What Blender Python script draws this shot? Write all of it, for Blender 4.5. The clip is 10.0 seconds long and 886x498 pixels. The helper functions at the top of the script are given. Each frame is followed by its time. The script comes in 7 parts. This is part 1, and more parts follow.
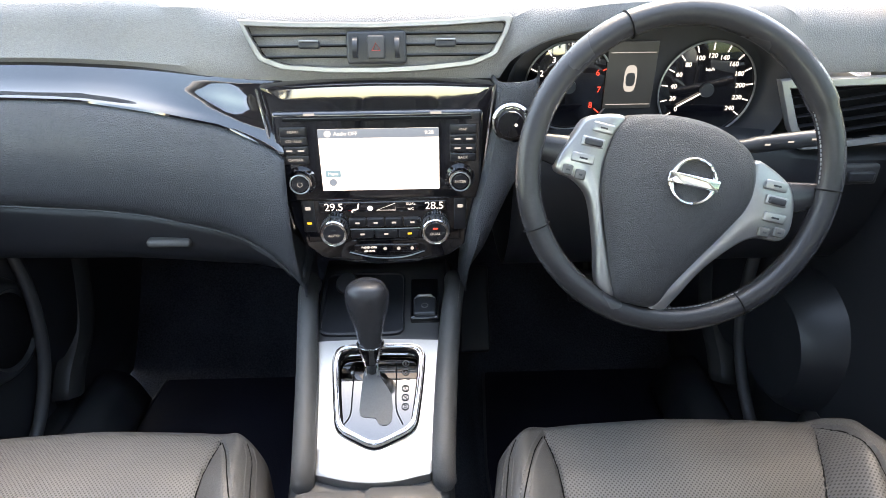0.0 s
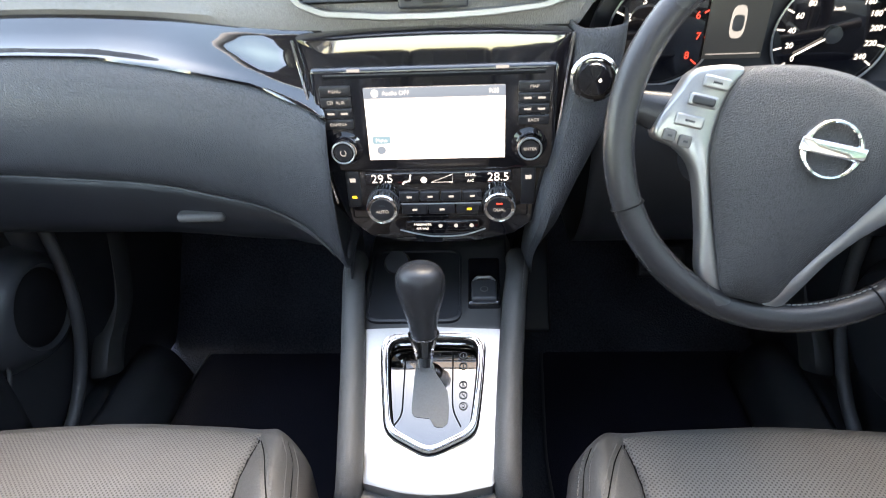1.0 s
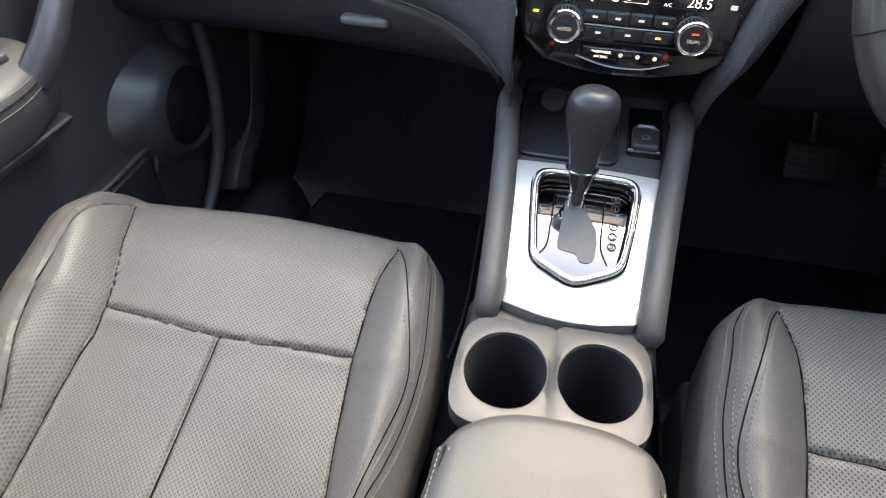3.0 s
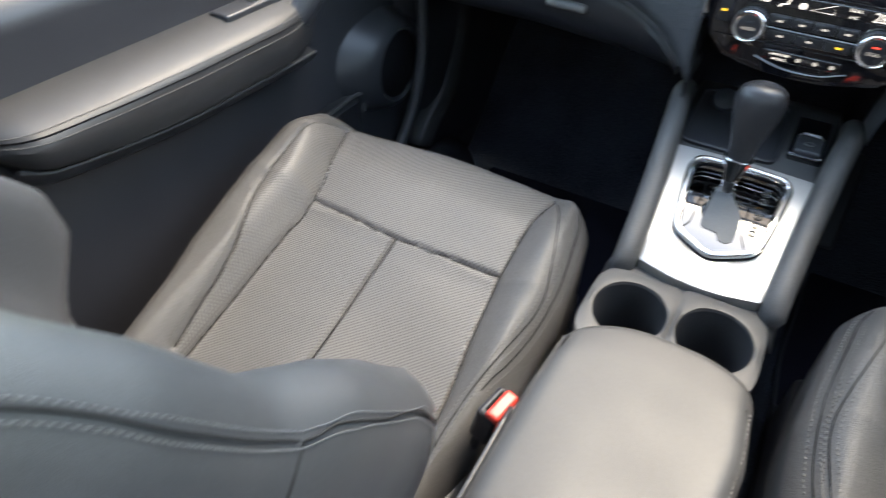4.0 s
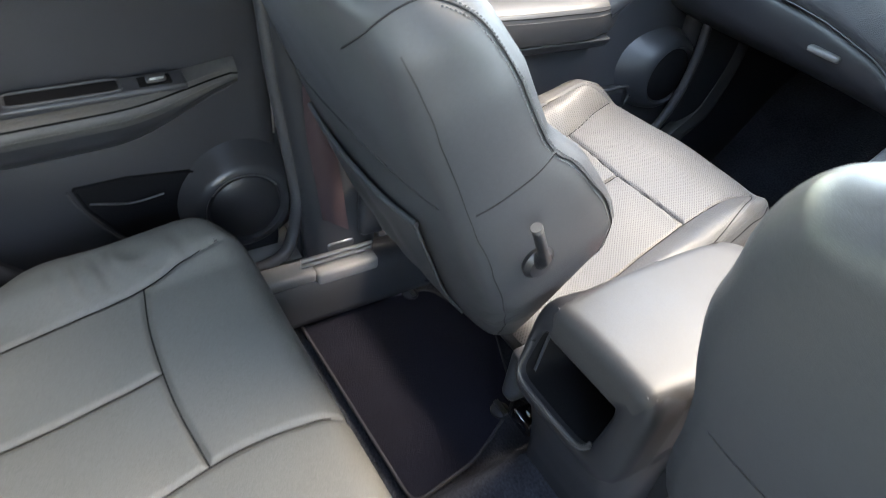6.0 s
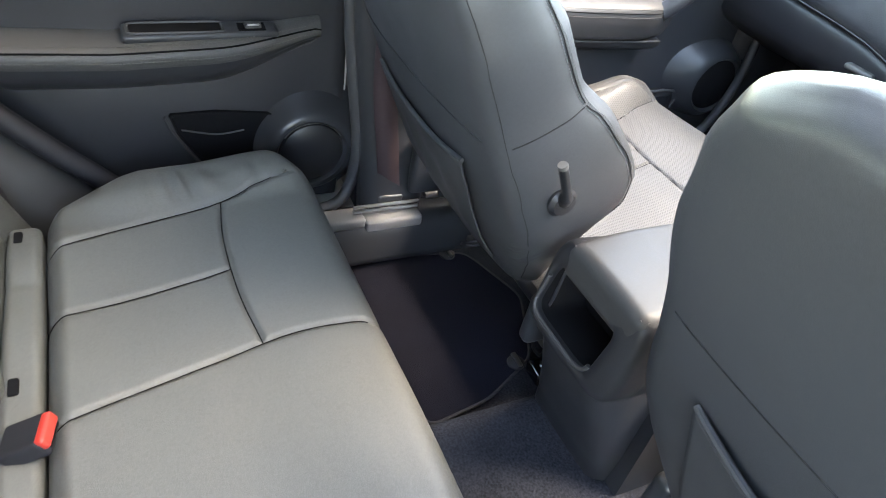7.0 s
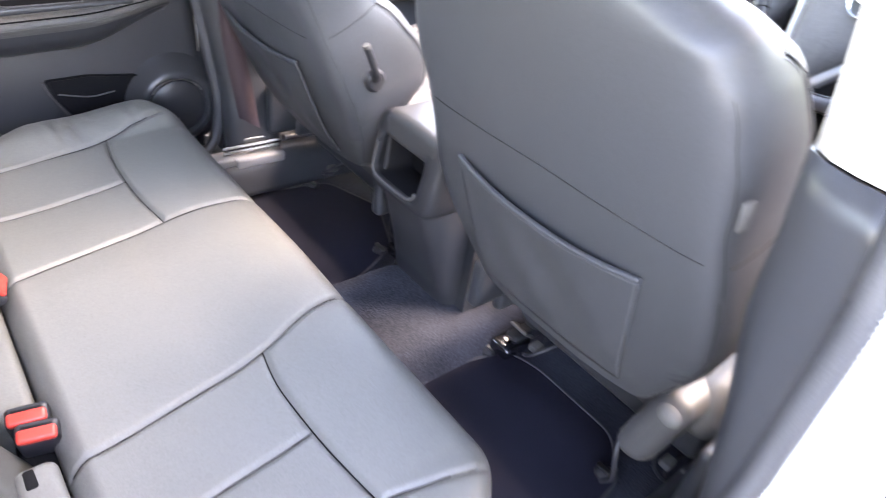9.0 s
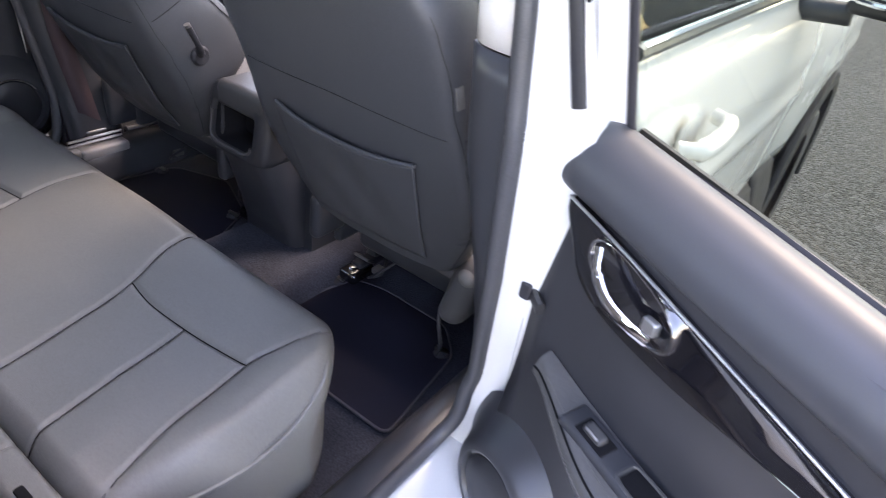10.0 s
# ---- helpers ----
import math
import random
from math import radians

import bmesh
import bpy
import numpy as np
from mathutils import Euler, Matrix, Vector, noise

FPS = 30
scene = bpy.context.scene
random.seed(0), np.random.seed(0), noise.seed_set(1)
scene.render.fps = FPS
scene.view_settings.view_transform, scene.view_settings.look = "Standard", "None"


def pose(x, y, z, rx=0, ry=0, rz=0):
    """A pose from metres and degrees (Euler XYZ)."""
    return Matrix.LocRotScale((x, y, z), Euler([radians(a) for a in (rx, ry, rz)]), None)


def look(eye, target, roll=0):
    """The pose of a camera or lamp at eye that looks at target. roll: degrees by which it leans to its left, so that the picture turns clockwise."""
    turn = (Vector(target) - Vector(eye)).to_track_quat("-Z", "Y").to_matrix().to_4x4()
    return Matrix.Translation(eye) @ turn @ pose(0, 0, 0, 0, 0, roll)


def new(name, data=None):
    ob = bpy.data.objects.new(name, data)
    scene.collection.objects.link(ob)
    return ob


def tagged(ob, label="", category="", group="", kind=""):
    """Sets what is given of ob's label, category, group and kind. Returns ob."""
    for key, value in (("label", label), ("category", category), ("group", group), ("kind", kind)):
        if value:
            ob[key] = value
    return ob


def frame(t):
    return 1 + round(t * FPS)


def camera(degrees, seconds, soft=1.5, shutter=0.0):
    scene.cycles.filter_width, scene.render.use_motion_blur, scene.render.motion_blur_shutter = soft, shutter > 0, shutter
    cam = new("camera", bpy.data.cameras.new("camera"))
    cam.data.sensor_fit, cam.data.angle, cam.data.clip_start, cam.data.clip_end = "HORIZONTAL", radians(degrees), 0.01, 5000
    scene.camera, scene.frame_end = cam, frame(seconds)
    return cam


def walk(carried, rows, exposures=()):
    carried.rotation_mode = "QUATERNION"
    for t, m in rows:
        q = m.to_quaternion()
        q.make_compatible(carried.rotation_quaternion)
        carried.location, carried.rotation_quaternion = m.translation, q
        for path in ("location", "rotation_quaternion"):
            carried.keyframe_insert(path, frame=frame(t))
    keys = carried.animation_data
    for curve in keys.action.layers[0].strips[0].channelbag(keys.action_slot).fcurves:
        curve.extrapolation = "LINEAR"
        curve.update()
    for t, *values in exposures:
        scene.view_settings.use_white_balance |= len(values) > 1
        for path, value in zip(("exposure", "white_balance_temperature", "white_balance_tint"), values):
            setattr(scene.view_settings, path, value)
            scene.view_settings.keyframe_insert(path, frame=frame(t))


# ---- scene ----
cam = camera(69.5, 10.0, soft=0.8, shutter=0.4)
PATH = [
    (0, (0.071, 0.232, 1.36), (0.107, 1.955, 0.344), -0.6),
    (0.5, (0.062, 0.28, 1.345), (0.115, 1.988, 0.306), -1.1),
    (1, (0.05, 0.344, 1.32), (-0.056, 1.998, 0.201), -2.9),
    (1.5, (0.052, 0.392, 1.265), (-0.002, 2.01, 0.091), -3.2),
    (2, (0.025, 0.433, 1.234), (-0.092, 1.977, -0.032), -1.9),
    (2.5, (-0.037, 0.396, 1.218), (-0.25, 1.875, -0.112), -0.6),
    (2.7, (-0.054, 0.35, 1.221), (-0.301, 1.814, -0.119), -0.0),
    (3.8, (-0.003, 0.172, 1.233), (-0.616, 1.557, -0.073), 2.3),
    (4.2, (-0.013, 0.115, 1.236), (-0.845, 1.373, -0.078), 1.8),
    (4.5, (-0.005, 0.1, 1.206), (-0.985, 1.286, -0.073), 3.0),
    (5, (0.042, 0.027, 1.234), (-1.165, 1.041, 0.002), 4.6),
    (5.5, (0.136, -0.058, 1.259), (-1.104, 0.891, 0.01), 5.1),
    (6, (0.234, -0.159, 1.264), (-0.988, 0.796, 0.001), 9.3),
    (6.2, (0.261, -0.187, 1.266), (-0.951, 0.748, -0.021), 10.4),
    (7.3, (0.391, -0.259, 1.257), (-0.934, 0.569, 0.008), 14.1),
    (7.5, (0.394, -0.281, 1.254), (-0.922, 0.54, -0.009), 14.6),
    (8, (0.478, -0.281, 1.242), (-0.862, 0.528, -0.003), 12.6),
    (8.5, (0.611, -0.314, 1.247), (-0.671, 0.625, 0.033), 11.5),
    (9, (0.737, -0.367, 1.247), (-0.42, 0.784, 0.091), 10.3),
    (9.5, (0.869, -0.44, 1.27), (-0.112, 0.879, 0.131), 8.6),
    (10, (0.99, -0.504, 1.278), (0.103, 0.91, 0.175), 9.1),
]
EXPOSURE = [(0.0, 3.9, 8800, 18), (0.5, 3.90, 8800, 18), (1.5, 4.22, 8800, 18), (2.5, 4.15, 8800, 16), (4.0, 3.8, 8200, 13), (5.0, 4.12, 8300, 13), (6.0, 4.60, 8400, 15), (7.5, 4.78, 8400, 15), (8.0, 4.92, 8400, 17), (8.5, 5.10, 8300, 20), (9.0, 5.58, 8400, 28), (9.5, 4.6, 8400, 30), (10.0, 4.05, 8200, 30)]
walk(cam, [(t, look(eye, target, roll)) for t, eye, target, roll in PATH], EXPOSURE)

# ---- light ----
SUN_UP, SUN_ROUND = 58.0, 15.0
world = bpy.data.worlds.new("sky")
scene.world = world
world.use_nodes = True
wn = world.node_tree
sky = wn.nodes.new("ShaderNodeTexSky")
sky.sky_type, sky.sun_disc = "NISHITA", False
sky.sun_elevation, sky.sun_rotation = radians(SUN_UP), radians(SUN_ROUND)
wn.links.new(sky.outputs[0], wn.nodes["Background"].inputs[0])
wn.nodes["Background"].inputs[1].default_value = 0.15
sun = new("sun", bpy.data.lights.new("sun", "SUN"))
sun.data.energy, sun.data.angle, sun.data.color = 0.45, radians(36), (1.0, 0.955, 0.90)
sd = Vector((math.sin(radians(SUN_ROUND)) * math.cos(radians(SUN_UP)), math.cos(radians(SUN_ROUND)) * math.cos(radians(SUN_UP)), math.sin(radians(SUN_UP))))
sun.matrix_world = look(sd * 20, (0, 0, 0))


# ---- mesh helpers ----
def make_mesh(name, geo, sharp=38):
    verts, faces = geo
    me = bpy.data.meshes.new(name)
    me.from_pydata([tuple(map(float, v)) for v in verts], [], [tuple(map(int, f)) for f in faces])
    me.shade_smooth()
    me.set_sharp_from_angle(angle=radians(sharp))
    return me


def part(name, geo, material, parent=None, label="", sharp=38, thick=0.0, kind="", fix=True):
    me = make_mesh(name, geo, sharp)
    if fix:
        bm = bmesh.new()
        bm.from_mesh(me)
        bmesh.ops.recalc_face_normals(bm, faces=bm.faces)
        bm.to_mesh(me)
        bm.free()
    me.materials.append(material)
    ob = new(name, me)
    if parent is not None:
        ob.parent = parent
    if label or kind:
        tagged(ob, label, kind=kind)
    if thick:
        mod = ob.modifiers.new("thickness", "SOLIDIFY")
        mod.thickness, mod.offset = thick, -1
    return ob


def thing(name, label, category, group="", kind="", at=(0, 0, 0)):
    ob = new(name)
    ob.empty_display_size = 0.05
    ob.location = at
    return tagged(ob, label, category, group, kind)


def join(*geos):
    verts, faces = [], []
    for v, f in geos:
        k = len(verts)
        verts += [tuple(p) for p in v]
        faces += [tuple(i + k for i in q) for q in f]
    return verts, faces


def moved(geo, m):
    return [tuple(m @ Vector(v)) for v in geo[0]], geo[1]


def loft(loops, closed=True, cap0=False, cap1=False):
    n = len(loops[0])
    verts = [tuple(p) for lp in loops for p in lp]
    faces = []
    for i in range(len(loops) - 1):
        for j in range(n if closed else n - 1):
            k = (j + 1) % n
            faces.append((i * n + j, i * n + k, (i + 1) * n + k, (i + 1) * n + j))
    if cap0:
        faces.append(tuple(range(n))[::-1])
    if cap1:
        faces.append(tuple((len(loops) - 1) * n + j for j in range(n)))
    return verts, faces


def spline(points, n, closed=False):
    """Catmull-Rom through the points, n samples at even steps of length."""
    p = np.array(points, float)
    ext = np.vstack([p[-1], p, p[0], p[1]]) if closed else np.vstack([2 * p[0] - p[1], p, 2 * p[-1] - p[-2]])
    out = []
    for i in range(len(ext) - 3):
        a, b, c, d = ext[i:i + 4]
        for u in np.linspace(0, 1, 24, endpoint=False):
            out.append(0.5 * (2 * b + (c - a) * u + (2 * a - 5 * b + 4 * c - d) * u * u + (3 * b - a - 3 * c + d) * u ** 3))
    out.append(p[0] if closed else p[-1])
    out = np.array(out)
    ln = np.r_[0, np.cumsum(np.linalg.norm(np.diff(out, axis=0), axis=1))]
    at = np.linspace(0, ln[-1], n, endpoint=not closed)
    return np.stack([np.interp(at, ln, out[:, k]) for k in range(p.shape[1])], axis=1)


def straight(points, n, closed=False):
    p = np.array(points, float)
    if closed:
        p = np.vstack([p, p[0]])
    ln = np.r_[0, np.cumsum(np.linalg.norm(np.diff(p, axis=0), axis=1))]
    at = np.linspace(0, ln[-1], n, endpoint=not closed)
    return np.stack([np.interp(at, ln, p[:, k]) for k in range(p.shape[1])], axis=1)


def tube(points, r, n=8, closed=False, flat=1.0, up=(0, 0, 1)):
    p = np.array(points, float)
    rs = np.full(len(p), r) if np.isscalar(r) else np.array(r, float)
    loops = []
    for i in range(len(p)):
        if closed:
            t = p[(i + 1) % len(p)] - p[i - 1]
        else:
            t = p[min(i + 1, len(p) - 1)] - p[max(i - 1, 0)]
        t = t / (np.linalg.norm(t) + 1e-9)
        s = np.cross(t, up)
        if np.linalg.norm(s) < 1e-3:
            s = np.cross(t, (0, 1, 0))
        s = s / np.linalg.norm(s)
        w = np.cross(s, t)
        loops.append([p[i] + rs[i] * (math.cos(a) * s + flat * math.sin(a) * w) for a in np.linspace(0, 2 * math.pi, n, endpoint=False)])
    if closed:
        loops.append(loops[0])
        return loft(loops)
    return loft(loops, cap0=True, cap1=True)


def lathe(profile, n=32, m=None):
    loops = [[(r * math.cos(a), r * math.sin(a), z) for a in np.linspace(0, 2 * math.pi, n, endpoint=False)] for r, z in profile]
    geo = loft(loops, cap0=profile[0][0] > 0, cap1=profile[-1][0] > 0)
    return moved(geo, m) if m is not None else geo


def rbox(size, r, n=(6, 6, 6), seg=3, warp=None, at=(0, 0, 0)):
    """A box with rounded edges, with n cells along each axis inside the roundings; warp takes and gives an array of places."""
    h = np.array(size, float) / 2
    r = min(r, *(h * 0.999))
    axes = []
    for k in range(3):
        e = r * np.tan(np.linspace(0, math.pi / 4, seg + 1))[1:]
        inner = np.linspace(-h[k] + r, h[k] - r, n[k] + 1)
        axes.append(np.r_[-h[k] + r - e[::-1], inner, h[k] - r + e])
    verts, faces, index = [], [], {}

    def vid(i, j, k):
        if (i, j, k) not in index:
            index[(i, j, k)] = len(verts)
            verts.append((axes[0][i], axes[1][j], axes[2][k]))
        return index[(i, j, k)]
    m = [len(a) - 1 for a in axes]
    for a, b, c in ((0, 1, 2), (1, 2, 0), (2, 0, 1)):
        for side in (0, m[c]):
            for i in range(m[a]):
                for j in range(m[b]):
                    q = []
                    for di, dj in ((0, 0), (1, 0), (1, 1), (0, 1)):
                        ijk = [0, 0, 0]
                        ijk[a], ijk[b], ijk[c] = i + di, j + dj, side
                        q.append(vid(*ijk))
                    faces.append(tuple(q if side else q[::-1]))
    p = np.array(verts)
    inner = np.clip(p, -h + r, h - r)
    d = p - inner
    ln = np.linalg.norm(d, axis=1, keepdims=True)
    p = inner + r * d / np.maximum(ln, 1e-9)
    p = p + np.array(at)
    if warp is not None:
        p = warp(p)
    return p, faces


def pillow(outline, steps, m=None):
    """A closed 2D outline raised step by step: each step is a scale about the middle and a height. The last is capped."""
    o = np.array(outline, float)
    c = o.mean(axis=0)
    loops = [[(*(c + s * (q - c)), z) for q in o] for s, z in steps]
    geo = loft(loops, cap0=True, cap1=True)
    return moved(geo, m) if m is not None else geo


def frame_ring(outer, inner, z0, z1, bevel, m=None):
    """A flat ring between two outlines of equal count, with thickness and bevelled rims."""
    o, i = np.array(outer, float), np.array(inner, float)
    f = lambda w, z: [(*(a + (b - a) * w), z) for a, b in zip(o, i)]
    geo = loft([f(0, z0), f(0, z1 - bevel), f(0.15, z1), f(0.85, z1), f(1, z1 - bevel), f(1, z0), f(0, z0)])
    return moved(geo, m) if m is not None else geo


def superellipse(cx, cy, rx, ry, e=4.0, n=48):
    out = []
    for a in np.linspace(0, 2 * math.pi, n, endpoint=False):
        c, s = math.cos(a), math.sin(a)
        out.append((cx + rx * math.copysign(abs(c) ** (2 / e), c), cy + ry * math.copysign(abs(s) ** (2 / e), s)))
    return np.array(out)


def stitches(points, gap=0.006, size=(0.0038, 0.0011, 0.0005), normal=(0, 0, 1)):
    """A row of short raised threads along a path."""
    p = np.array(points, float)
    ln = np.r_[0, np.cumsum(np.linalg.norm(np.diff(p, axis=0), axis=1))]
    verts, faces = [], []
    for d in np.arange(gap / 2, ln[-1], gap):
        a = np.array([np.interp(d - 0.002, ln, p[:, k]) for k in range(3)])
        b = np.array([np.interp(d + 0.002, ln, p[:, k]) for k in range(3)])
        t = (b - a) / (np.linalg.norm(b - a) + 1e-9)
        s = np.cross(t, normal)
        s = s / (np.linalg.norm(s) + 1e-9)
        u = np.cross(s, t)
        c, k = (a + b) / 2, len(verts)
        for w in (-1, 1):
            for x, z in ((-1, -1), (1, -1), (0.6, 1), (-0.6, 1)):
                verts.append(c + t * size[0] / 2 * x + s * size[1] / 2 * w + u * size[2] * z)
        faces += [(k, k + 1, k + 2, k + 3), (k + 7, k + 6, k + 5, k + 4), (k + 3, k + 2, k + 6, k + 7), (k, k + 3, k + 7, k + 4), (k + 1, k + 5, k + 6, k + 2)]
    return verts, faces


def seam_depth(p, lines, width=0.004, depth=0.005, axes=(0, 1)):
    """How deep each place lies in the grooves along the lines."""
    q = p[:, list(axes)]
    d = np.full(len(q), 9.0)
    for ln in lines:
        ln = np.array(ln, float)
        for a, b in zip(ln[:-1], ln[1:]):
            ab = b - a
            u = np.clip(((q - a) @ ab) / (ab @ ab), 0, 1)
            d = np.minimum(d, np.linalg.norm(q - a - u[:, None] * ab, axis=1))
    return depth * np.exp(-(d / width) ** 2) + 0.16 * depth * np.exp(-(d / (width * 5)) ** 2)


def smooth(x, a, b):
    u = np.clip((x - a) / (b - a), 0, 1)
    return u * u * (3 - 2 * u)


# ---- materials ----
def material(name, colour, rough=0.5, metal=0.0, vary=0.25, grain=400.0, bump=0.15, depth=0.0006, patch=6.0, rough_vary=0.15, coat=0.0, spec=0.5):
    """Colour and gloss that vary at two scales, with a fine relief, on real-world coordinates."""
    ma = bpy.data.materials.new(name)
    ma.use_nodes = True
    t = ma.node_tree
    b = t.nodes["Principled BSDF"]
    co = t.nodes.new("ShaderNodeTexCoord")
    fine, broad = t.nodes.new("ShaderNodeTexNoise"), t.nodes.new("ShaderNodeTexNoise")
    fine.inputs["Scale"].default_value, fine.inputs["Detail"].default_value = grain, 3
    broad.inputs["Scale"].default_value, broad.inputs["Detail"].default_value = patch, 5
    for n in (fine, broad):
        t.links.new(co.outputs["Object"], n.inputs["Vector"])
    add = t.nodes.new("ShaderNodeMath")
    add.operation = "ADD"
    t.links.new(fine.outputs[0], add.inputs[0])
    t.links.new(broad.outputs[0], add.inputs[1])
    ramp = t.nodes.new("ShaderNodeMapRange")
    ramp.inputs["From Min"].default_value, ramp.inputs["From Max"].default_value = 0.6, 1.4
    ramp.inputs["To Min"].default_value, ramp.inputs["To Max"].default_value = 1 - vary, 1 + vary
    t.links.new(add.outputs[0], ramp.inputs["Value"])
    mul = t.nodes.new("ShaderNodeVectorMath")
    mul.operation = "SCALE"
    mul.inputs[0].default_value = colour
    t.links.new(ramp.outputs[0], mul.inputs["Scale"])
    t.links.new(mul.outputs[0], b.inputs["Base Color"])
    rr = t.nodes.new("ShaderNodeMapRange")
    rr.inputs["From Min"].default_value, rr.inputs["From Max"].default_value = 0.3, 0.7
    rr.inputs["To Min"].default_value, rr.inputs["To Max"].default_value = max(0.02, rough * (1 - rough_vary)), min(1, rough * (1 + rough_vary))
    t.links.new(broad.outputs[0], rr.inputs["Value"])
    t.links.new(rr.outputs[0], b.inputs["Roughness"])
    b.inputs["Metallic"].default_value = metal
    b.inputs["Coat Weight"].default_value = coat
    b.inputs["Specular IOR Level"].default_value = spec
    if bump:
        bp = t.nodes.new("ShaderNodeBump")
        bp.inputs["Strength"].default_value, bp.inputs["Distance"].default_value = bump, depth
        t.links.new(fine.outputs[0], bp.inputs["Height"])
        t.links.new(bp.outputs[0], b.inputs["Normal"])
    return ma


def grained(name, colour, rough, scale=420.0, depth=0.0005, strength=0.55, crease=0.72):
    """Leather: small irregular cells with soft creases, fine wrinkles and broad wear."""
    ma = material(name, colour, rough, vary=0.10, grain=260, bump=0.0, patch=7, rough_vary=0.18)
    t = ma.node_tree
    b = t.nodes["Principled BSDF"]
    co = t.nodes.new("ShaderNodeTexCoord")
    wob = t.nodes.new("ShaderNodeTexNoise")
    wob.inputs["Scale"].default_value, wob.inputs["Detail"].default_value = scale * 0.5, 2
    t.links.new(co.outputs["Object"], wob.inputs["Vector"])
    off = t.nodes.new("ShaderNodeVectorMath")
    off.operation = "MULTIPLY_ADD"
    off.inputs[1].default_value = (1.2 / scale,) * 3
    t.links.new(wob.outputs["Color"], off.inputs[0])
    t.links.new(co.outputs["Object"], off.inputs[2])
    vo = t.nodes.new("ShaderNodeTexVoronoi")
    vo.feature = "DISTANCE_TO_EDGE"
    vo.inputs["Scale"].default_value = scale
    t.links.new(off.outputs[0], vo.inputs["Vector"])
    mr = t.nodes.new("ShaderNodeMapRange")
    mr.inputs["From Max"].default_value = 0.22
    t.links.new(vo.outputs["Distance"], mr.inputs["Value"])
    add = t.nodes.new("ShaderNodeMath")
    add.operation = "MULTIPLY_ADD"
    add.inputs[1].default_value = 0.15
    t.links.new(wob.outputs[0], add.inputs[0])
    t.links.new(mr.outputs[0], add.inputs[2])
    bp = t.nodes.new("ShaderNodeBump")
    bp.inputs["Strength"].default_value, bp.inputs["Distance"].default_value = strength, depth
    t.links.new(add.outputs[0], bp.inputs["Height"])
    t.links.new(bp.outputs[0], b.inputs["Normal"])
    # shade of the grain creases, put into the colour on top of the relief
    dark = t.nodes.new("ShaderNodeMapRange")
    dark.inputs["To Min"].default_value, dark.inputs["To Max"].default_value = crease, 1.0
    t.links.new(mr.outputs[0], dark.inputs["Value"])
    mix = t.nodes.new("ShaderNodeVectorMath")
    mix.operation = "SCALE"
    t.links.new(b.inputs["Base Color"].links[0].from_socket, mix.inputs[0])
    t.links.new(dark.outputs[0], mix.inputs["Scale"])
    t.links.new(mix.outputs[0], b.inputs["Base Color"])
    return ma


def speckled(name, colour, scale=85.0):
    """Worn asphalt: pale and dark stone chips in a dark binder, with broad stains."""
    ma = material(name, colour, 0.9, vary=0.35, grain=30, bump=0.0, patch=0.7, spec=0.3)
    t = ma.node_tree
    b = t.nodes["Principled BSDF"]
    co = t.nodes.new("ShaderNodeTexCoord")
    vo = t.nodes.new("ShaderNodeTexVoronoi")
    vo.inputs["Scale"].default_value = scale
    t.links.new(co.outputs["Object"], vo.inputs["Vector"])
    sep = t.nodes.new("ShaderNodeSeparateColor")
    t.links.new(vo.outputs["Color"], sep.inputs[0])
    mr = t.nodes.new("ShaderNodeMapRange")
    mr.inputs["From Min"].default_value, mr.inputs["To Min"].default_value, mr.inputs["To Max"].default_value = 0.25, 0.35, 2.1
    t.links.new(sep.outputs[0], mr.inputs["Value"])
    mix = t.nodes.new("ShaderNodeVectorMath")
    mix.operation = "SCALE"
    t.links.new(b.inputs["Base Color"].links[0].from_socket, mix.inputs[0])
    t.links.new(mr.outputs[0], mix.inputs["Scale"])
    t.links.new(mix.outputs[0], b.inputs["Base Color"])
    bp = t.nodes.new("ShaderNodeBump")
    bp.inputs["Strength"].default_value, bp.inputs["Distance"].default_value = 0.9, 0.006
    bp.invert = True
    t.links.new(vo.outputs["Distance"], bp.inputs["Height"])
    t.links.new(bp.outputs[0], b.inputs["Normal"])
    return ma


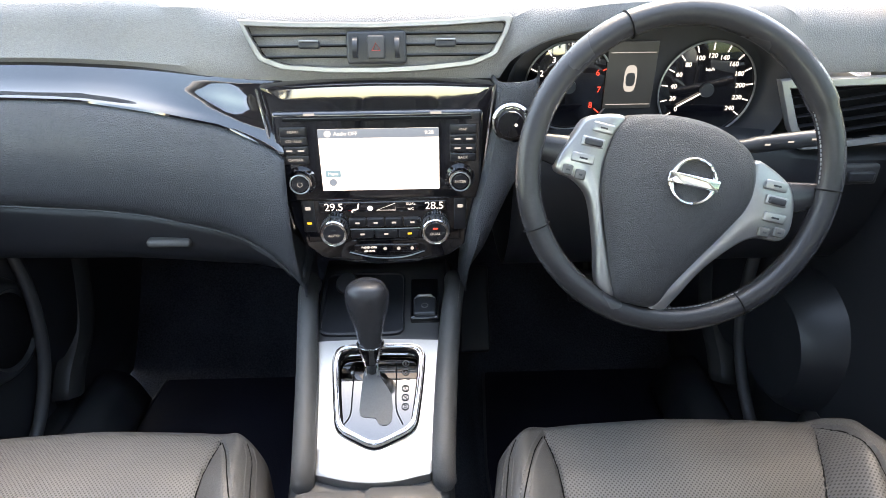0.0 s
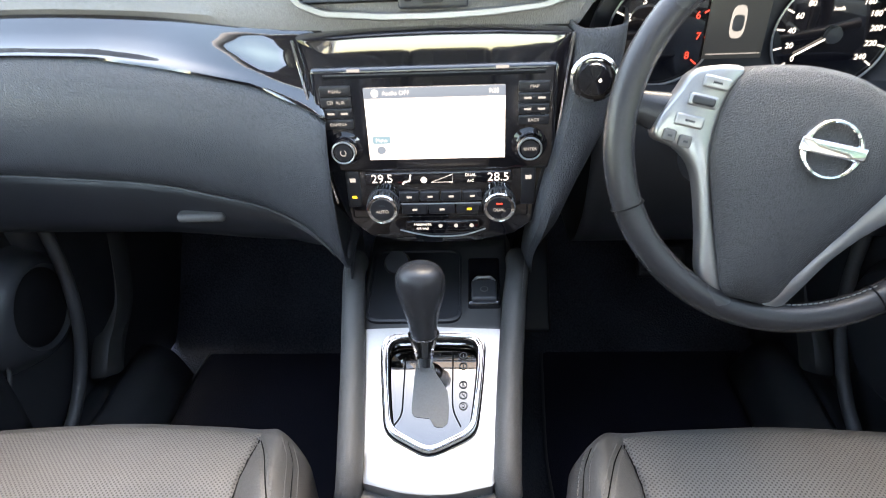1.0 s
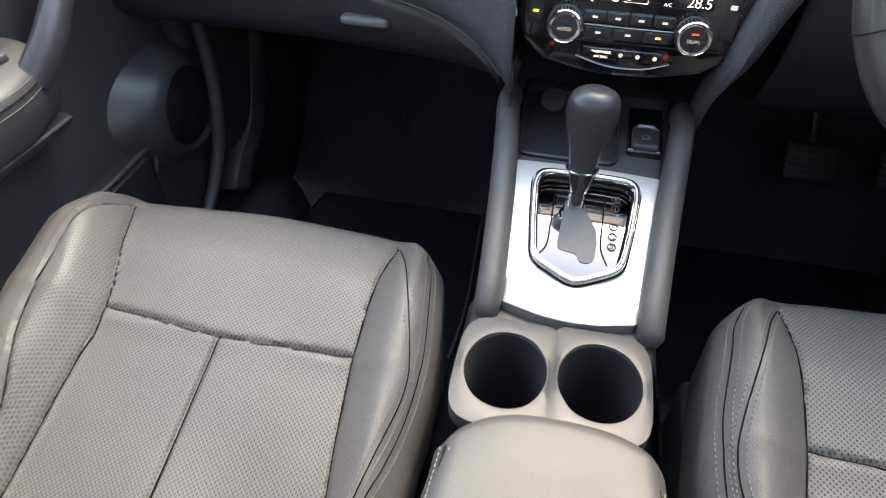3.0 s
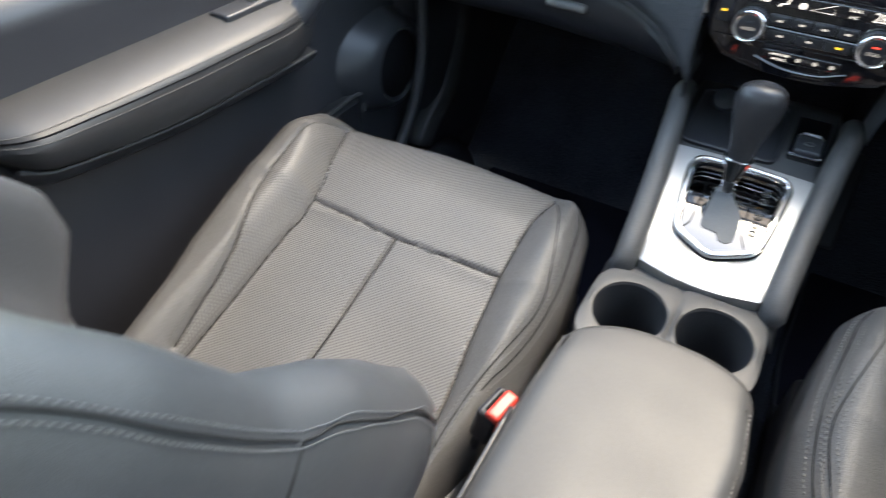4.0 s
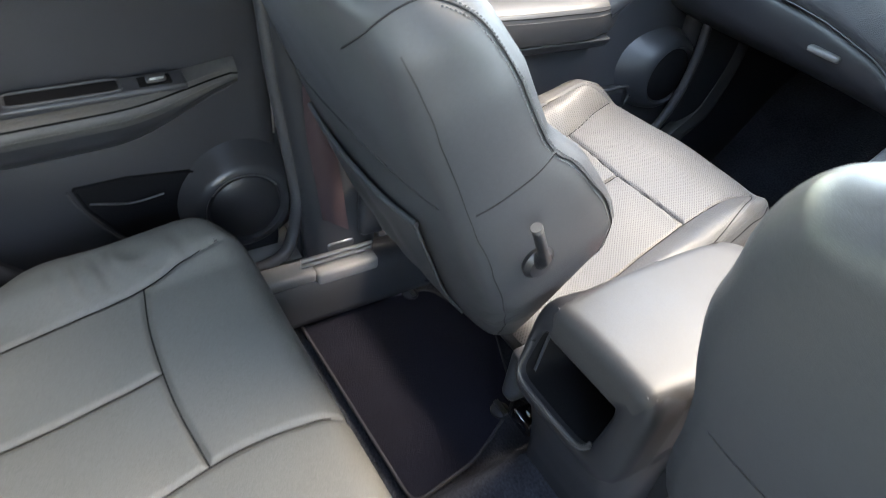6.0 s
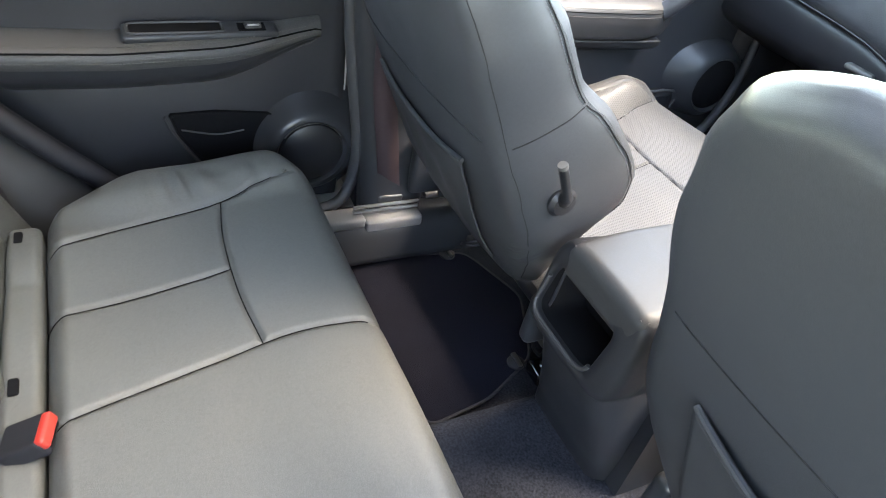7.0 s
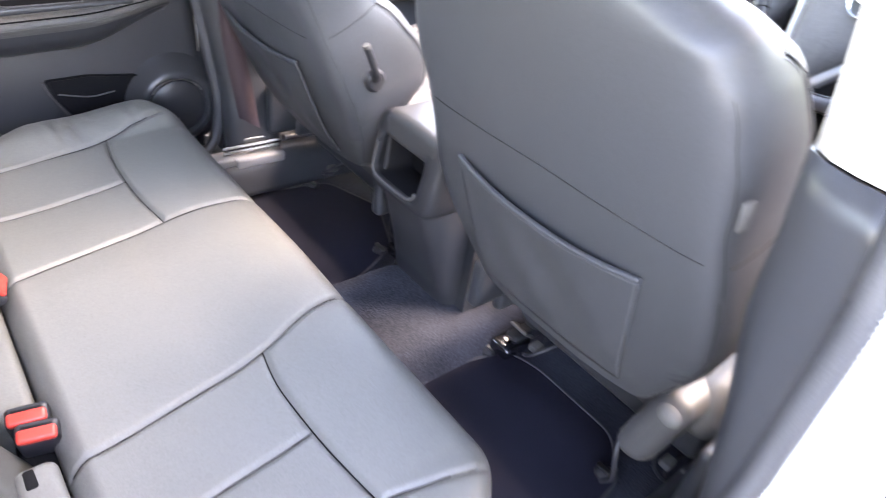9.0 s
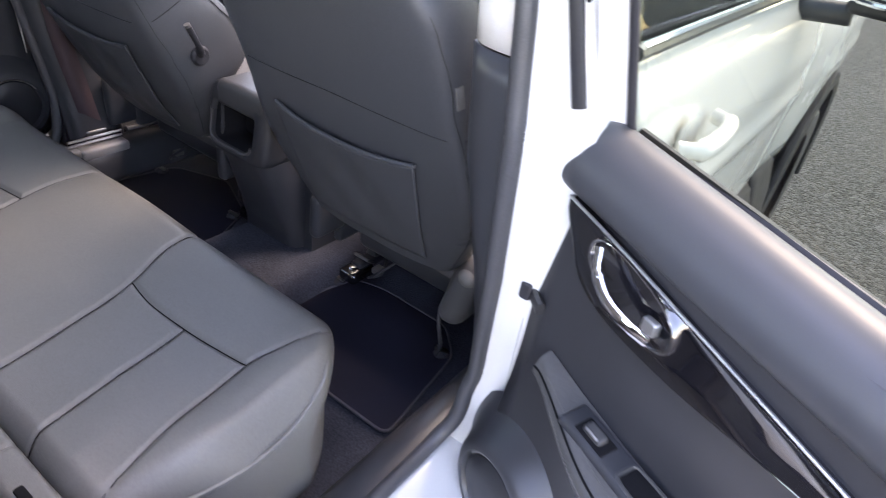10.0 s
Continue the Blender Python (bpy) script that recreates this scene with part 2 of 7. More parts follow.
def pricked(name, colour, rough, pitch=0.0052, plane="xy", spec=0.5):
    """Leather with a regular field of small holes."""
    ma = material(name, colour, rough, vary=0.2, grain=500, bump=0.0, spec=spec)
    t = ma.node_tree
    b = t.nodes["Principled BSDF"]
    co = t.nodes.new("ShaderNodeTexCoord")
    mp = t.nodes.new("ShaderNodeMapping")
    mp.inputs["Rotation"].default_value = (radians(90) if plane == "xz" else 0, 0, radians(45) if plane == "xy" else 0)
    vo = t.nodes.new("ShaderNodeTexVoronoi")
    vo.voronoi_dimensions = "2D"
    vo.inputs["Scale"].default_value, vo.inputs["Randomness"].default_value = 1 / pitch, 0.0
    t.links.new(co.outputs["Object"], mp.inputs["Vector"])
    t.links.new(mp.outputs[0], vo.inputs["Vector"])
    mr = t.nodes.new("ShaderNodeMapRange")
    mr.inputs["From Min"].default_value, mr.inputs["From Max"].default_value = 0.20, 0.36
    t.links.new(vo.outputs["Distance"], mr.inputs["Value"])
    bp = t.nodes.new("ShaderNodeBump")
    bp.inputs["Strength"].default_value, bp.inputs["Distance"].default_value = 0.5, 0.0008
    t.links.new(mr.outputs[0], bp.inputs["Height"])
    t.links.new(bp.outputs[0], b.inputs["Normal"])
    mix = t.nodes.new("ShaderNodeVectorMath")
    mix.operation = "SCALE"
    old = b.inputs["Base Color"].links[0].from_socket
    t.links.new(old, mix.inputs[0])
    dark = t.nodes.new("ShaderNodeMapRange")
    dark.inputs["To Min"].default_value, dark.inputs["To Max"].default_value = 0.32, 1.0
    t.links.new(mr.outputs[0], dark.inputs["Value"])
    t.links.new(dark.outputs[0], mix.inputs["Scale"])
    t.links.new(mix.outputs[0], b.inputs["Base Color"])
    return ma


def glow(name, colour, strength):
    ma = bpy.data.materials.new(name)
    ma.use_nodes = True
    b = ma.node_tree.nodes["Principled BSDF"]
    b.inputs["Base Color"].default_value = (0.02, 0.02, 0.02, 1)
    b.inputs["Emission Color"].default_value, b.inputs["Emission Strength"].default_value = (*colour, 1), strength
    return ma


def glass(name, colour, rough=0.0):
    ma = bpy.data.materials.new(name)
    ma.use_nodes = True
    t = ma.node_tree
    t.nodes.remove(t.nodes["Principled BSDF"])
    clear, gloss, mix, edge, power, fres = (t.nodes.new("ShaderNode" + k) for k in ("BsdfTransparent", "BsdfGlossy", "MixShader", "LayerWeight", "Math", "Math"))
    clear.inputs["Color"].default_value = (*colour, 1)
    gloss.inputs["Roughness"].default_value = rough + 0.01
    power.operation, fres.operation = "POWER", "MULTIPLY_ADD"
    power.inputs[1].default_value, fres.inputs[1].default_value, fres.inputs[2].default_value = 5.0, 0.85, 0.04
    t.links.new(edge.outputs["Facing"], power.inputs[0])
    t.links.new(power.outputs[0], fres.inputs[0])
    t.links.new(fres.outputs[0], mix.inputs[0])
    t.links.new(clear.outputs[0], mix.inputs[1])
    t.links.new(gloss.outputs[0], mix.inputs[2])
    t.links.new(mix.outputs[0], t.nodes["Material Output"].inputs["Surface"])
    return ma


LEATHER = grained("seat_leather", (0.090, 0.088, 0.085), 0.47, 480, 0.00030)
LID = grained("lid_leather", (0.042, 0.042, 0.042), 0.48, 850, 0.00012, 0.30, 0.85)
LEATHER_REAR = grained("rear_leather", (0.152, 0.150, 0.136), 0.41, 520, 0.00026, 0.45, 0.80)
# bench leather again, with the backrests' shade put into its colour
LEATHER_REAR_SHADE = grained("rear_leather_shaded", (0.098, 0.100, 0.092), 0.44, 460, 0.00030)
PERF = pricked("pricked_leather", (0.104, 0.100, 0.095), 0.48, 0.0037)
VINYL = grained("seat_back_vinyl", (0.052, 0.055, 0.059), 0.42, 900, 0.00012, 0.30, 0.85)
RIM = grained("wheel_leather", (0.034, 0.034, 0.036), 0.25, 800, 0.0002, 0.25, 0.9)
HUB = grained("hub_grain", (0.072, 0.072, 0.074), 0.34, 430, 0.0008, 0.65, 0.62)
KEY = material("key_black", (0.020, 0.020, 0.022), 0.28, vary=0.15, bump=0.0)
MIRROR = material("smoked_chrome", (0.17, 0.16, 0.155), 0.04, metal=1.0, vary=0.05, bump=0.0)
WELL = material("rubber_cup_lining", (0.026, 0.027, 0.029), 0.7, vary=0.2, bump=0.2)
THREAD = material("grey_thread", (0.115, 0.112, 0.106), 0.7, vary=0.2, bump=0.0)
STITCH = material("vinyl_thread", (0.135, 0.138, 0.142), 0.6, vary=0.2, bump=0.0)
CORD_GREY = material("seam_cord", (0.020, 0.020, 0.021), 0.62, bump=0.0, spec=0.25)
# for seams, and for hollows whose shade is put into the colour
SEAM = material("seam_and_hollow_black", (0.008, 0.008, 0.009), 0.85, bump=0.0, spec=0.12)
# pale base: the sunlight on the dash top is put into the colour
DASH_TOP_LIT = grained("sunlit_dash_top", (0.225, 0.219, 0.210), 0.42, 400, 0.0005, 0.6, 0.80)
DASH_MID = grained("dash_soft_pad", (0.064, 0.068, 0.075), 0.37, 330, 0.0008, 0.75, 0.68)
SOFT = material("door_soft_top", (0.047, 0.050, 0.056), 0.42, vary=0.12, grain=1100, bump=0.15, depth=0.0002)
PLASTIC = material("black_plastic", (0.035, 0.037, 0.041), 0.34, vary=0.2, grain=900, bump=0.2, depth=0.0004)
CARD = material("door_card_plastic", (0.034, 0.035, 0.039), 0.36, vary=0.2, grain=900, bump=0.25, depth=0.0004)
PLASTIC_DARK = material("deep_black_plastic", (0.019, 0.020, 0.023), 0.42, vary=0.2, grain=900, bump=0.2, depth=0.0004)
PLASTIC_GREY = material("grey_plastic", (0.055, 0.055, 0.055), 0.45, vary=0.15, grain=900, bump=0.2, depth=0.0004)
GLOSS = material("piano_black", (0.006, 0.006, 0.008), 0.05, vary=0.1, bump=0.0, coat=1.0, spec=0.8)
SILVER = material("satin_silver", (0.42, 0.42, 0.41), 0.34, metal=0.85, vary=0.05, bump=0.0)
CHROME = material("chrome", (0.85, 0.85, 0.86), 0.06, metal=1.0, vary=0.04, bump=0.0)
CARPET = material("carpet", (0.040, 0.043, 0.054), 0.95, vary=0.7, grain=260, bump=0.8, depth=0.003, spec=0.1)
MAT = material("floor_mat_pile", (0.017, 0.017, 0.026), 0.95, vary=0.4, grain=600, bump=0.8, depth=0.003, spec=0.1)
MAT_EDGE = material("mat_binding", (0.048, 0.048, 0.056), 0.8, vary=0.2, bump=0.3)
WHITE = material("white_paint", (0.66, 0.66, 0.63), 0.25, vary=0.03, bump=0.0, coat=0.7, patch=2)
SEAL_GREY = material("grey_door_seal", (0.055, 0.056, 0.060), 0.45, vary=0.3, grain=500, bump=0.3)
RUBBER = material("rubber_seal", (0.020, 0.020, 0.024), 0.5, vary=0.3, grain=500, bump=0.3)
RED = material("red_button", (0.62, 0.05, 0.035), 0.4, vary=0.1, bump=0.0)
CLOTH = material("headliner_cloth", (0.62, 0.60, 0.57), 0.9, vary=0.1, grain=900, bump=0.3)
WEBBING = material("belt_webbing", (0.03, 0.028, 0.03), 0.7, vary=0.2, grain=1200, bump=0.4)
STEEL = material("dark_steel", (0.16, 0.16, 0.16), 0.35, metal=0.9, vary=0.3, bump=0.1)
ASPHALT = speckled("asphalt", (0.040, 0.039, 0.037))
CLADDING = material("rough_cladding", (0.020, 0.020, 0.021), 0.75, vary=0.35, grain=300, bump=0.5, depth=0.001, patch=14, spec=0.2)
ROOF_GLASS = glass("roof_glass", (0.23, 0.25, 0.25))
GREEN = glass("tinted_glass", (0.28, 0.33, 0.28))
WINDOW = glass("window_glass", (0.86, 0.95, 0.91))
GUM = material("mottled_light_plastic", (0.13, 0.126, 0.118), 0.5, vary=0.15, bump=0.2)


# ---- ground ----
part("ground", ([(-400, -400, 0), (400, -400, 0), (400, 400, 0), (-400, 400, 0)], [(0, 1, 2, 3)]), ASPHALT, kind="structure", label="worn grey asphalt of a car park")

# ---- car shell ----
floor_shape = lambda u, v: (0.68 * u, -0.9 + 2.6 * v, 0.33 + 0.075 * math.exp(-(u / 0.215) ** 12) * float(smooth(v, 0.2, 0.3)) + 0.32 * smooth(v, 0.86, 1.0) + 0.10 * (1 - smooth(v, 0.20, 0.26)))
rows = [[floor_shape(u, v) for u in np.linspace(-1, 1, 161)] for v in np.linspace(0, 1, 66)]
part("floor", loft(rows, closed=False), CARPET, kind="structure", label="black carpeted car floor with a central tunnel", thick=0.02)


def roof_loops(y0, y1, z0, z1, half, n=12):
    return [[(x, y, z0 + (z1 - z0) * (1 - (x / 0.72) ** 2) ** 0.5 if abs(x) < 0.72 else z0) for x in np.linspace(-half, half, 24)] for y in np.linspace(y0, y1, n)]


ceiling = thing("ceiling", "pale cloth headliner round an added glass roof panel", "ceiling", kind="structure")
part("headliner", join(loft(roof_loops(-1.3, -0.20, 1.44, 1.53, 0.66), closed=False), loft(roof_loops(0.50, 0.66, 1.44, 1.51, 0.66), closed=False),
     *[loft([[(s * (0.40 + 0.26 * u), y, 1.525 - 0.07 * u * u) for u in np.linspace(0, 1, 8)] for y in np.linspace(-0.20, 0.5, 8)], closed=False) for s in (-1, 1)]), CLOTH, ceiling, thick=0.03)
# unseen panel, added so that light from above reaches the seats
part("added_glass_roof", loft([[(x, y, 1.55 - 0.02 * (x / 0.4) ** 2) for x in np.linspace(-0.41, 0.41, 8)] for y in np.linspace(-0.21, 0.51, 6)], closed=False), ROOF_GLASS, ceiling, "unseen tinted roof panel, added to let light into the cabin")
windscreen = part("window_1", loft([[(x * (1 + 0.25 * v), 0.66 + 0.95 * v - 0.18 * (x / 0.62) ** 2 * v, 1.49 - 0.42 * v) for x in np.linspace(-0.56, 0.56, 16)] for v in np.linspace(0, 1, 10)], closed=False), WINDOW, kind="structure", label="clear windscreen over the dashboard")
windscreen.visible_shadow = False
back_window = part("window_2", loft([[(x, -1.3 - 0.25 * v, 1.46 - 0.4 * v) for x in np.linspace(-0.6, 0.6, 6)] for v in np.linspace(0, 1, 4)], closed=False), WINDOW, kind="structure", label="clear rear window of the tailgate")
back_window.visible_shadow = False
part("wall_back", loft([[(x, -1.58, z) for x in np.linspace(-0.8, 0.8, 6)] for z in np.linspace(0.3, 1.06, 5)], closed=False), PLASTIC, kind="structure", label="dark lining of the tailgate", thick=0.04)
part("wall_front", loft([[(x, y, z) for x in np.linspace(-0.8, 0.8, 6)] for y, z in ((1.72, 0.3), (1.72, 0.8), (1.66, 1.05))], closed=False), PLASTIC, kind="structure", label="dark bulkhead behind the dashboard", thick=0.04)

# ---- front seats ----
# seams of the cushion, out from its middle and along it: on the tunnel's side and on the door's side
EDGE_IN = [(0.168, 0.855), (0.160, 0.80), (0.160, 0.70), (0.170, 0.60), (0.180, 0.53), (0.188, 0.38)]
EDGE_OUT = [(0.194, 0.855), (0.172, 0.80), (0.141, 0.70), (0.140, 0.60), (0.140, 0.38)]
ARC_IN = [(0.171, 0.853), (0.190, 0.81), (0.222, 0.705), (0.227, 0.66), (0.216, 0.596), (0.199, 0.508), (0.193, 0.40)]
ARC_OUT = [(0.197, 0.853), (0.210, 0.82), (0.209, 0.737), (0.197, 0.642), (0.170, 0.565), (0.153, 0.43)]
CORD_IN = [(0.205, 0.850), (0.220, 0.81), (0.236, 0.70), (0.230, 0.614), (0.214, 0.545)]
CORD_OUT = [(0.234, 0.850), (0.252, 0.805), (0.249, 0.67), (0.234, 0.555), (0.222, 0.49)]
across = lambda line, y: np.interp(y, [q[1] for q in line][::-1], [q[0] for q in line][::-1])
WIDE_IN = [(0.208, 0.893), (0.230, 0.855), (0.243, 0.78), (0.253, 0.678), (0.246, 0.572), (0.235, 0.50), (0.215, 0.38)]
WIDE_OUT = [(0.238, 0.893), (0.266, 0.85), (0.275, 0.79), (0.268, 0.67), (0.255, 0.555), (0.240, 0.49), (0.225, 0.38)]


def front_seat(name, label, cx, hinge_y, recline, inboard, slim=1.0, shift=0.0, bulge=1.0, rise=0.0, back=0.0, deeper=0.0, wide=0.0):
    seat = thing(name, label, "car seat", "front seats", at=(cx, 0, 0))
    sided = lambda line, k: spline([(k * inboard * x, y) for x, y in line], 16)
    creases = [[(0.008 * inboard, 0.69), (0.008 * inboard, 0.34)], spline([(-0.141 * inboard, 0.702), (0.008 * inboard, 0.688), (0.160 * inboard, 0.698)], 10), sided(EDGE_IN, 1), sided(EDGE_OUT, -1), sided(ARC_OUT, -1)]
    sewn = [sided(ARC_IN, 1), sided(CORD_IN, 1), sided(CORD_OUT, -1)]
    cross = lambda u: np.interp(u, [-0.141, 0.008, 0.160], [0.702, 0.688, 0.698])

    def warp(p):
        q = p.copy()
        y, z = p[:, 1], p[:, 2]
        u = p[:, 0] * inboard
        up = smooth(z, 0.56, 0.645)
        w = np.where(u > 0, across(WIDE_IN, y), across(WIDE_OUT, y))
        u = u * w / 0.244
        q[:, 1] = y - 0.020 * smooth(y, 0.60, 0.89) * np.abs(u / 0.25) ** 4
        y = q[:, 1]
        for line, k in ((EDGE_IN, 1), (EDGE_OUT, -1), (ARC_OUT, -1), (ARC_IN, 1)):
            at_ = k * across(line, y)
            u = np.where((np.abs(u - at_) < 0.0019) & (up > 0.5), at_, u)
        inner = (u < across(EDGE_IN, y)) & (u > -across(EDGE_OUT, y))
        y = np.where((np.abs(y - cross(u)) < 0.0019) & inner & (up > 0.5), cross(u), y)
        q[:, 0], q[:, 1] = u * inboard, y
        au = np.abs(u)
        e = np.where(u > 0, across(EDGE_IN, y), across(EDGE_OUT, y))
        high = np.where(u > 0, 0.024, 0.046)
        lift = 0.026 * smooth(y, 0.66, 0.80) - 0.004 * smooth(y, 0.84, 0.90) - 0.27 * np.maximum(0, 0.685 - y)
        lift = lift + high * smooth(au - e, -0.012, 0.045) * (1 - 0.50 * smooth(y, 0.76, 0.88)) - 0.020 * smooth(au / w, 0.84, 1.0)
        lift = lift - 0.005 * np.exp(-((au - 0.07) / 0.09) ** 2) * smooth(0.66 - y, 0, 0.15)
        puff = 0.006 * np.cos(np.clip(au / 0.15, 0, 1) * math.pi / 2) + 0.0012 * np.sin(31 * u + 9 * y) * np.sin(23 * y - 11 * u)
        q[:, 2] = z + up * (lift + puff) - up * seam_depth(q, creases, 0.0024, 0.0060) - up * seam_depth(q, sewn, 0.0034, 0.0026)
        return q
    p0, faces = rbox((0.488, 0.537, 0.135), 0.040, (130, 140, 6), 5, None, at=(0, 0.6265, 0.605))
    p = warp(np.array(p0))
    off = np.array((0, back, -back * 0.9))
    cen = np.array([p[list(f)].mean(axis=0) for f in faces])
    u, cy = cen[:, 0] * inboard, cen[:, 1]
    top = np.array([p0[list(f), 2].mean() for f in faces]) > 0.63
    mid = top & (u < across(EDGE_IN, cy)) & (u > -across(EDGE_OUT, cy)) & (cy < 0.865)
    insert = top & ~mid & (u < 0) & (-u < across(ARC_OUT, cy)) & (cy < 0.853)
    region = np.where(mid & (cy > cross(u)), 1, np.where(mid, np.where(u < 0.008, 2, 3), np.where(insert, 6, np.where(u < 0, 4, 5))))
    names = {1: ("cushion_front_panel", PERF), 2: ("cushion_panel", PERF), 3: ("cushion_panel", PERF), 4: ("cushion_bolster", LEATHER), 5: ("cushion_bolster", LEATHER), 6: ("bolster_insert", PERF)}
    for k, (nm, ma) in names.items():
        fs = [faces[i] for i in np.nonzero(region == k)[0]]
        used = sorted({i for f in fs for i in f})
        ix = {v: i for i, v in enumerate(used)}
        part(nm, (p[used] + off, [tuple(ix[i] for i in f) for f in fs]), ma, seat, "finely pricked grey-black leather panel" if ma is PERF else "", fix=False)
    low_side = p0[:, 2] < 0.64

    def top_at(x, y, lift=0.0006):
        d = (p[:, 0] - x) ** 2 + (p[:, 1] - y) ** 2 + 9.0 * low_side
        k = np.argpartition(d, 6)[:6]
        w = 1 / (d[k] + 1e-7)
        return np.array((x, y, float((p[k, 2] * w).sum() / w.sum()) + lift)) + off
    for ln in creases:
        part("seam", tube([top_at(x, y, -0.0006) for x, y in spline(ln, 90) if y < 0.87], 0.0013, 6), SEAM, seat)
    for ln, k in ((ARC_IN, 1), (CORD_IN, 1), (CORD_OUT, -1), (ARC_OUT, -1)):
        if ln is not ARC_OUT:
            part("seam", tube([top_at(k * inboard * x, y, 0.0002) for x, y in spline(ln, 50)], 0.0009, 5), SEAM, seat)
        for o in (0.0055, -0.0055):
            part("stitching", stitches([top_at(k * inboard * (x + o), y) for x, y in spline(ln, 60)]), THREAD, seat, "pale twin stitching", kind="stuff", fix=False)

    # backrest, in its own upright frame: across, out of the back, along it
    m = pose(shift, hinge_y, 0.60, recline, 0, 0) @ pose(0, 0, rise)
    along = [0.0, 0.05, 0.107, 0.15, 0.19, 0.24, 0.29, 0.345, 0.43, 0.495, 0.535, 0.558]
    half = [0.19, 0.215, 0.240, 0.252, 0.256, 0.254, 0.248, 0.238, 0.232, 0.215, 0.188, 0.14]
    half = [slim * h for h in half]
    deep = [0.06, 0.07, 0.10, 0.165, 0.178, 0.166, 0.150, 0.118, 0.108, 0.092, 0.062, 0.045]
    deep = [d * (1 + deeper * float(smooth(a, 0.16, 0.30))) for d, a in zip(deep, along)]
    mid = [0.06, 0.07, 0.08, 0.085, 0.085, 0.083, 0.08, 0.078, 0.076, 0.07, 0.058, 0.04]
    def section(s):
        w, d, c = (np.interp(s, along, a) for a in (half, deep, mid))
        wr = w - 0.028
        e = bulge * float(smooth(s, 0.0, 0.12))
        out = [(-wr, 0.002 - 0.010 * e), (-wr * 0.5, -0.008 - 0.014 * e), (0, -0.009 - 0.016 * e), (wr * 0.5, -0.008 - 0.014 * e), (wr, 0.002 - 0.010 * e), (w - 0.006, 0.022 - 0.006 * e), (w, d * 0.55), (w - 0.006, d - 0.012), (w - 0.028, d + 0.010), (w - 0.060, d + 0.004),
               (w - 0.095, c + 0.004), (w * 0.35, c - 0.004), (0, c - 0.006), (-w * 0.35, c - 0.004), (-(w - 0.095), c + 0.004), (-(w - 0.060), d + 0.004), (-(w - 0.028), d + 0.010), (-(w - 0.006), d - 0.012), (-w, d * 0.55), (-(w - 0.006), 0.022 - 0.006 * e)]
        q = spline(out, 84, closed=True)
        k = 1 + wide * (0.024 * float(smooth(s, 0.26, 0.42)) + 0.008 * float(smooth(s, 0.44, 0.54))) / w
        q[:, 0] = np.where(q[:, 0] * inboard > 0, q[:, 0] * k, q[:, 0])
        return q

    def skin(x, d, s, lift=0.0008):
        """The place on the backrest's surface nearest to a point of its frame, lifted a little."""
        q = section(s)
        e = np.roll(q, -1, 0) - q
        g = np.array((x, d)) - q
        u = np.clip((g * e).sum(1) / (e * e).sum(1), 0, 1)
        f = q + u[:, None] * e
        k = int(np.argmin(((f - np.array((x, d))) ** 2).sum(1)))
        t = q[(k + 2) % len(q)] - q[k - 1]
        n = np.array((t[1], -t[0])) / np.linalg.norm(t)
        return tuple(m @ Vector((f[k][0] + lift * n[0], f[k][1] + lift * n[1], s)))
    loops = [[m @ Vector((x, y, s)) for x, y in section(s)] for s in np.r_[np.linspace(0, 0.5, 44), np.linspace(0.508, 0.558, 9)]]
    last = loops[-1]
    cen = sum(last, Vector()) / len(last)
    up = (m.to_3x3() @ Vector((0, 0, 1)))
    for k, h in ((0.88, 0.008), (0.6, 0.013), (0.25, 0.015)):
        loops.append([cen + (v - cen) * k + up * h for v in last])
    back = part("backrest", loft(loops, cap0=True, cap1=True), VINYL, seat, "dark vinyl backrest with padded side bolsters", sharp=70)
    at = lambda x, d, s: tuple(m @ Vector((x, d, s)))
    arch = [(0.032, 0.531), (0.042, 0.5295), (0.050, 0.5265), (0.059, 0.5205), (0.068, 0.5135), (0.078, 0.5025), (0.087, 0.485), (0.096, 0.453), (0.102, 0.411), (0.110, 0.3645), (0.119, 0.3317)]
    low = [(0.119, 0.3317), (0.138, 0.303), (0.154, 0.262), (0.169, 0.214), (0.160, 0.16), (0.115, 0.115)]

    def rear(x, s, lift=0.0):
        """A place on the rear face, lifted off it a little."""
        q = section(s)
        q = q[q[:, 1] < 0.03]
        q = q[np.argsort(q[:, 0])]
        return at(x, float(np.interp(x, q[:, 0], q[:, 1])) - lift, s)
    for s in (-1, 1):
        w_at = lambda q: float(np.interp(q, along, half))
        for ln, first in () if inboard < 0 and s < 0 else ((arch if inboard > 0 else arch[4:], 4 if inboard > 0 else 0), (low, 0)):
            path = spline([skin(s * w_at(b), a, b, 0.0012) for a, b in spline(ln, 24)], 60)
            if ln is arch:
                leg = [skin(s * a, d, b, 0.0012) for a, d, b in ((0.135, -0.012, 0.492), (0.160, -0.009, 0.508), (0.178, -0.005, 0.520), (0.184, 0.006, 0.526), (0.189, 0.020, 0.530))]
                path = spline(leg + [tuple(q) for q in path[1::3]], 80)
            part("piping", tube(path, 0.0009, 6), CORD_GREY, back, "dark seam cord")
            for off in (-0.0048, 0.0048):
                row = spline([skin(s * w_at(b), a + off, b + off * 0.4, 0.0012) for a, b in spline(ln[max(0, first - 1):], 24)], 60)
                part("stitching", stitches(row, 0.0040, (0.0028, 0.0010, 0.0005), normal=(s, 0, 0)), STITCH, back, "twin stitching", kind="stuff", fix=False)
        if inboard < 0 and s < 0:
            continue
        path = spline([skin(s * (w_at(b) - 0.014), 0.010, b, 0.0002) for b in np.linspace(0.02, 0.50, 24)], 60)
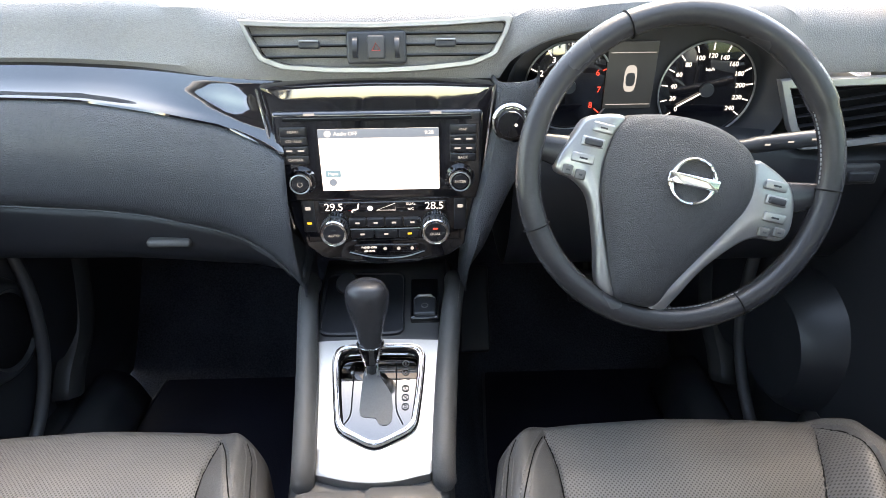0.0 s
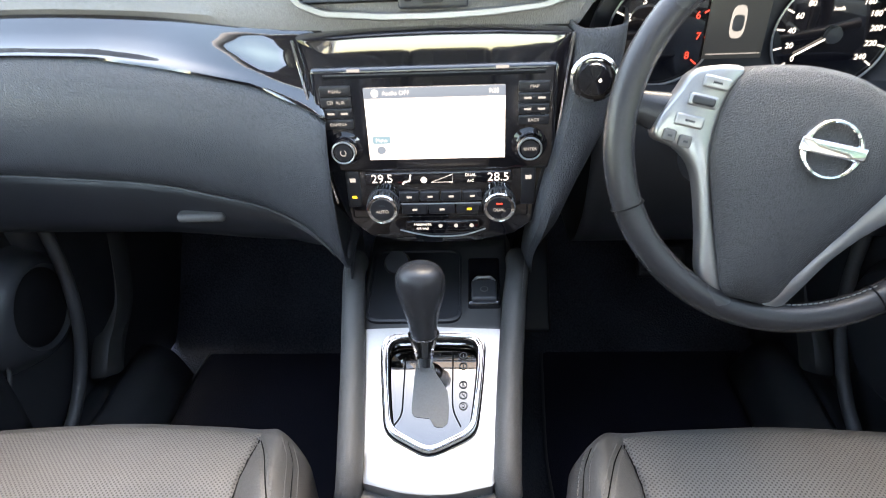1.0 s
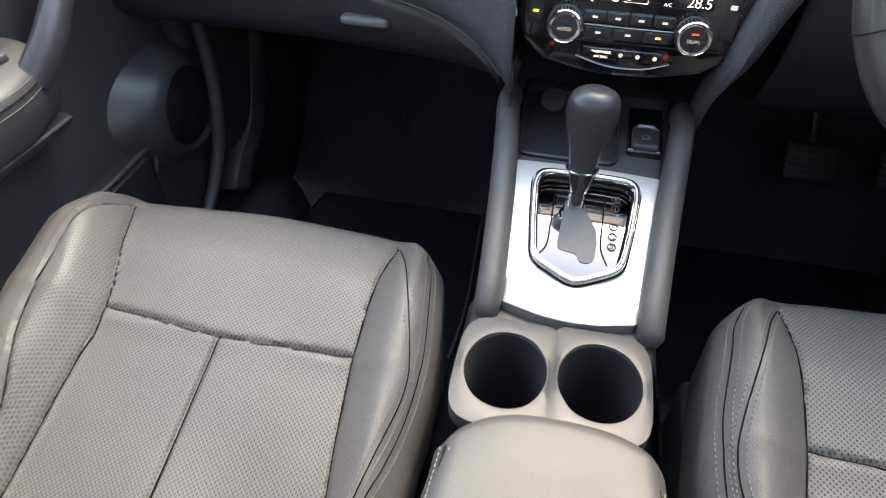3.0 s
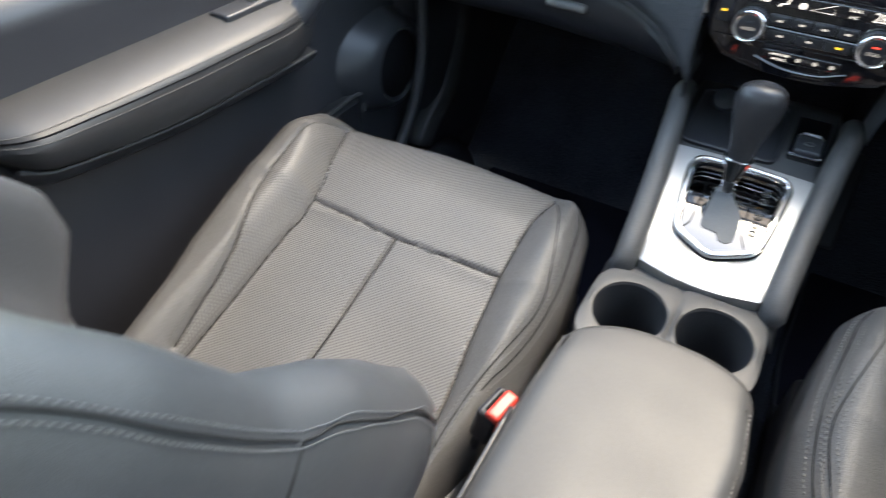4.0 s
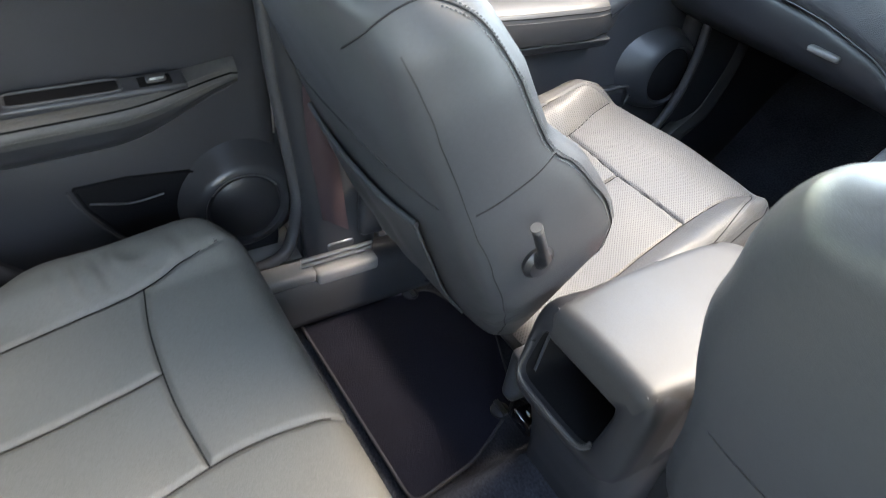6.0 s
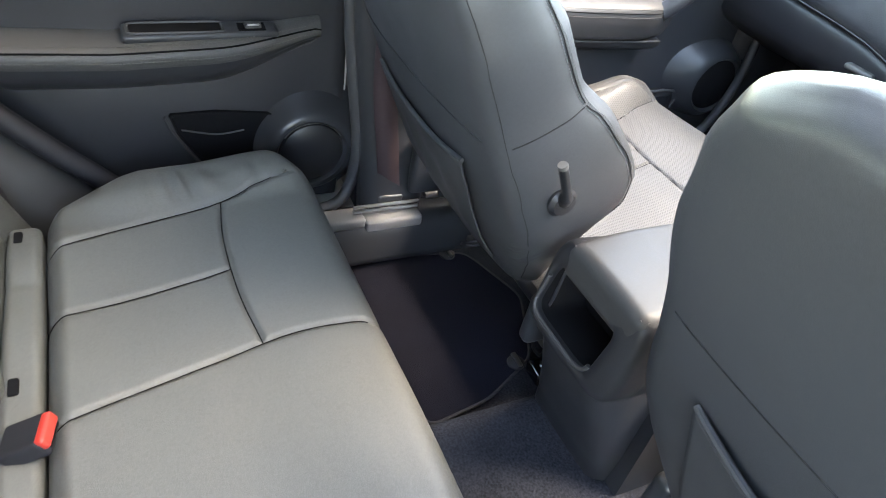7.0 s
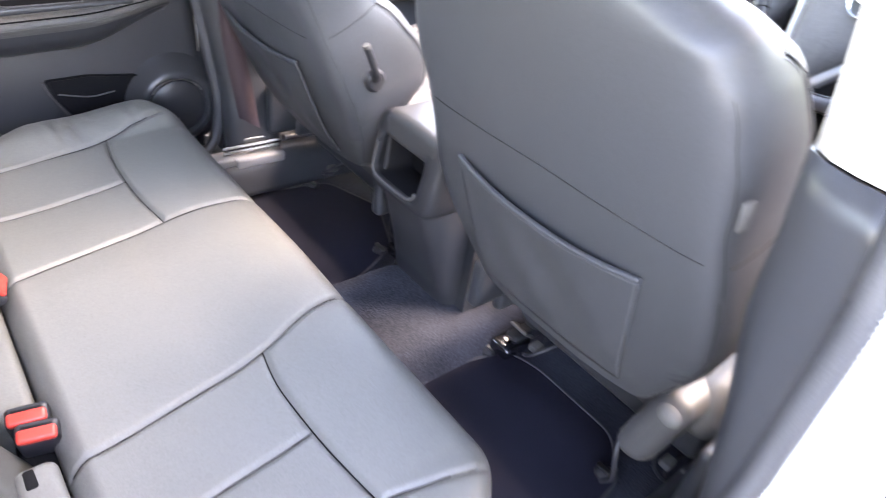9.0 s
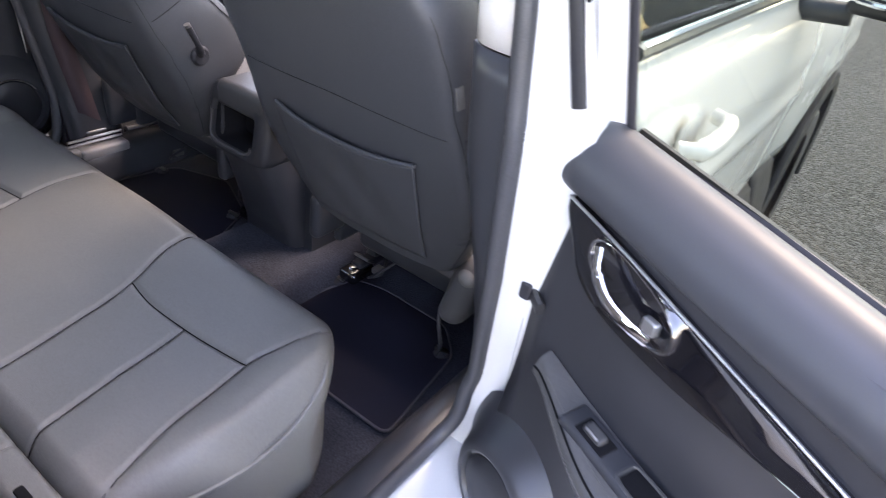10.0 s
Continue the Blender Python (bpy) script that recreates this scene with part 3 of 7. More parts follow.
        part("piping", tube(path, 0.0008, 5), CORD_GREY, back)
        path = spline([skin(s * w_at(0.33), d, 0.3317 - 0.09 * (0.119 - d), 0.0006) for d in (0.118, 0.09, 0.07, 0.05, 0.03, 0.012)], 20)
        part("piping", tube(path, 0.0009, 5), CORD_GREY, back)
    # rear face: cross seam, map pocket and label tab
    part("piping", tube(spline([rear(x, 0.323 + 0.014 * math.cos(x * 7), 0.0003) for x in np.linspace(-0.205, 0.205, 20)], 40), 0.0009, 5), CORD_GREY, back)
    for s in (-1, 1) if inboard > 0 else ():
        part("piping", tube(spline([skin(s * a, b, c, 0.0006) for a, b, c in ((0.150, -0.006, 0.549), (0.150, 0.012, 0.554), (0.146, 0.034, 0.5565), (0.146, 0.055, 0.553), (0.150, 0.070, 0.545))], 30), 0.0009, 5), CORD_GREY, back)
    pk = []
    for v in np.linspace(0, 1, 30):
        row = []
        for u in np.linspace(-1, 1, 48):
            x = 0.150 * u * (0.90 + 0.10 * v)
            sag = (0.003 if inboard > 0 else 0.008) * (1 - u * u) * v * v
            wrinkle = 0.0028 * math.sin(7 * u + 6 * v) * v * (1 - u * u) + 0.0020 * math.sin(15 * u - 9 * v) * (1 - abs(u)) * v 
            wrinkle *= 3.2 * (1 - v)
            row.append(rear(x, 0.035 + 0.228 * v - 0.010 * (1 - u * u) * v, 0.0035 + sag + wrinkle + 0.002 * v))
        pk.append(row)
    pocket = part("map_pocket", loft(pk, closed=False), VINYL, back, "slightly sagging vinyl map pocket", thick=0.003)
    part("pocket_edge", tube(pk[-1], 0.0038, 8), VINYL, pocket, "rounded elastic pocket hem")
    if inboard < 0:
        part("tab", rbox((0.002, 0.011, 0.036), 0.001, (1, 1, 1), 1, at=(0, 0, 0), warp=lambda q: np.array([at(0.2335 * slim + a + 0.45 * b, 0.012 + b, 0.395 + c) for a, b, c in q])), THREAD, back, "pale woven label tab")
    # lower cover, hinge trim and rails
    part("hinge_cover", rbox((0.03, 0.11, 0.13), 0.012, (2, 3, 3), 2, at=(-inboard * 0.235, hinge_y + 0.055, 0.55)), PLASTIC, seat)
    part("hinge_cover", rbox((0.03, 0.09, 0.10), 0.012, (2, 3, 3), 2, at=(inboard * 0.225, hinge_y + 0.055, 0.56)), PLASTIC, seat)
    part("seat_frame", rbox((0.40, 0.44, 0.09), 0.02, (3, 3, 2), 2, at=(0, 0.63, 0.50)), PLASTIC, seat)
    for s in (-1, 1):
        rx = s * 0.205
        rail = part("seat_rail", rbox((0.030, 0.52, 0.026), 0.006, (1, 3, 1), 2, at=(rx, 0.68, 0.385)), PLASTIC_DARK, seat)
        part("rail_foot", rbox((0.052, 0.075, 0.030), 0.010, (2, 2, 1), 2, at=(rx, 0.425, 0.372)), GLOSS, rail, "shiny black rail end cap")
        part("rail_bolt", lathe([(0, 0), (0.009, 0), (0.009, 0.006), (0, 0.007)], 6, pose(rx, 0.412, 0.387)), CHROME, rail, "bright rail bolt")
        part("rail_bracket", tube([(rx - 0.02, 0.46, 0.39), (rx - 0.02, 0.44, 0.405), (rx + 0.02, 0.44, 0.405), (rx + 0.02, 0.46, 0.39)], 0.004, 6), STEEL, rail, "bent steel bracket")
        part("wire", tube(spline([(rx - s * 0.03, 0.50, 0.40), (rx - s * 0.05, 0.46, 0.375), (rx - s * 0.035, 0.43, 0.37), (rx - s * 0.06, 0.42, 0.395), (rx - s * 0.09, 0.47, 0.43)], 30), 0.0035, 6), RUBBER, rail, "black wire loom")
        part("connector", rbox((0.020, 0.026, 0.014), 0.003, (1, 1, 1), 2, at=(rx - s * 0.048, 0.445, 0.392)), GUM, rail, "pale plug connector")
        part("side_shield", rbox((0.025, 0.46, 0.11), 0.012, (2, 5, 3), 2, at=(s * 0.225, 0.60, 0.525)), PLASTIC, seat)
        part("seat_leg", rbox((0.03, 0.06, 0.12), 0.008, (1, 1, 1), 2, at=(s * 0.205, 0.78, 0.45)), STEEL, seat)
        part("seat_leg", rbox((0.03, 0.06, 0.12), 0.008, (1, 1, 1), 2, at=(s * 0.205, 0.50, 0.45)), STEEL, seat)
    # headrest
    part("headrest", rbox((0.25, 0.10, 0.17), 0.04, (10, 6, 8), 4, warp=lambda q: np.array([at(a * (1 - 0.12 * c / 0.085), b, c) for a, b, c in q - np.array((0, 0, 0))]), at=(0, 0.06, 0.72)), LEATHER, seat, "rounded leather headrest")
    for s in (-1, 1):
        post = part("headrest_post", tube([at(s * 0.07, 0.018, 0.56), at(s * 0.07, 0.04, 0.68)], 0.008, 12), CHROME, seat, "chrome post")
        part("guide_collar", lathe([(0.0, 0.0), (0.020, 0.0), (0.021, 0.005), (0.019, 0.010), (0.014, 0.012), (0.012, 0.010), (0.0105, 0.018), (0.0, 0.018)], 28, m @ pose(s * 0.07, 0.016, 0.566)), PLASTIC_DARK, post, "black guide collar")
    return seat, at


pseat, p_at = front_seat("car_seat", "grey-black leather passenger seat with pricked cushion beside the console", -0.389, 0.299, 25.0, 1, 1.0, 0.003, 1.0)
front_seat("car_seat", "grey-black leather driver's seat with a map pocket behind", 0.383, 0.288, 20.5, -1, 0.96, -0.040, 0.35, 0.018, -0.024, 0.10, 1.0)
# fold lever on the inboard side of the passenger seat
lever = part("fold_lever", tube(spline([p_at(0.262, 0.058, 0.228), p_at(0.272, 0.058, 0.250), p_at(0.274, 0.056, 0.298)], 10), [0.009] * 3 + [0.0062] * 7, 10), PLASTIC_DARK, pseat, "black fold lever with a pale tip")
part("lever_tip", tube([p_at(0.274, 0.056, 0.296), p_at(0.274, 0.0555, 0.302)], 0.0064, 10), GUM, lever)
part("lever_boss", lathe([(0.0, 0), (0.019, 0), (0.021, 0.006), (0.016, 0.012), (0, 0.013)], 20, Matrix.Translation(p_at(0.252, 0.058, 0.222)) @ pose(0, 0, 0, 0, 90, 0)), PLASTIC_DARK, lever)

# ---- rear bench ----
bench = thing("rear_bench", "grey leather rear bench seat with three seating places", "car seat", at=(-0.032, 0, 0))
# seams, across and along: inner, cross, middle and outer on each side
rl = [
    spline([(0.150, 0.06), (0.160, -0.01), (0.191, -0.096), (0.214, -0.21), (0.232, -0.31), (0.236, -0.38)], 14),
    spline([(-0.150, 0.06), (-0.158, 0.0), (-0.160, -0.10), (-0.128, -0.253), (-0.107, -0.339), (-0.100, -0.38)], 14),
    spline([(0.191, -0.096), (0.253, -0.105), (0.346, -0.103), (0.40, -0.098), (0.466, -0.090)], 10),
    spline([(-0.160, -0.100), (-0.266, -0.111), (-0.386, -0.110), (-0.469, -0.099)], 10),
    spline([(0.340, -0.103), (0.352, -0.23), (0.370, -0.335), (0.374, -0.38)], 8),
    spline([(-0.315, -0.112), (-0.293, -0.257), (-0.284, -0.363), (-0.283, -0.38)], 8),
    spline([(0.503, 0.03), (0.480, -0.040), (0.466, -0.090), (0.478, -0.204), (0.505, -0.343), (0.508, -0.38)], 12),
    spline([(-0.503, 0.02), (-0.486, -0.043), (-0.469, -0.099), (-0.464, -0.146), (-0.441, -0.259), (-0.414, -0.366)], 12),
]


def bench_warp(p):
    q = p.copy()
    x, y, z = p[:, 0], p[:, 1], p[:, 2]
    ax = np.abs(x)
    up = smooth(z, 0.50, 0.58)
    far = smooth(-x, 0.30, 0.44)
    q[:, 1] = y - (0.085 - 0.030 * far) * smooth(ax, 0.44, 0.59) ** 1.6 * smooth(y, -0.30, 0.07) - 0.02 * (1 - up) * smooth(y, -0.1, 0.06)
    q[:, 0] = x * (1 - 0.085 * smooth(-y, 0.12, 0.38))
    q[:, 1] += 0.026 * smooth(-q[:, 1], 0.30, 0.3775)
    q[:, 0] -= 0.028 * far * smooth(ax, 0.47, 0.57) * smooth(y, -0.42, -0.20)
    ax = np.abs(q[:, 0])
    q[:, 2] = z + up * (0.018 * smooth(q[:, 1], -0.16, 0.0) + (0.012 + 0.010 * far) * smooth(ax, 0.45, 0.52) - 0.03 * smooth(ax - 0.030 * far, 0.53, 0.58) + 0.006 * np.exp(-(x / 0.12) ** 2)
                        - 0.008 * np.exp(-((ax - 0.31) / 0.10) ** 2) * smooth(-y, 0.1, 0.3))
    q[:, 2] -= up * 0.030 * smooth(ax, 0.43, 0.53) * smooth(-q[:, 1], 0.20, 0.36)
    q[:, 2] += up * smooth(ax, 0.47, 0.5) * smooth(0.56 - ax, 0, 0.04) * 0.0036 * smooth(-x, 0, 0.1) * np.sin(q[:, 1] * 150 + 34 * ax + 2.2 * np.sin(q[:, 1] * 37)) * smooth(q[:, 1], -0.25, -0.12) * smooth(-q[:, 1], 0.0, 0.08)
    q[:, 2] -= up * seam_depth(q, rl, 0.0046, 0.0055)
    return q


bgeo = rbox((1.15, 0.445, 0.23), 0.045, (370, 150, 8), 5, bench_warp, at=(0, -0.155, 0.482))
bp_, bf_ = np.array(bgeo[0]), bgeo[1]
bc = np.array([bp_[list(f)].mean(axis=0) for f in bf_])
sx = np.interp(bc[:, 1], [-0.38, -0.21, -0.096, -0.01, 0.06], [0.236, 0.214, 0.191, 0.160, 0.150])
sl = np.interp(bc[:, 1], [-0.38, -0.253, -0.10, 0.0, 0.06], [-0.100, -0.128, -0.160, -0.158, -0.150])
for nm, keep in (("seat_cushion", bc[:, 0] < sl), ("middle_cushion", (bc[:, 0] >= sl) & (bc[:, 0] <= sx)), ("seat_cushion", bc[:, 0] > sx)):
    fs = [bf_[i] for i in np.nonzero(keep)[0]]
    used = sorted({i for f in fs for i in f})
    ix = {v: i for i, v in enumerate(used)}
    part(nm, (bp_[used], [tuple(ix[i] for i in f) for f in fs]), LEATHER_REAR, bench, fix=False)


def bench_top(x, y):
    d = (bp_[:, 0] - x) ** 2 + (bp_[:, 1] - y) ** 2 + 9.0 * (bp_[:, 2] < 0.53)
    k = np.argpartition(d, 5)[:5]
    w = 1 / (d[k] + 1e-7)
    return float((bp_[k, 2] * w).sum() / w.sum())


for ln in rl:
    part("seam", tube([(x, y, bench_top(x, y) + 0.0004) for x, y in spline(ln, 50) if -0.36 < y < (0.05 if abs(x) < 0.4 else -0.005)], 0.0010, 5), SEAM, bench)
def bench_skin(x, y, z):
    return bp_[((bp_ - np.array((x, y, z))) ** 2).sum(axis=1).argmin()]


for s in (-1, 1):
    edge = spline([bench_skin(s * a, b, c) for a, b, c in ((0.500, 0.02, 0.61), (0.552, -0.018, 0.598), (0.572, -0.083, 0.568), (0.574, -0.156, 0.553), (0.564, -0.226, 0.545), (0.552, -0.32, 0.54))], 90)
    part("piping", tube(edge + np.array((s * 0.001, 0, 0.001)), 0.0034, 8), LEATHER_REAR, bench, "leather edge cord")
    for off in (0.007, -0.007):
        part("stitching", stitches(edge + np.array((-s * max(0, off) * 0.6 + s * 0.001, 0, off)), 0.006, normal=(s, 0, 0.6)), THREAD, bench, "pale edge stitching", kind="stuff", fix=False)


def rear_back(x0, x1):
    def w(p):
        q = p.copy()
        a = (p[:, 0] - x0) / (x1 - x0) * 2 - 1
        q[:, 1] += 0.025 * np.abs(a) ** 3 * smooth(p[:, 1], -0.436, -0.396) - 0.40 * (p[:, 2] - 0.55)
        q[:, 1] -= seam_depth(p, [[(x0 + 0.09, 0.5), (x0 + 0.09, 1.1)], [(x1 - 0.09, 0.5), (x1 - 0.09, 1.1)], [(x0 + 0.09, 0.72), (x1 - 0.09, 0.72)]], 0.004, 0.005, axes=(0, 2)) * smooth(p[:, 1], -0.436, -0.406)
        return q
    return rbox((x1 - x0, 0.11, 0.66), 0.04, (40, 4, 54), 4, w, at=((x0 + x1) / 2, -0.447, 0.83))


part("backrest", rear_back(-0.56, -0.155), LEATHER_REAR_SHADE, bench)
part("middle_backrest", rear_back(-0.15, 0.15), LEATHER_REAR_SHADE, bench)
part("backrest", rear_back(0.155, 0.56), LEATHER_REAR_SHADE, bench)
def filler(x0, x1):
    """A padded strip between cushion and backrest."""
    def sag(p):
        q = p.copy()
        q[:, 2] += 0.0016 * np.sin(p[:, 0] * 41) - 0.004 * np.exp(-((np.abs(p[:, 0]) % 0.24 - 0.12) / 0.004) ** 2)
        return q
    return rbox((x1 - x0, 0.044, 0.05), 0.012, (40, 3, 2), 3, sag, at=((x0 + x1) / 2, -0.3755, 0.559))


part("filler", filler(-0.49, 0.118), LEATHER_REAR, bench, "leather strip between cushion and backrest")
part("filler", filler(0.206, 0.49), LEATHER_REAR, bench, "leather strip between cushion and backrest")
# added block, near black, for the shade down in the buckle gap
part("buckle_gap_shade", rbox((0.086, 0.040, 0.02), 0.004, (2, 1, 1), 1, at=(0.162, -0.367, 0.535)), SEAM, bench, "near-black block put in for the shade round the buckles")
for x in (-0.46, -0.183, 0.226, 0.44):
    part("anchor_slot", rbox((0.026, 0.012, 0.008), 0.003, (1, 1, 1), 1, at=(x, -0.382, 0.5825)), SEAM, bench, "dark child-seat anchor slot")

# ---- centre console ----
CX = -0.008
console = thing("centre_console", "dark centre console with padded rails and twin cup holders", "console", at=(0, 0, 0))
Z_AT = lambda y: float(np.interp(y, [0.20, 0.60, 0.785, 0.97, 1.10, 1.2], [0.70, 0.70, 0.708, 0.772, 0.795, 0.80]))
W_AT = lambda y: float(np.interp(y, [0.20, 0.30, 0.6, 0.80, 1.0, 1.12], [0.082, 0.085, 0.093, 0.088, 0.104, 0.115]))
loops = []
for y in np.r_[np.linspace(0.37, 0.599, 10), np.linspace(0.602, 0.774, 8), np.linspace(0.777, 1.2, 20)]:
    w, z = W_AT(y) - 0.004, min(Z_AT(y) - 0.03, 0.54 if 0.60 < y < 0.775 else 1)
    loops.append([(CX - w - 0.01, y, 0.36), (CX - w - 0.006, y, 0.55), (CX - w, y, z - 0.02), (CX - w + 0.008, y, z), (CX + w - 0.008, y, z), (CX + w, y, z - 0.02), (CX + w + 0.006, y, 0.55), (CX + w + 0.01, y, 0.36)])
part("console_body", loft(loops, cap0=True, cap1=True), PLASTIC, console)
LCX = -0.024
LID_IN = lambda y: float(np.interp(y, [0.26, 0.30, 0.37, 0.50, 0.57], [-0.100, -0.104, -0.108, -0.107, -0.104]))
LID_OUT = lambda y: float(np.interp(y, [0.26, 0.30, 0.40, 0.50, 0.57], [0.055, 0.058, 0.070, 0.078, 0.074]))


def lid_warp(p):
    q = p.copy()
    up = smooth(p[:, 2], 0.750, 0.780)
    u, y = (p[:, 0] - LCX) / 0.083, p[:, 1]
    a, b = np.array([LID_IN(v) for v in y]), np.array([LID_OUT(v) for v in y])
    q[:, 0] = (a + b) / 2 + u * (b - a) / 2
    q[:, 1] -= 0.030 * smooth(y, 0.45, 0.6) * np.abs(u - 0.1) ** 3
    q[:, 2] += up * (0.005 * (1 - u ** 2) - 0.004 * smooth(y, 0.54, 0.60))
    return q


lid = part("armrest_lid", rbox((0.166, 0.335, 0.055), 0.018, (24, 40, 4), 4, lid_warp, at=(LCX, 0.431, 0.760)), LID, console, "grey leather armrest lid with stitched edges")
for side, k in ((LID_IN, 1), (LID_OUT, -1)):
    for o in (0.006, 0.013):
        part("stitching", stitches([(side(y) + k * o, y, 0.7805 + 0.35 * o) for y in np.linspace(0.275, 0.55, 40)], 0.005), THREAD, lid, kind="stuff", fix=False)
    part("piping", tube([(side(y) + k * 0.0095, y, 0.7838) for y in np.linspace(0.275, 0.55, 30)], 0.0009, 6), SEAM, lid)
for o in (0.006, 0.013):
    part("stitching", stitches([(x, 0.264 + o, 0.7810 + 0.35 * o) for x in np.linspace(LCX - 0.070, LCX + 0.070, 30)], 0.005), THREAD, lid, kind="stuff", fix=False)
# bin under the lid and its rear face with an open pocket
part("bin", rbox((0.17, 0.20, 0.09), 0.012, (4, 8, 3), 3, at=(LCX, 0.480, 0.70)), PLASTIC, console)
RM = pose(-0.030, 0.262, 0.716, 90, 0, 0) @ pose(0, 0, 0, -6, 0, 0)
mouth = superellipse(-0.012, -0.014, 0.064, 0.046, 5.5, 64)
mouth[:, 0] += 0.10 * mouth[:, 1]
brow = superellipse(0.004, -0.002, 0.090, 0.078, 6, 64)
ring_at = lambda w, z: [RM @ Vector((*(a + (b - a) * w), z)) for a, b in zip(brow, mouth)]
rear = part("rear_panel", loft([ring_at(0.0, -0.050), ring_at(0.0, -0.018), ring_at(0.06, -0.006), ring_at(0.22, 0.001), ring_at(0.62, 0.003), ring_at(0.90, 0.002), ring_at(1.0, -0.003), ring_at(1.02, -0.010)]), PLASTIC_DARK, console, "dark plastic surround of the rear pocket", sharp=60)
# pocket walls near black, to put the shade inside into the colour
part("pocket", loft([[RM @ Vector((*(np.array((-0.012, -0.014)) + (q - np.array((-0.012, -0.014))) * k), z)) for q in mouth] for k, z in ((0.985, -0.009), (0.96, -0.05), (0.92, -0.085), (0.5, -0.090), (0.05, -0.090))], cap1=True), SEAM, rear, "hollow rear pocket, its shade put into a near-black colour")
lip = [RM @ Vector((q[0], q[1], 0.0015)) for q in mouth if q[1] < 0.006]
lip = sorted(lip, key=lambda q: math.atan2(q[2] - 0.702, q[0] + 0.042) if math.atan2(q[2] - 0.702, q[0] + 0.042) < 1.5 else -7)
lip = [q for q in lip if not (q[0] > 0.0 and q[2] > 0.68)]
part("pocket_lip", tube(spline(lip, 40), 0.0032, 8), PLASTIC_GREY, rear, "grey lower lip of the pocket")
part("pocket_hook", lathe([(0.0, 0.0), (0.004, 0.0), (0.003, 0.008), (0.0, 0.009)], 10, RM @ pose(0.010, -0.002, -0.080)), STEEL, rear, "small steel hook")
lp = []
for z in np.linspace(0.36, 0.650, 20):
    w = 0.088 + 0.012 * float(smooth(0.60 - z, 0.0, 0.22))
    c = float(np.interp(z, [0.36, 0.50, 0.65], [-0.042, -0.034, -0.027]))
    yy = float(np.interp(z, [0.36, 0.44, 0.55, 0.60, 0.650], [0.352, 0.338, 0.300, 0.280, 0.262]))
    lp.append(spline([(c - w, 0.46, z), (c - w, yy + 0.045, z), (c - w + 0.012, yy + 0.010, z), (c - w + 0.04, yy, z), (c + w - 0.04, yy, z), (c + w - 0.012, yy + 0.010, z), (c + w, yy + 0.045, z), (c + w, 0.46, z)], 30))
part("rear_shell", loft(lp, closed=False), CARD, console, "dark moulded rear end of the console")
for s in (-1, 1):
    part("side_cheek", loft([spline([(-0.0265 + s * (0.078 - 0.004 * k), 0.276 + 0.006 * k, z), (-0.0265 + s * (0.087 - 0.004 * k), 0.290, z), (-0.0265 + s * (0.088 - 0.004 * k), 0.330, z), (-0.0265 + s * 0.086, 0.46, z)], 12) for z, k in zip(np.linspace(0.648, 0.770, 6), np.linspace(0, 1, 6))], closed=False), CARD, console, "dark cheek beside the rear pocket", thick=0.004)
# cup holders
CUP = [(-0.064, 0.695), (0.030, 0.700)]
tray_mid = -0.017
for i, (x, y) in enumerate(CUP):
    s = -1 if i == 0 else 1
    hole = np.array([(x + 0.0415 * math.cos(a), y + 0.047 * math.sin(a)) for a in np.linspace(0, 2 * math.pi, 48, endpoint=False)])
    x_in = tray_mid - x
    o = []
    for a in np.linspace(0, 2 * math.pi, 48, endpoint=False):
        c, sn = math.cos(a), math.sin(a)
        ex = abs(x_in) if c * x_in > 0 else 0.052
        ey = 0.068
        k = 1 / max(abs(c) / ex, abs(sn) / ey) if c * x_in > 0 else 1 / ((abs(c) / ex) ** 4 + (abs(sn) / ey) ** 4) ** 0.25
        o.append((x + k * c, y + k * sn))
    o = np.array(o)
    f = lambda q, z: [(a, b, z) for a, b in q]
    cup = part("cup_holder", loft([f(o, 0.685), f(o, 0.703), f(hole + (o - hole) * 0.35, 0.7065), f(hole + (o - hole) * 0.06, 0.7055), f(hole, 0.701)]), PLASTIC_GREY, console, "grey rim round a deep dark cup holder")
    cen = np.array((x, y))
    part("cup_well", loft([f(hole, 0.702), f(cen + (hole - cen) * 0.97, 0.66), f(cen + (hole - cen) * 0.92, 0.565), f(cen + (hole - cen) * 0.84, 0.562), f(cen + (hole - cen) * 0.8, 0.558)], cap1=True), WELL, cup)
    part("cup_ring", loft([f(cen + (hole - cen) * k, z) for k, z in ((0.80, 0.558), (0.80, 0.572), (0.74, 0.572), (0.74, 0.558))]), WELL, cup)
part("cup_deck", loft([[(x, y, 0.6965 + 0.30 * max(0.0, y - 0.782) - 0.03 * smooth(abs(x + 0.013), 0.094, 0.108)) for x in np.linspace(-0.121, 0.095, 24)] for y in np.linspace(0.752, 0.80, 8)], closed=False), PLASTIC_GREY, console, "grey deck between cup holders and shifter", thick=0.01)
# front deck with shelf, plate and gate, laid on the slope
deck = lambda x, y, h=0.0: (CX + x, y, Z_AT(y) + h)


def deck_sheet(outline_o, outline_i, h0, h1, bevel):
    o, i = np.array(outline_o), np.array(outline_i)
    g = lambda w, h: [deck(*(a + (b - a) * w), h) for a, b in zip(o, i)]
    return loft([g(0, h0), g(0, h1 - bevel), g(0.08, h1), g(0.3, h1), g(0.6, h1), g(0.94, h1), g(1, h1 - bevel), g(1, h0)])


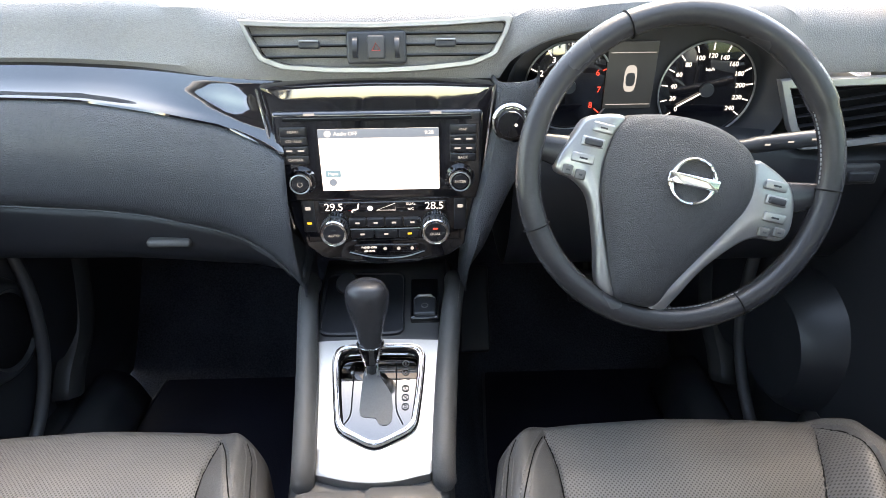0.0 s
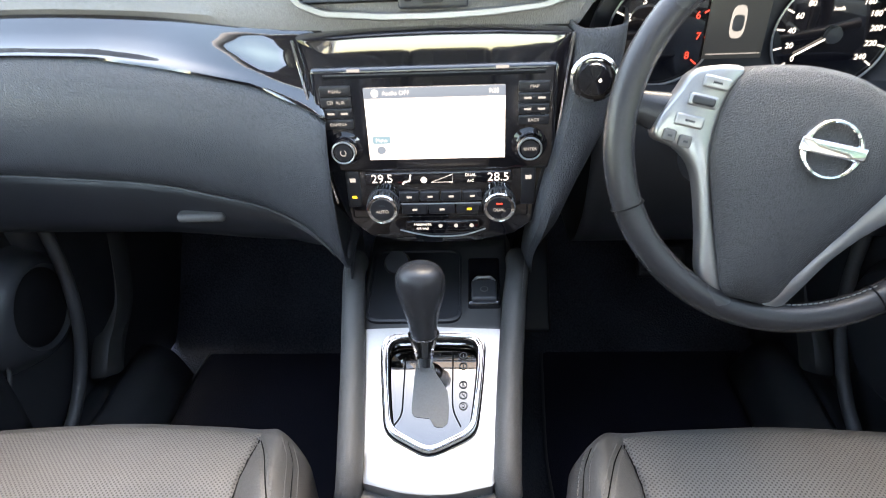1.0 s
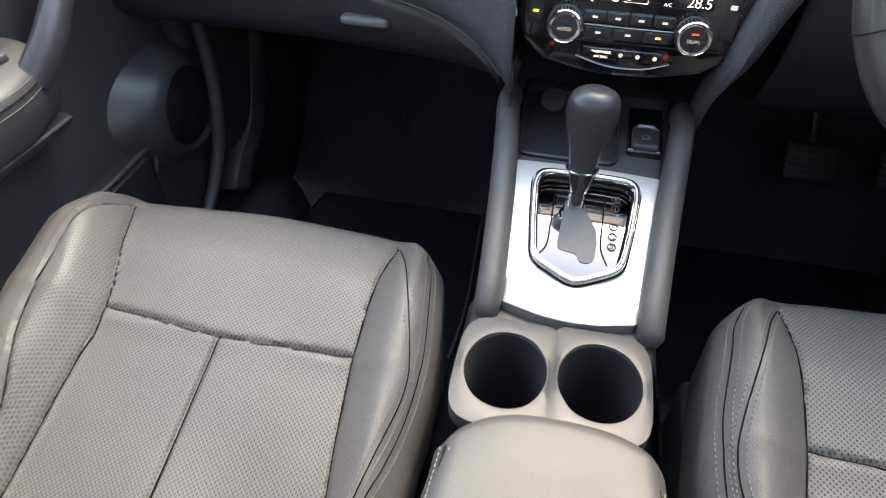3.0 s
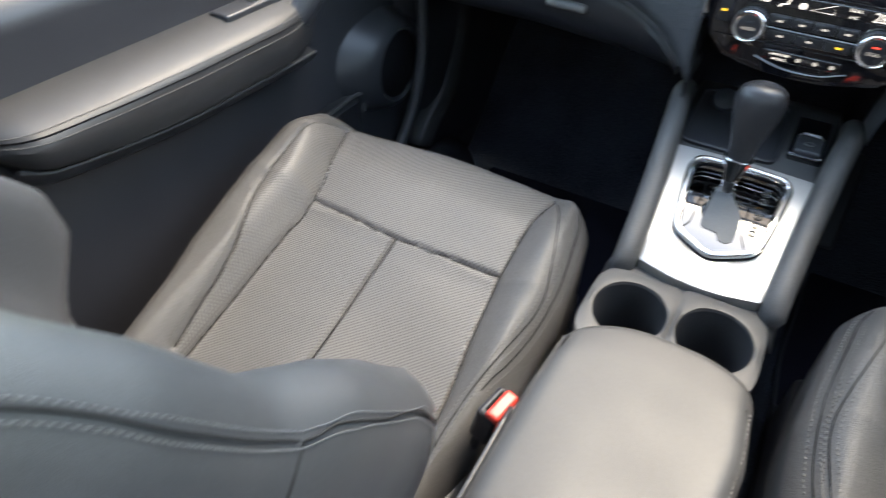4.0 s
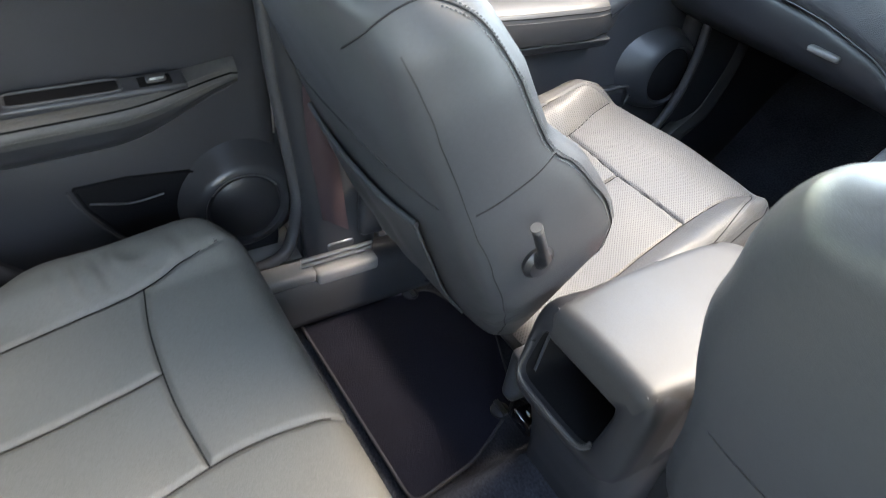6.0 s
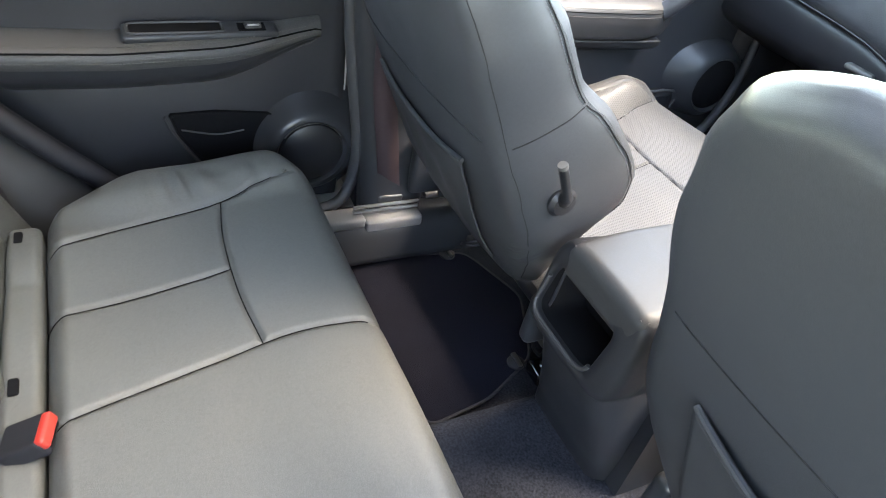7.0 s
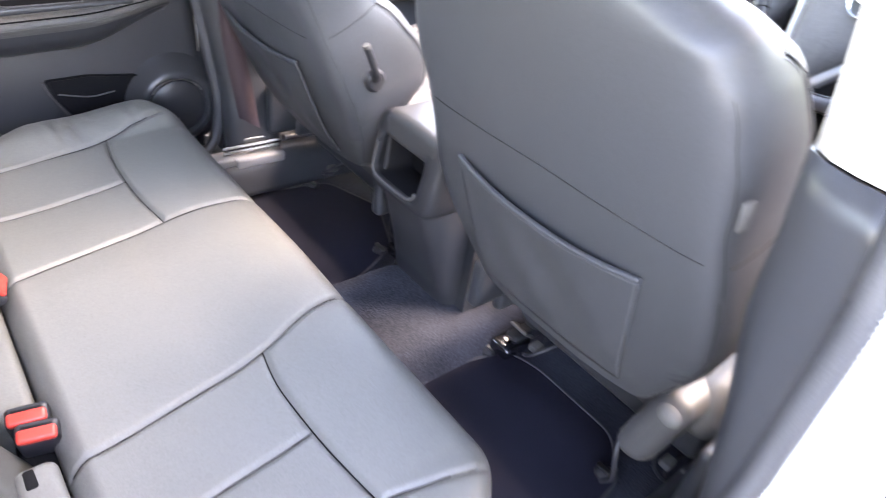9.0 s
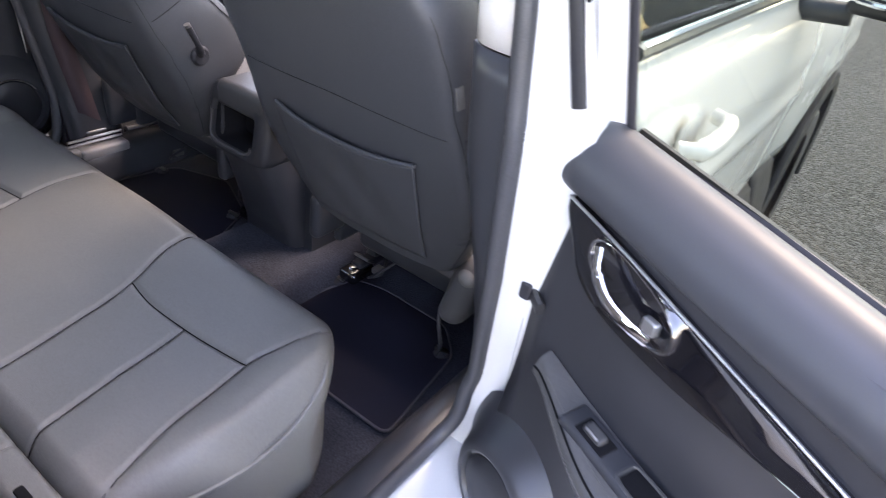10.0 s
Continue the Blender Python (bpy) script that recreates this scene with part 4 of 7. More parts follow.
plate_o = straight([(-0.089, 0.968), (0.0, 0.970), (0.093, 0.966), (0.086, 0.90), (0.077, 0.80), (0.075, 0.781), (0.03, 0.770), (0.0, 0.768), (-0.03, 0.771), (-0.073, 0.783), (-0.075, 0.80), (-0.082, 0.90)], 72, True)
gate_o = spline([(-0.030, 0.9575), (0.0, 0.958), (0.030, 0.9575), (0.052, 0.956), (0.061, 0.951), (0.0655, 0.942), (0.0655, 0.930), (0.062, 0.890), (0.057, 0.853), (0.054, 0.841), (0.047, 0.832), (0.030, 0.823), (0.0, 0.812), (-0.028, 0.823), (-0.044, 0.832), (-0.051, 0.841), (-0.054, 0.853), (-0.059, 0.890), (-0.063, 0.930), (-0.063, 0.942), (-0.059, 0.951), (-0.050, 0.956)], 72, True)
k0 = int(np.argmin(np.linalg.norm(gate_o - plate_o[0], axis=1)))
gate_o = np.roll(gate_o, -k0, axis=0)
gc = np.array((0.001, 0.886))
gate_i = gc + (gate_o - gc) * np.array((0.88, 0.90))
part("silver_plate", deck_sheet(plate_o, gate_o, -0.012, 0.004, 0.002), SILVER, console, "bright satin silver shifter surround")
gate = part("gate_ring", deck_sheet(gate_o, gate_i, -0.004, 0.009, 0.003), CHROME, console, "chrome ring round the shifter gate")
crown = lambda x, y: -0.0015 - 1.1 * (y - 0.882) ** 2 - 0.25 * x * x
gp = [[deck(*(gc + (q - gc) * k), crown(*(gc + (q - gc) * k))) for q in gate_i] for k in (1.0, 0.88, 0.76, 0.64, 0.5, 0.35, 0.2, 0.05)]
gate_plate = part("gate_plate", loft(gp, cap1=True), MIRROR, console, "mirror-bright gear gate plate with selector marks")
part("ring_bead", tube([deck(*(a + (b - a) * 0.5), 0.0075) for a, b in zip(gate_o, gate_i)], 0.0034, 10, closed=True), CHROME, gate)
# dark reflections at the chrome ring's edges, put in as black lines
part("gate_outline", tube([deck(*q, 0.0045) for q in gate_o], 0.0014, 6, closed=True), SEAM, gate, "dark outline for the ring's dark reflected edge")
part("gate_outline", tube([deck(*q, 0.0030) for q in gate_i], 0.0022, 6, closed=True), SEAM, gate)
for pts in (((-0.034, 0.934), (-0.034, 0.89), (-0.035, 0.862), (-0.044, 0.848)), ((0.026, 0.940), (0.026, 0.905), (0.026, 0.880), (0.028, 0.864), (0.036, 0.848))):
    part("gate_line", tube(spline([deck(x, y, crown(x, y) + 0.0004) for x, y in pts], 24), 0.0009, 6), SEAM, gate_plate, "dark panel joint")
slot = straight([(-0.020, 0.925), (0.002, 0.925), (0.005, 0.912), (0.013, 0.900), (0.020, 0.888), (0.022, 0.870), (0.021, 0.852), (0.016, 0.847), (0.010, 0.846), (0.004, 0.848), (0.000, 0.856), (-0.018, 0.858), (-0.022, 0.861), (-0.023, 0.868)], 60, True)
part("gate_slot", loft([[deck(*(np.array((-0.002, 0.883)) + (q - np.array((-0.002, 0.883))) * k), 0.0012 + crown(*(np.array((-0.002, 0.883)) + (q - np.array((-0.002, 0.883))) * k))) for q in slot] for k in (1, 0.75, 0.5, 0.25, 0.05)], cap1=True), GUM, gate_plate, "grey zigzag shift slot")
gear_signs = []
for y, sign in ((0.936, ""), (0.922, ""), (0.897, "R"), (0.884, "N"), (0.871, "D")):
    mk = Matrix.Translation(deck(0.039, y, crown(0.039, y) + 0.0012)) @ pose(0, 0, 0, 18, 0, 0)
    part("gear_mark", tube([mk @ Vector((0.0045 * math.cos(a), 0.0045 * math.sin(a), 0)) for a in np.linspace(0, 2 * math.pi, 18, endpoint=False)], 0.0007, 5, closed=True), THREAD, gate_plate, "small round gear marker")
    if sign:
        gear_signs.append((sign, mk))
        continue
    part("mark_bar", moved(rbox((0.0016, 0.0042, 0.0006), 0.0002, (1, 1, 1), 1), mk), THREAD, gate_plate)
front_deck = part("front_deck", loft([[deck(x, y, 0.0) for x in np.linspace(-0.095, 0.098, 12)] for y in np.linspace(0.955, 1.14, 10)], closed=False), PLASTIC_GREY, console, "grey plastic deck before the shifter", thick=0.012)
tray = superellipse(-0.027, 1.045, 0.062, 0.065, 9, 56)
f = lambda k, h: [deck(-0.027 + (x + 0.027) * k, 1.045 + (y - 1.045) * k, h) for x, y in tray]
# tray lies on the deck; dark colour stands for the shade of its depth
part("storage_tray", loft([f(1.03, 0.0), f(1.03, 0.004), f(0.98, 0.005), f(0.97, 0.002), f(0.9, 0.0015), f(0.2, 0.0015)], cap1=True), PLASTIC_DARK, front_deck, "shallow storage tray, a deep tray's shade put into its colour")
part("power_socket", lathe([(0.0, 0), (0.017, 0), (0.019, 0.008), (0.016, 0.018), (0.0, 0.019)], 24, Matrix.Translation(deck(-0.055, 1.085, 0.0)) @ pose(0, 0, 0, 40, 0, 0)), PLASTIC, front_deck, "round capped power socket")
brake = part("brake_switch", rbox((0.044, 0.085, 0.02), 0.004, (2, 4, 1), 2, warp=lambda q: np.array([deck(x, y, z) for x, y, z in q]), at=(0.067, 1.045, 0.0)), GLOSS, front_deck, "parking brake switch panel")
part("switch_cap", rbox((0.034, 0.036, 0.012), 0.004, (2, 2, 1), 2, warp=lambda q: np.array([deck(x, y, z) for x, y, z in q]), at=(0.067, 1.022, 0.010)), PLASTIC, brake)
part("switch_rim", tube([deck(0.052, 1.036, 0.014), deck(0.058, 1.044, 0.014), deck(0.076, 1.044, 0.014), deck(0.082, 1.036, 0.014)], 0.0022, 6), SILVER, brake)
part("switch_mark", tube([Vector(deck(0.067, 1.020, 0.0165)) + Vector((0.005 * math.cos(a), 0.005 * math.sin(a), 0)) for a in np.linspace(0, 2 * math.pi, 14, endpoint=False)], 0.0007, 5, closed=True), GUM, brake)
RAIL_THREAD = material("pale_thread", (0.26, 0.255, 0.245), 0.7, vary=0.2, bump=0.0)
for s in (-1, 1):
    path = spline([deck(s * 0.090, 0.775, -0.02), deck(s * 0.089, 0.80, 0.004), deck(s * 0.096, 0.90, 0.012), deck(s * 0.106, 1.0, 0.016), deck(s * 0.113, 1.06, 0.012), deck(s * 0.113, 1.10, -0.004)], 40)
    rail = part("padded_rail", tube(path, [0.010] + [0.0155] * 38 + [0.009], 16, flat=1.25), LEATHER, console, "padded leather console rail with stitching")
    part("stitching", stitches(path + np.array((s * 0.0095, 0, 0.0150)), 0.006, normal=(s, 0, 1)), RAIL_THREAD, rail, kind="stuff", fix=False)

gear = thing("gear_lever", "leather-topped automatic gear lever with a chrome collar", "gear lever", at=(CX - 0.008, 0.925, 0.77))
GM = pose(0, 0, 0, -3, 0, 0)
knob = [(0.0, 0.0), (0.012, 0.0), (0.0165, 0.004), (0.0175, 0.02), (0.0215, 0.045), (0.026, 0.07), (0.029, 0.092), (0.029, 0.108), (0.0255, 0.122), (0.016, 0.131), (0.0, 0.134)]
kp = spline(knob, 30)
kg = lathe([tuple(q) for q in kp], 32)
kg = ([(x * 1.0, y * 0.85, z * 0.76) for x, y, z in kg[0]], kg[1])
part("knob", moved(kg, GM @ pose(0, 0, 0.030)), RIM, gear, "tall rounded leather knob")
part("collar", lathe([(0.0, 0.0), (0.010, 0.0), (0.013, 0.01), (0.0165, 0.031), (0.0175, 0.033), (0.0, 0.033)], 20, GM @ pose(0, 0, 0.0)), GLOSS, gear, "gloss black tapered collar")
for s in (-1, 1):
    part("collar_trim", tube([GM @ Vector((s * 0.0145, -0.010, 0.031)), GM @ Vector((s * 0.008, -0.011, 0.005)), GM @ Vector((s * 0.007, -0.010, -0.02))], 0.0022, 6), CHROME, gear)
part("collar_ring", tube([GM @ Vector((0.018 * math.cos(a), 0.0155 * math.sin(a), 0.032)) for a in np.linspace(0, 2 * math.pi, 24, endpoint=False)], 0.0015, 6, closed=True), CHROME, gear)
part("shaft", tube([(0, 0, -0.04), (0, 0, 0.01)], 0.007, 10), STEEL, gear)

# ---- dashboard ----
dash = thing("dashboard", "grey-black soft-touch dashboard with gloss black trim", "dashboard")
arch_at = lambda x: math.sqrt(max(0.0, 1 - ((x - 0.355) / 0.19) ** 2))
ZL = lambda x: 1.133 + 0.02 * smooth(-x, 0.1, 0.5) - 0.007 * smooth(-x, 0.14, 0.35)
YB = lambda x: 1.045 + 0.060 * smooth(-x, 0.14, 0.35)
loops = []
for x in np.linspace(-0.75, 0.75, 121):
    a = arch_at(x)
    bow = 0.02 * (x / 0.75) ** 2
    zl = ZL(x) + 0.066 * a
    zt = 1.222 + 0.012 * a - 0.012 * smooth(abs(x), 0.5, 0.75)
    yb = YB(x) - 0.012 * a
    loops.append(spline([(x, 1.72, 1.05), (x, 1.45 + bow, zt - 0.05), (x, 1.25, zt - 0.004), (x, 1.16, zt + 0.004), (x, max(1.095, yb + 0.026), zt - 0.06 * (max(1.095, yb + 0.026) - 1.095)), (x, yb + 0.014, zl + (zt - zl) * 0.72), (x, yb + 0.008, zl + (zt - zl) * 0.35), (x, yb, zl + 0.006), (x, yb + 0.008, zl - 0.002), (x, yb + 0.06, zl - 0.001)], 46))
part("top_pad", loft(loops, closed=False), DASH_TOP_LIT, dash, "soft dashboard top, its sunlit paleness put into the colour", thick=0.004)
PAD_T = lambda x: float(np.interp(x, [-0.75, -0.48, -0.383, -0.295, -0.20, -0.139, -0.116], [1.112, 1.112, 1.108, 1.097, 1.080, 1.060, 1.048]))
PAD_B = lambda x: float(np.interp(x, [-0.75, -0.54, -0.332, -0.224, -0.17, -0.14, -0.116], [0.962, 0.956, 0.942, 0.922, 0.900, 0.878, 0.845]))
PAD_Y = lambda x: float(np.interp(x, [-0.75, -0.4, -0.2, -0.116], [1.07, 1.062, 1.035, 1.005]))
loops, trims = [], []
for x in np.linspace(-0.75, -0.116, 60):
    t, b, y0 = PAD_T(x), PAD_B(x), PAD_Y(x)
    loops.append(spline([(x, y0 + 0.05, t - 0.002), (x, y0 + 0.006, t), (x, y0 - 0.012, t - 0.02), (x, y0 - 0.026, (t + b) / 2 + 0.01), (x, y0 - 0.020, b + 0.03), (x, y0 - 0.004, b + 0.004), (x, y0 + 0.012, b - 0.002), (x, y0 + 0.09, b - 0.004)], 40))
    ut, yt = ZL(x) - 0.001, max(YB(x), y0 + 0.010)
    trims.append(spline([(x, y0 + 0.004, t - 0.004), (x, y0 - 0.003, t + 0.001), (x, y0 + (yt - y0) * 0.30, t + (ut - t) * 0.22), (x, y0 + (yt - y0) * 0.62, t + (ut - t) * 0.48), (x, y0 + (yt - y0) * 0.86, t + (ut - t) * 0.76), (x, yt + 0.004, ut + 0.001), (x, yt + 0.012, ut + 0.002)], 24))
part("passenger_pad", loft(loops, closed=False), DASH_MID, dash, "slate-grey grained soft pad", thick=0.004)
part("gloss_trim", loft(trims, closed=False), GLOSS, dash, "curved piano-black trim strip reflecting the sky", thick=0.003)
part("piping", tube(spline([(x, PAD_Y(x) - 0.003, PAD_B(x) + 0.001) for x in np.linspace(-0.74, -0.13, 30)], 60), 0.0016, 6), PLASTIC_GREY, dash)
loops = []
for x in np.linspace(-0.74, -0.135, 40):
    b, y0 = PAD_B(x), PAD_Y(x)
    loops.append(spline([(x, y0 + 0.03, b - 0.001), (x, y0 + 0.022, b - 0.02), (x, y0 + 0.025, min(0.875, b - 0.028)), (x, y0 + 0.038, min(0.852, b - 0.036)), (x, y0 + 0.085, 0.826), (x, 1.30, 0.775), (x, 1.55, 0.745)], 24))
glove = part("glovebox", loft(loops, closed=False), PLASTIC_DARK, dash, "closed black glovebox", thick=0.004)
# near-black slab on the face, with the recess's shade in its colour
part("handle_recess", rbox((0.072, 0.010, 0.024), 0.004, (3, 1, 1), 2, at=(-0.320, 1.079, 0.910)), SEAM, glove)
part("handle", rbox((0.066, 0.018, 0.013), 0.006, (6, 2, 2), 3, at=(-0.318, 1.067, 0.890)), GUM, glove, "grey glovebox pull")
# driver's side: fin beside the stack and knee panel
loops = []
for z in np.linspace(0.80, 1.136, 26):
    xl = 0.112 + 0.040 * smooth(z, 0.86, 1.13)
    y0 = 0.995 + 0.03 * smooth(z, 0.9, 1.12) + 0.07 * (1 - smooth(z, 0.80, 0.93))
    w = 0.014 + 0.022 * smooth(z, 0.82, 0.95) + 0.024 * smooth(z, 0.92, 1.05)
    loops.append(spline([(xl, y0 + 0.03, z), (xl + 0.004, y0 - 0.004, z), (xl + 0.012, y0 - 0.014, z), (xl + w * 0.7, y0 - 0.010, z), (xl + w, y0 + 0.012, z), (xl + w + 0.015, y0 + 0.10, z)], 18))
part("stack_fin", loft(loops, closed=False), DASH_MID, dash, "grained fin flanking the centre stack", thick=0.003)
loops = []
for z in np.linspace(0.72, 0.86, 8):
    loops.append([(-0.116 - 0.002, 1.02, z), (-0.122, 1.06, z), (-0.135, 1.2, z)])
part("side_panel", loft(loops, closed=False), PLASTIC, dash, thick=0.003)
part("knee_panel", loft([spline([(x, 1.05, 1.06 - 0.02 * smooth(abs(x - 0.35), 0.1, 0.3)), (x, 1.028, 1.02), (x, 1.035, 0.94), (x, 1.07, 0.86), (x, 1.16, 0.80), (x, 1.5, 0.78)], 20) for x in np.linspace(0.185, 0.75, 30)], closed=False), PLASTIC_DARK, dash, "black knee panel under the wheel", thick=0.004)
side_tray = part("switch_plate", rbox((0.055, 0.012, 0.030), 0.005, (3, 1, 2), 2, at=(0.655, 1.022, 1.0)), PLASTIC_GREY, dash, "small button plate")
part("button", rbox((0.035, 0.008, 0.014), 0.003, (2, 1, 1), 2, at=(0.655, 1.013, 1.0)), PLASTIC, side_tray)

# cluster
cluster = thing("instrument_cluster", "black instrument cluster with two round dials and a display", "instruments")
bowl = superellipse(0.355, 1.105, 0.182, 0.090, 2.8, 72)
low = lambda q, k: [(0.355 + (x - 0.355) * k, max(1.105 + (z - 1.105) * k, 1.045)) for x, z in q]
part("bowl", loft([[(x, y, z) for x, z in low(bowl, k)] for y, k in ((1.035, 1.02), (1.05, 1.0), (1.085, 0.95), (1.092, 0.93), (1.093, 0.5), (1.093, 0.02))], cap1=True), PLASTIC, cluster, "dark dial housing")


def words(text, size, m, ma, parent, name="lettering", depth=0.0003, align="CENTER", wide=1.0):
    cu = bpy.data.curves.new(name, "FONT")
    cu.body, cu.size, cu.extrude, cu.align_x, cu.align_y = text, size, depth, align, "CENTER"
    tmp = bpy.data.objects.new(name, cu)
    scene.collection.objects.link(tmp)
    bpy.context.view_layer.update()
    me = bpy.data.meshes.new_from_object(tmp.evaluated_get(bpy.context.evaluated_depsgraph_get()))
    bpy.data.objects.remove(tmp)
    bpy.data.curves.remove(cu)
    me.transform(m @ Matrix.Diagonal((wide, 1, 1, 1)))
    me.materials.clear()
    me.materials.append(ma)
    ob = new(name, me)
    ob.parent = parent
    return ob


for sign, mk in gear_signs:
    words(sign, 0.0062, mk, THREAD, gate_plate, "gear_letter")
LIT = glow("white_backlight", (0.9, 0.95, 1.0), 0.14)
PANEL_LIT = glow("display_glow", (0.55, 0.66, 0.72), 0.0035)
LIT_DIM = glow("dim_backlight", (0.8, 0.85, 0.9), 0.06)
LIT_RED = glow("red_backlight", (1.0, 0.08, 0.05), 0.12)
LIT_AMBER = glow("amber_backlight", (1.0, 0.65, 0.05), 0.13)
FACE = lambda x, z, r=0.0: pose(x, 1.088, z, 90, 0, 0) @ pose(0, 0, r)
for cx, cz, r, labels, a0, a1, red in ((0.262, 1.108, 0.060, ["0", "1", "2", "3", "4", "5", "6", "7", "8"], 220, -40, 6), (0.452, 1.100, 0.066, ["0", "20", "40", "60", "80", "100", "120", "140", "160", "180", "200", "220", "240"], 215, -35, 99)):
    dial = part("dial", lathe([(0.0, 0.0), (r * 0.95, 0.0), (r, -0.001)], 48, FACE(cx, cz)), GLOSS, cluster, "round black dial with white figures")
    part("dial_ring", tube([FACE(cx, cz) @ Vector((r * math.cos(t), r * math.sin(t), 0.002)) for t in np.linspace(0, 2 * math.pi, 64, endpoint=False)], 0.0014, 8, closed=True), SILVER, dial, "silver rim")
    for i, tx in enumerate(labels):
        an = radians(a0 + (a1 - a0) * i / (len(labels) - 1))
        ma = LIT_RED if i >= red else LIT
        words(tx, 0.0115 if len(labels) < 10 else 0.0088, FACE(cx + 0.70 * r * math.cos(an), cz + 0.70 * r * math.sin(an), 0.001), ma, dial, "figure")
        part("tick", moved(rbox((0.009, 0.0016, 0.0006), 0.0002, (1, 1, 1), 1), FACE(cx, cz, 0.0012) @ pose(0, 0, 0, 0, 0, math.degrees(an)) @ pose(r * 0.89, 0, 0)), ma, dial)
    an = radians(a0 + (a1 - a0) * (0.0 if red < 99 else 0.02))
    part("needle", moved(rbox((r * 0.72, 0.0022, 0.0012), 0.0004, (1, 1, 1), 1, at=(r * 0.30, 0, 0)), FACE(cx, cz, 0.003) @ pose(0, 0, 0, 0, 0, math.degrees(an))), LIT, dial, "white needle")
    part("needle_hub", lathe([(0.0, 0.0), (0.010, 0.0), (0.009, 0.005), (0.0, 0.006)], 20, FACE(cx, cz, 0.001)), PLASTIC, dial)
words("km/h", 0.006, FACE(0.452, 1.128, 0.001), LIT, cluster)
mfd = part("display", rbox((0.066, 0.003, 0.090), 0.001, (1, 1, 1), 1, at=(0.344, 1.086, 1.122)), PANEL_LIT, cluster, "small dark driver display showing a car outline")
part("car_outline", pillow(superellipse(0, 0, 0.0085, 0.018, 3.2, 28), ((1, 0), (1, 0.0006), (0.85, 0.0008)), FACE(0.344, 1.118, 0.003)), LIT_DIM, mfd)
part("car_window", pillow(superellipse(0, 0, 0.0062, 0.009, 3.2, 24), ((1, 0), (1, 0.0004), (0.85, 0.0005)), FACE(0.344, 1.117, 0.0042)), PLASTIC_GREY, mfd)
part("door_mark", moved(rbox((0.008, 0.0016, 0.0006), 0.0002, (1, 1, 1), 1), FACE(0.360, 1.119, 0.003) @ pose(0, 0, 0, 0, 0, -25)), LIT_RED, mfd)
words("20", 0.006, FACE(0.322, 1.161, 0.003), LIT_DIM, mfd)
words("17°", 0.006, FACE(0.366, 1.161, 0.003), LIT_DIM, mfd)
for z in (1.153, 1.083):
    part("display_line", rbox((0.060, 0.0008, 0.0008), 0.0002, (1, 1, 1), 1, at=(0.344, 1.0835, z)), LIT_DIM, mfd)

# air vents
SLAT = [(-0.009, 0.0), (0.0, 0.0022), (0.010, 0.0006), (0.0, -0.0014)]


def vent(name, label, outer, inner, m, bars, rungs, depth=0.03):
    v = thing(name, label, "air vent", "dashboard vents")
    slat_ma = SEAM if rungs else PLASTIC_DARK
    part("vent_frame", frame_ring(outer, inner, -0.004, 0.006, 0.003, m), SILVER, v, "bright silver surround")
    part("duct", loft([[m @ Vector((*q, z)) for q in inner] for z in (0.002, -depth)], cap1=True), SEAM, v, "dark duct")
    i = np.array(inner)
    for b in np.linspace(i[:, 1].min(), i[:, 1].max(), bars + 2)[1:-1]:
        up = [q for q in i if abs(q[1] - b) < (i[:, 1].max() - i[:, 1].min()) / bars * 0.7]
        x0, x1 = min(q[0] for q in up), max(q[0] for q in up)
        part("slat", loft([[m @ Vector((x, b + dz, -0.008 + dy)) for dy, dz in SLAT] for x in (x0, x1)], cap0=True, cap1=True), slat_ma, v)
        if rungs:
            part("slat_edge", tube([m @ Vector((x0, b + 0.0012, 0.001)), m @ Vector((x1, b + 0.0012, 0.001))], 0.0011, 6), PLASTIC, v, "satin front edge of the slat")
    for x in rungs:
        part("slider", moved(rbox((0.026, 0.010, 0.012), 0.003, (2, 1, 1), 2, at=(x, -0.001, 0.001)), m), PLASTIC, v, "small sliding tab with a bright lip")
        part("slider_lip", moved(rbox((0.024, 0.0022, 0.004), 0.001, (1, 1, 1), 1, at=(x, 0.0035, 0.007)), m), SILVER, v)
    return v


VM = pose(0.008, 1.048, 1.178, 90, 0, 0) @ pose(0, 0, 0, -14, 0, 0)
o_ = straight([(-0.168, 0.030), (-0.10, 0.026), (0.0, 0.024), (0.10, 0.027), (0.170, 0.032), (0.164, 0.012), (0.150, -0.016), (0.120, -0.028), (0.06, -0.034), (0, -0.036), (-0.06, -0.035), (-0.120, -0.030), (-0.148, -0.018), (-0.160, 0.008)], 96, True)
i_ = np.array((0.001, -0.004)) + (o_ - np.array((0.001, -0.004))) * np.array((0.945, 0.76))
cv = vent("centre_vent", "wide silver-framed centre air vent with a hazard button", o_, i_, VM, 3, (-0.083, 0.086))
hz = part("hazard_panel", moved(rbox((0.074, 0.040, 0.020), 0.004, (2, 2, 1), 2, at=(0.0, -0.005, -0.004)), VM), PLASTIC, cv, "panel with a hazard button and thumb wheels")
part("hazard_button", moved(rbox((0.022, 0.028, 0.008), 0.003, (1, 1, 1), 2, at=(0.0, -0.005, 0.008)), VM), PLASTIC_GREY, hz)
part("warning_triangle", tube([VM @ Vector((0.006 * math.cos(t), -0.006 + 0.006 * math.sin(t), 0.0125)) for t in (radians(90), radians(210), radians(330))], 0.0007, 5, closed=True), RED, hz)
for s in (-1, 1):
    part("thumb_wheel", lathe([(0, -0.003), (0.013, -0.003), (0.013, 0.003), (0, 0.003)], 24, VM @ pose(s * 0.026, -0.005, 0.003, 0, 90, 0)), PLASTIC, hz, "ribbed thumb wheel")
RV = pose(0.625, 1.03, 1.087, 90, 0, 0) @ pose(0, 0, 0, -8, 0, 8)
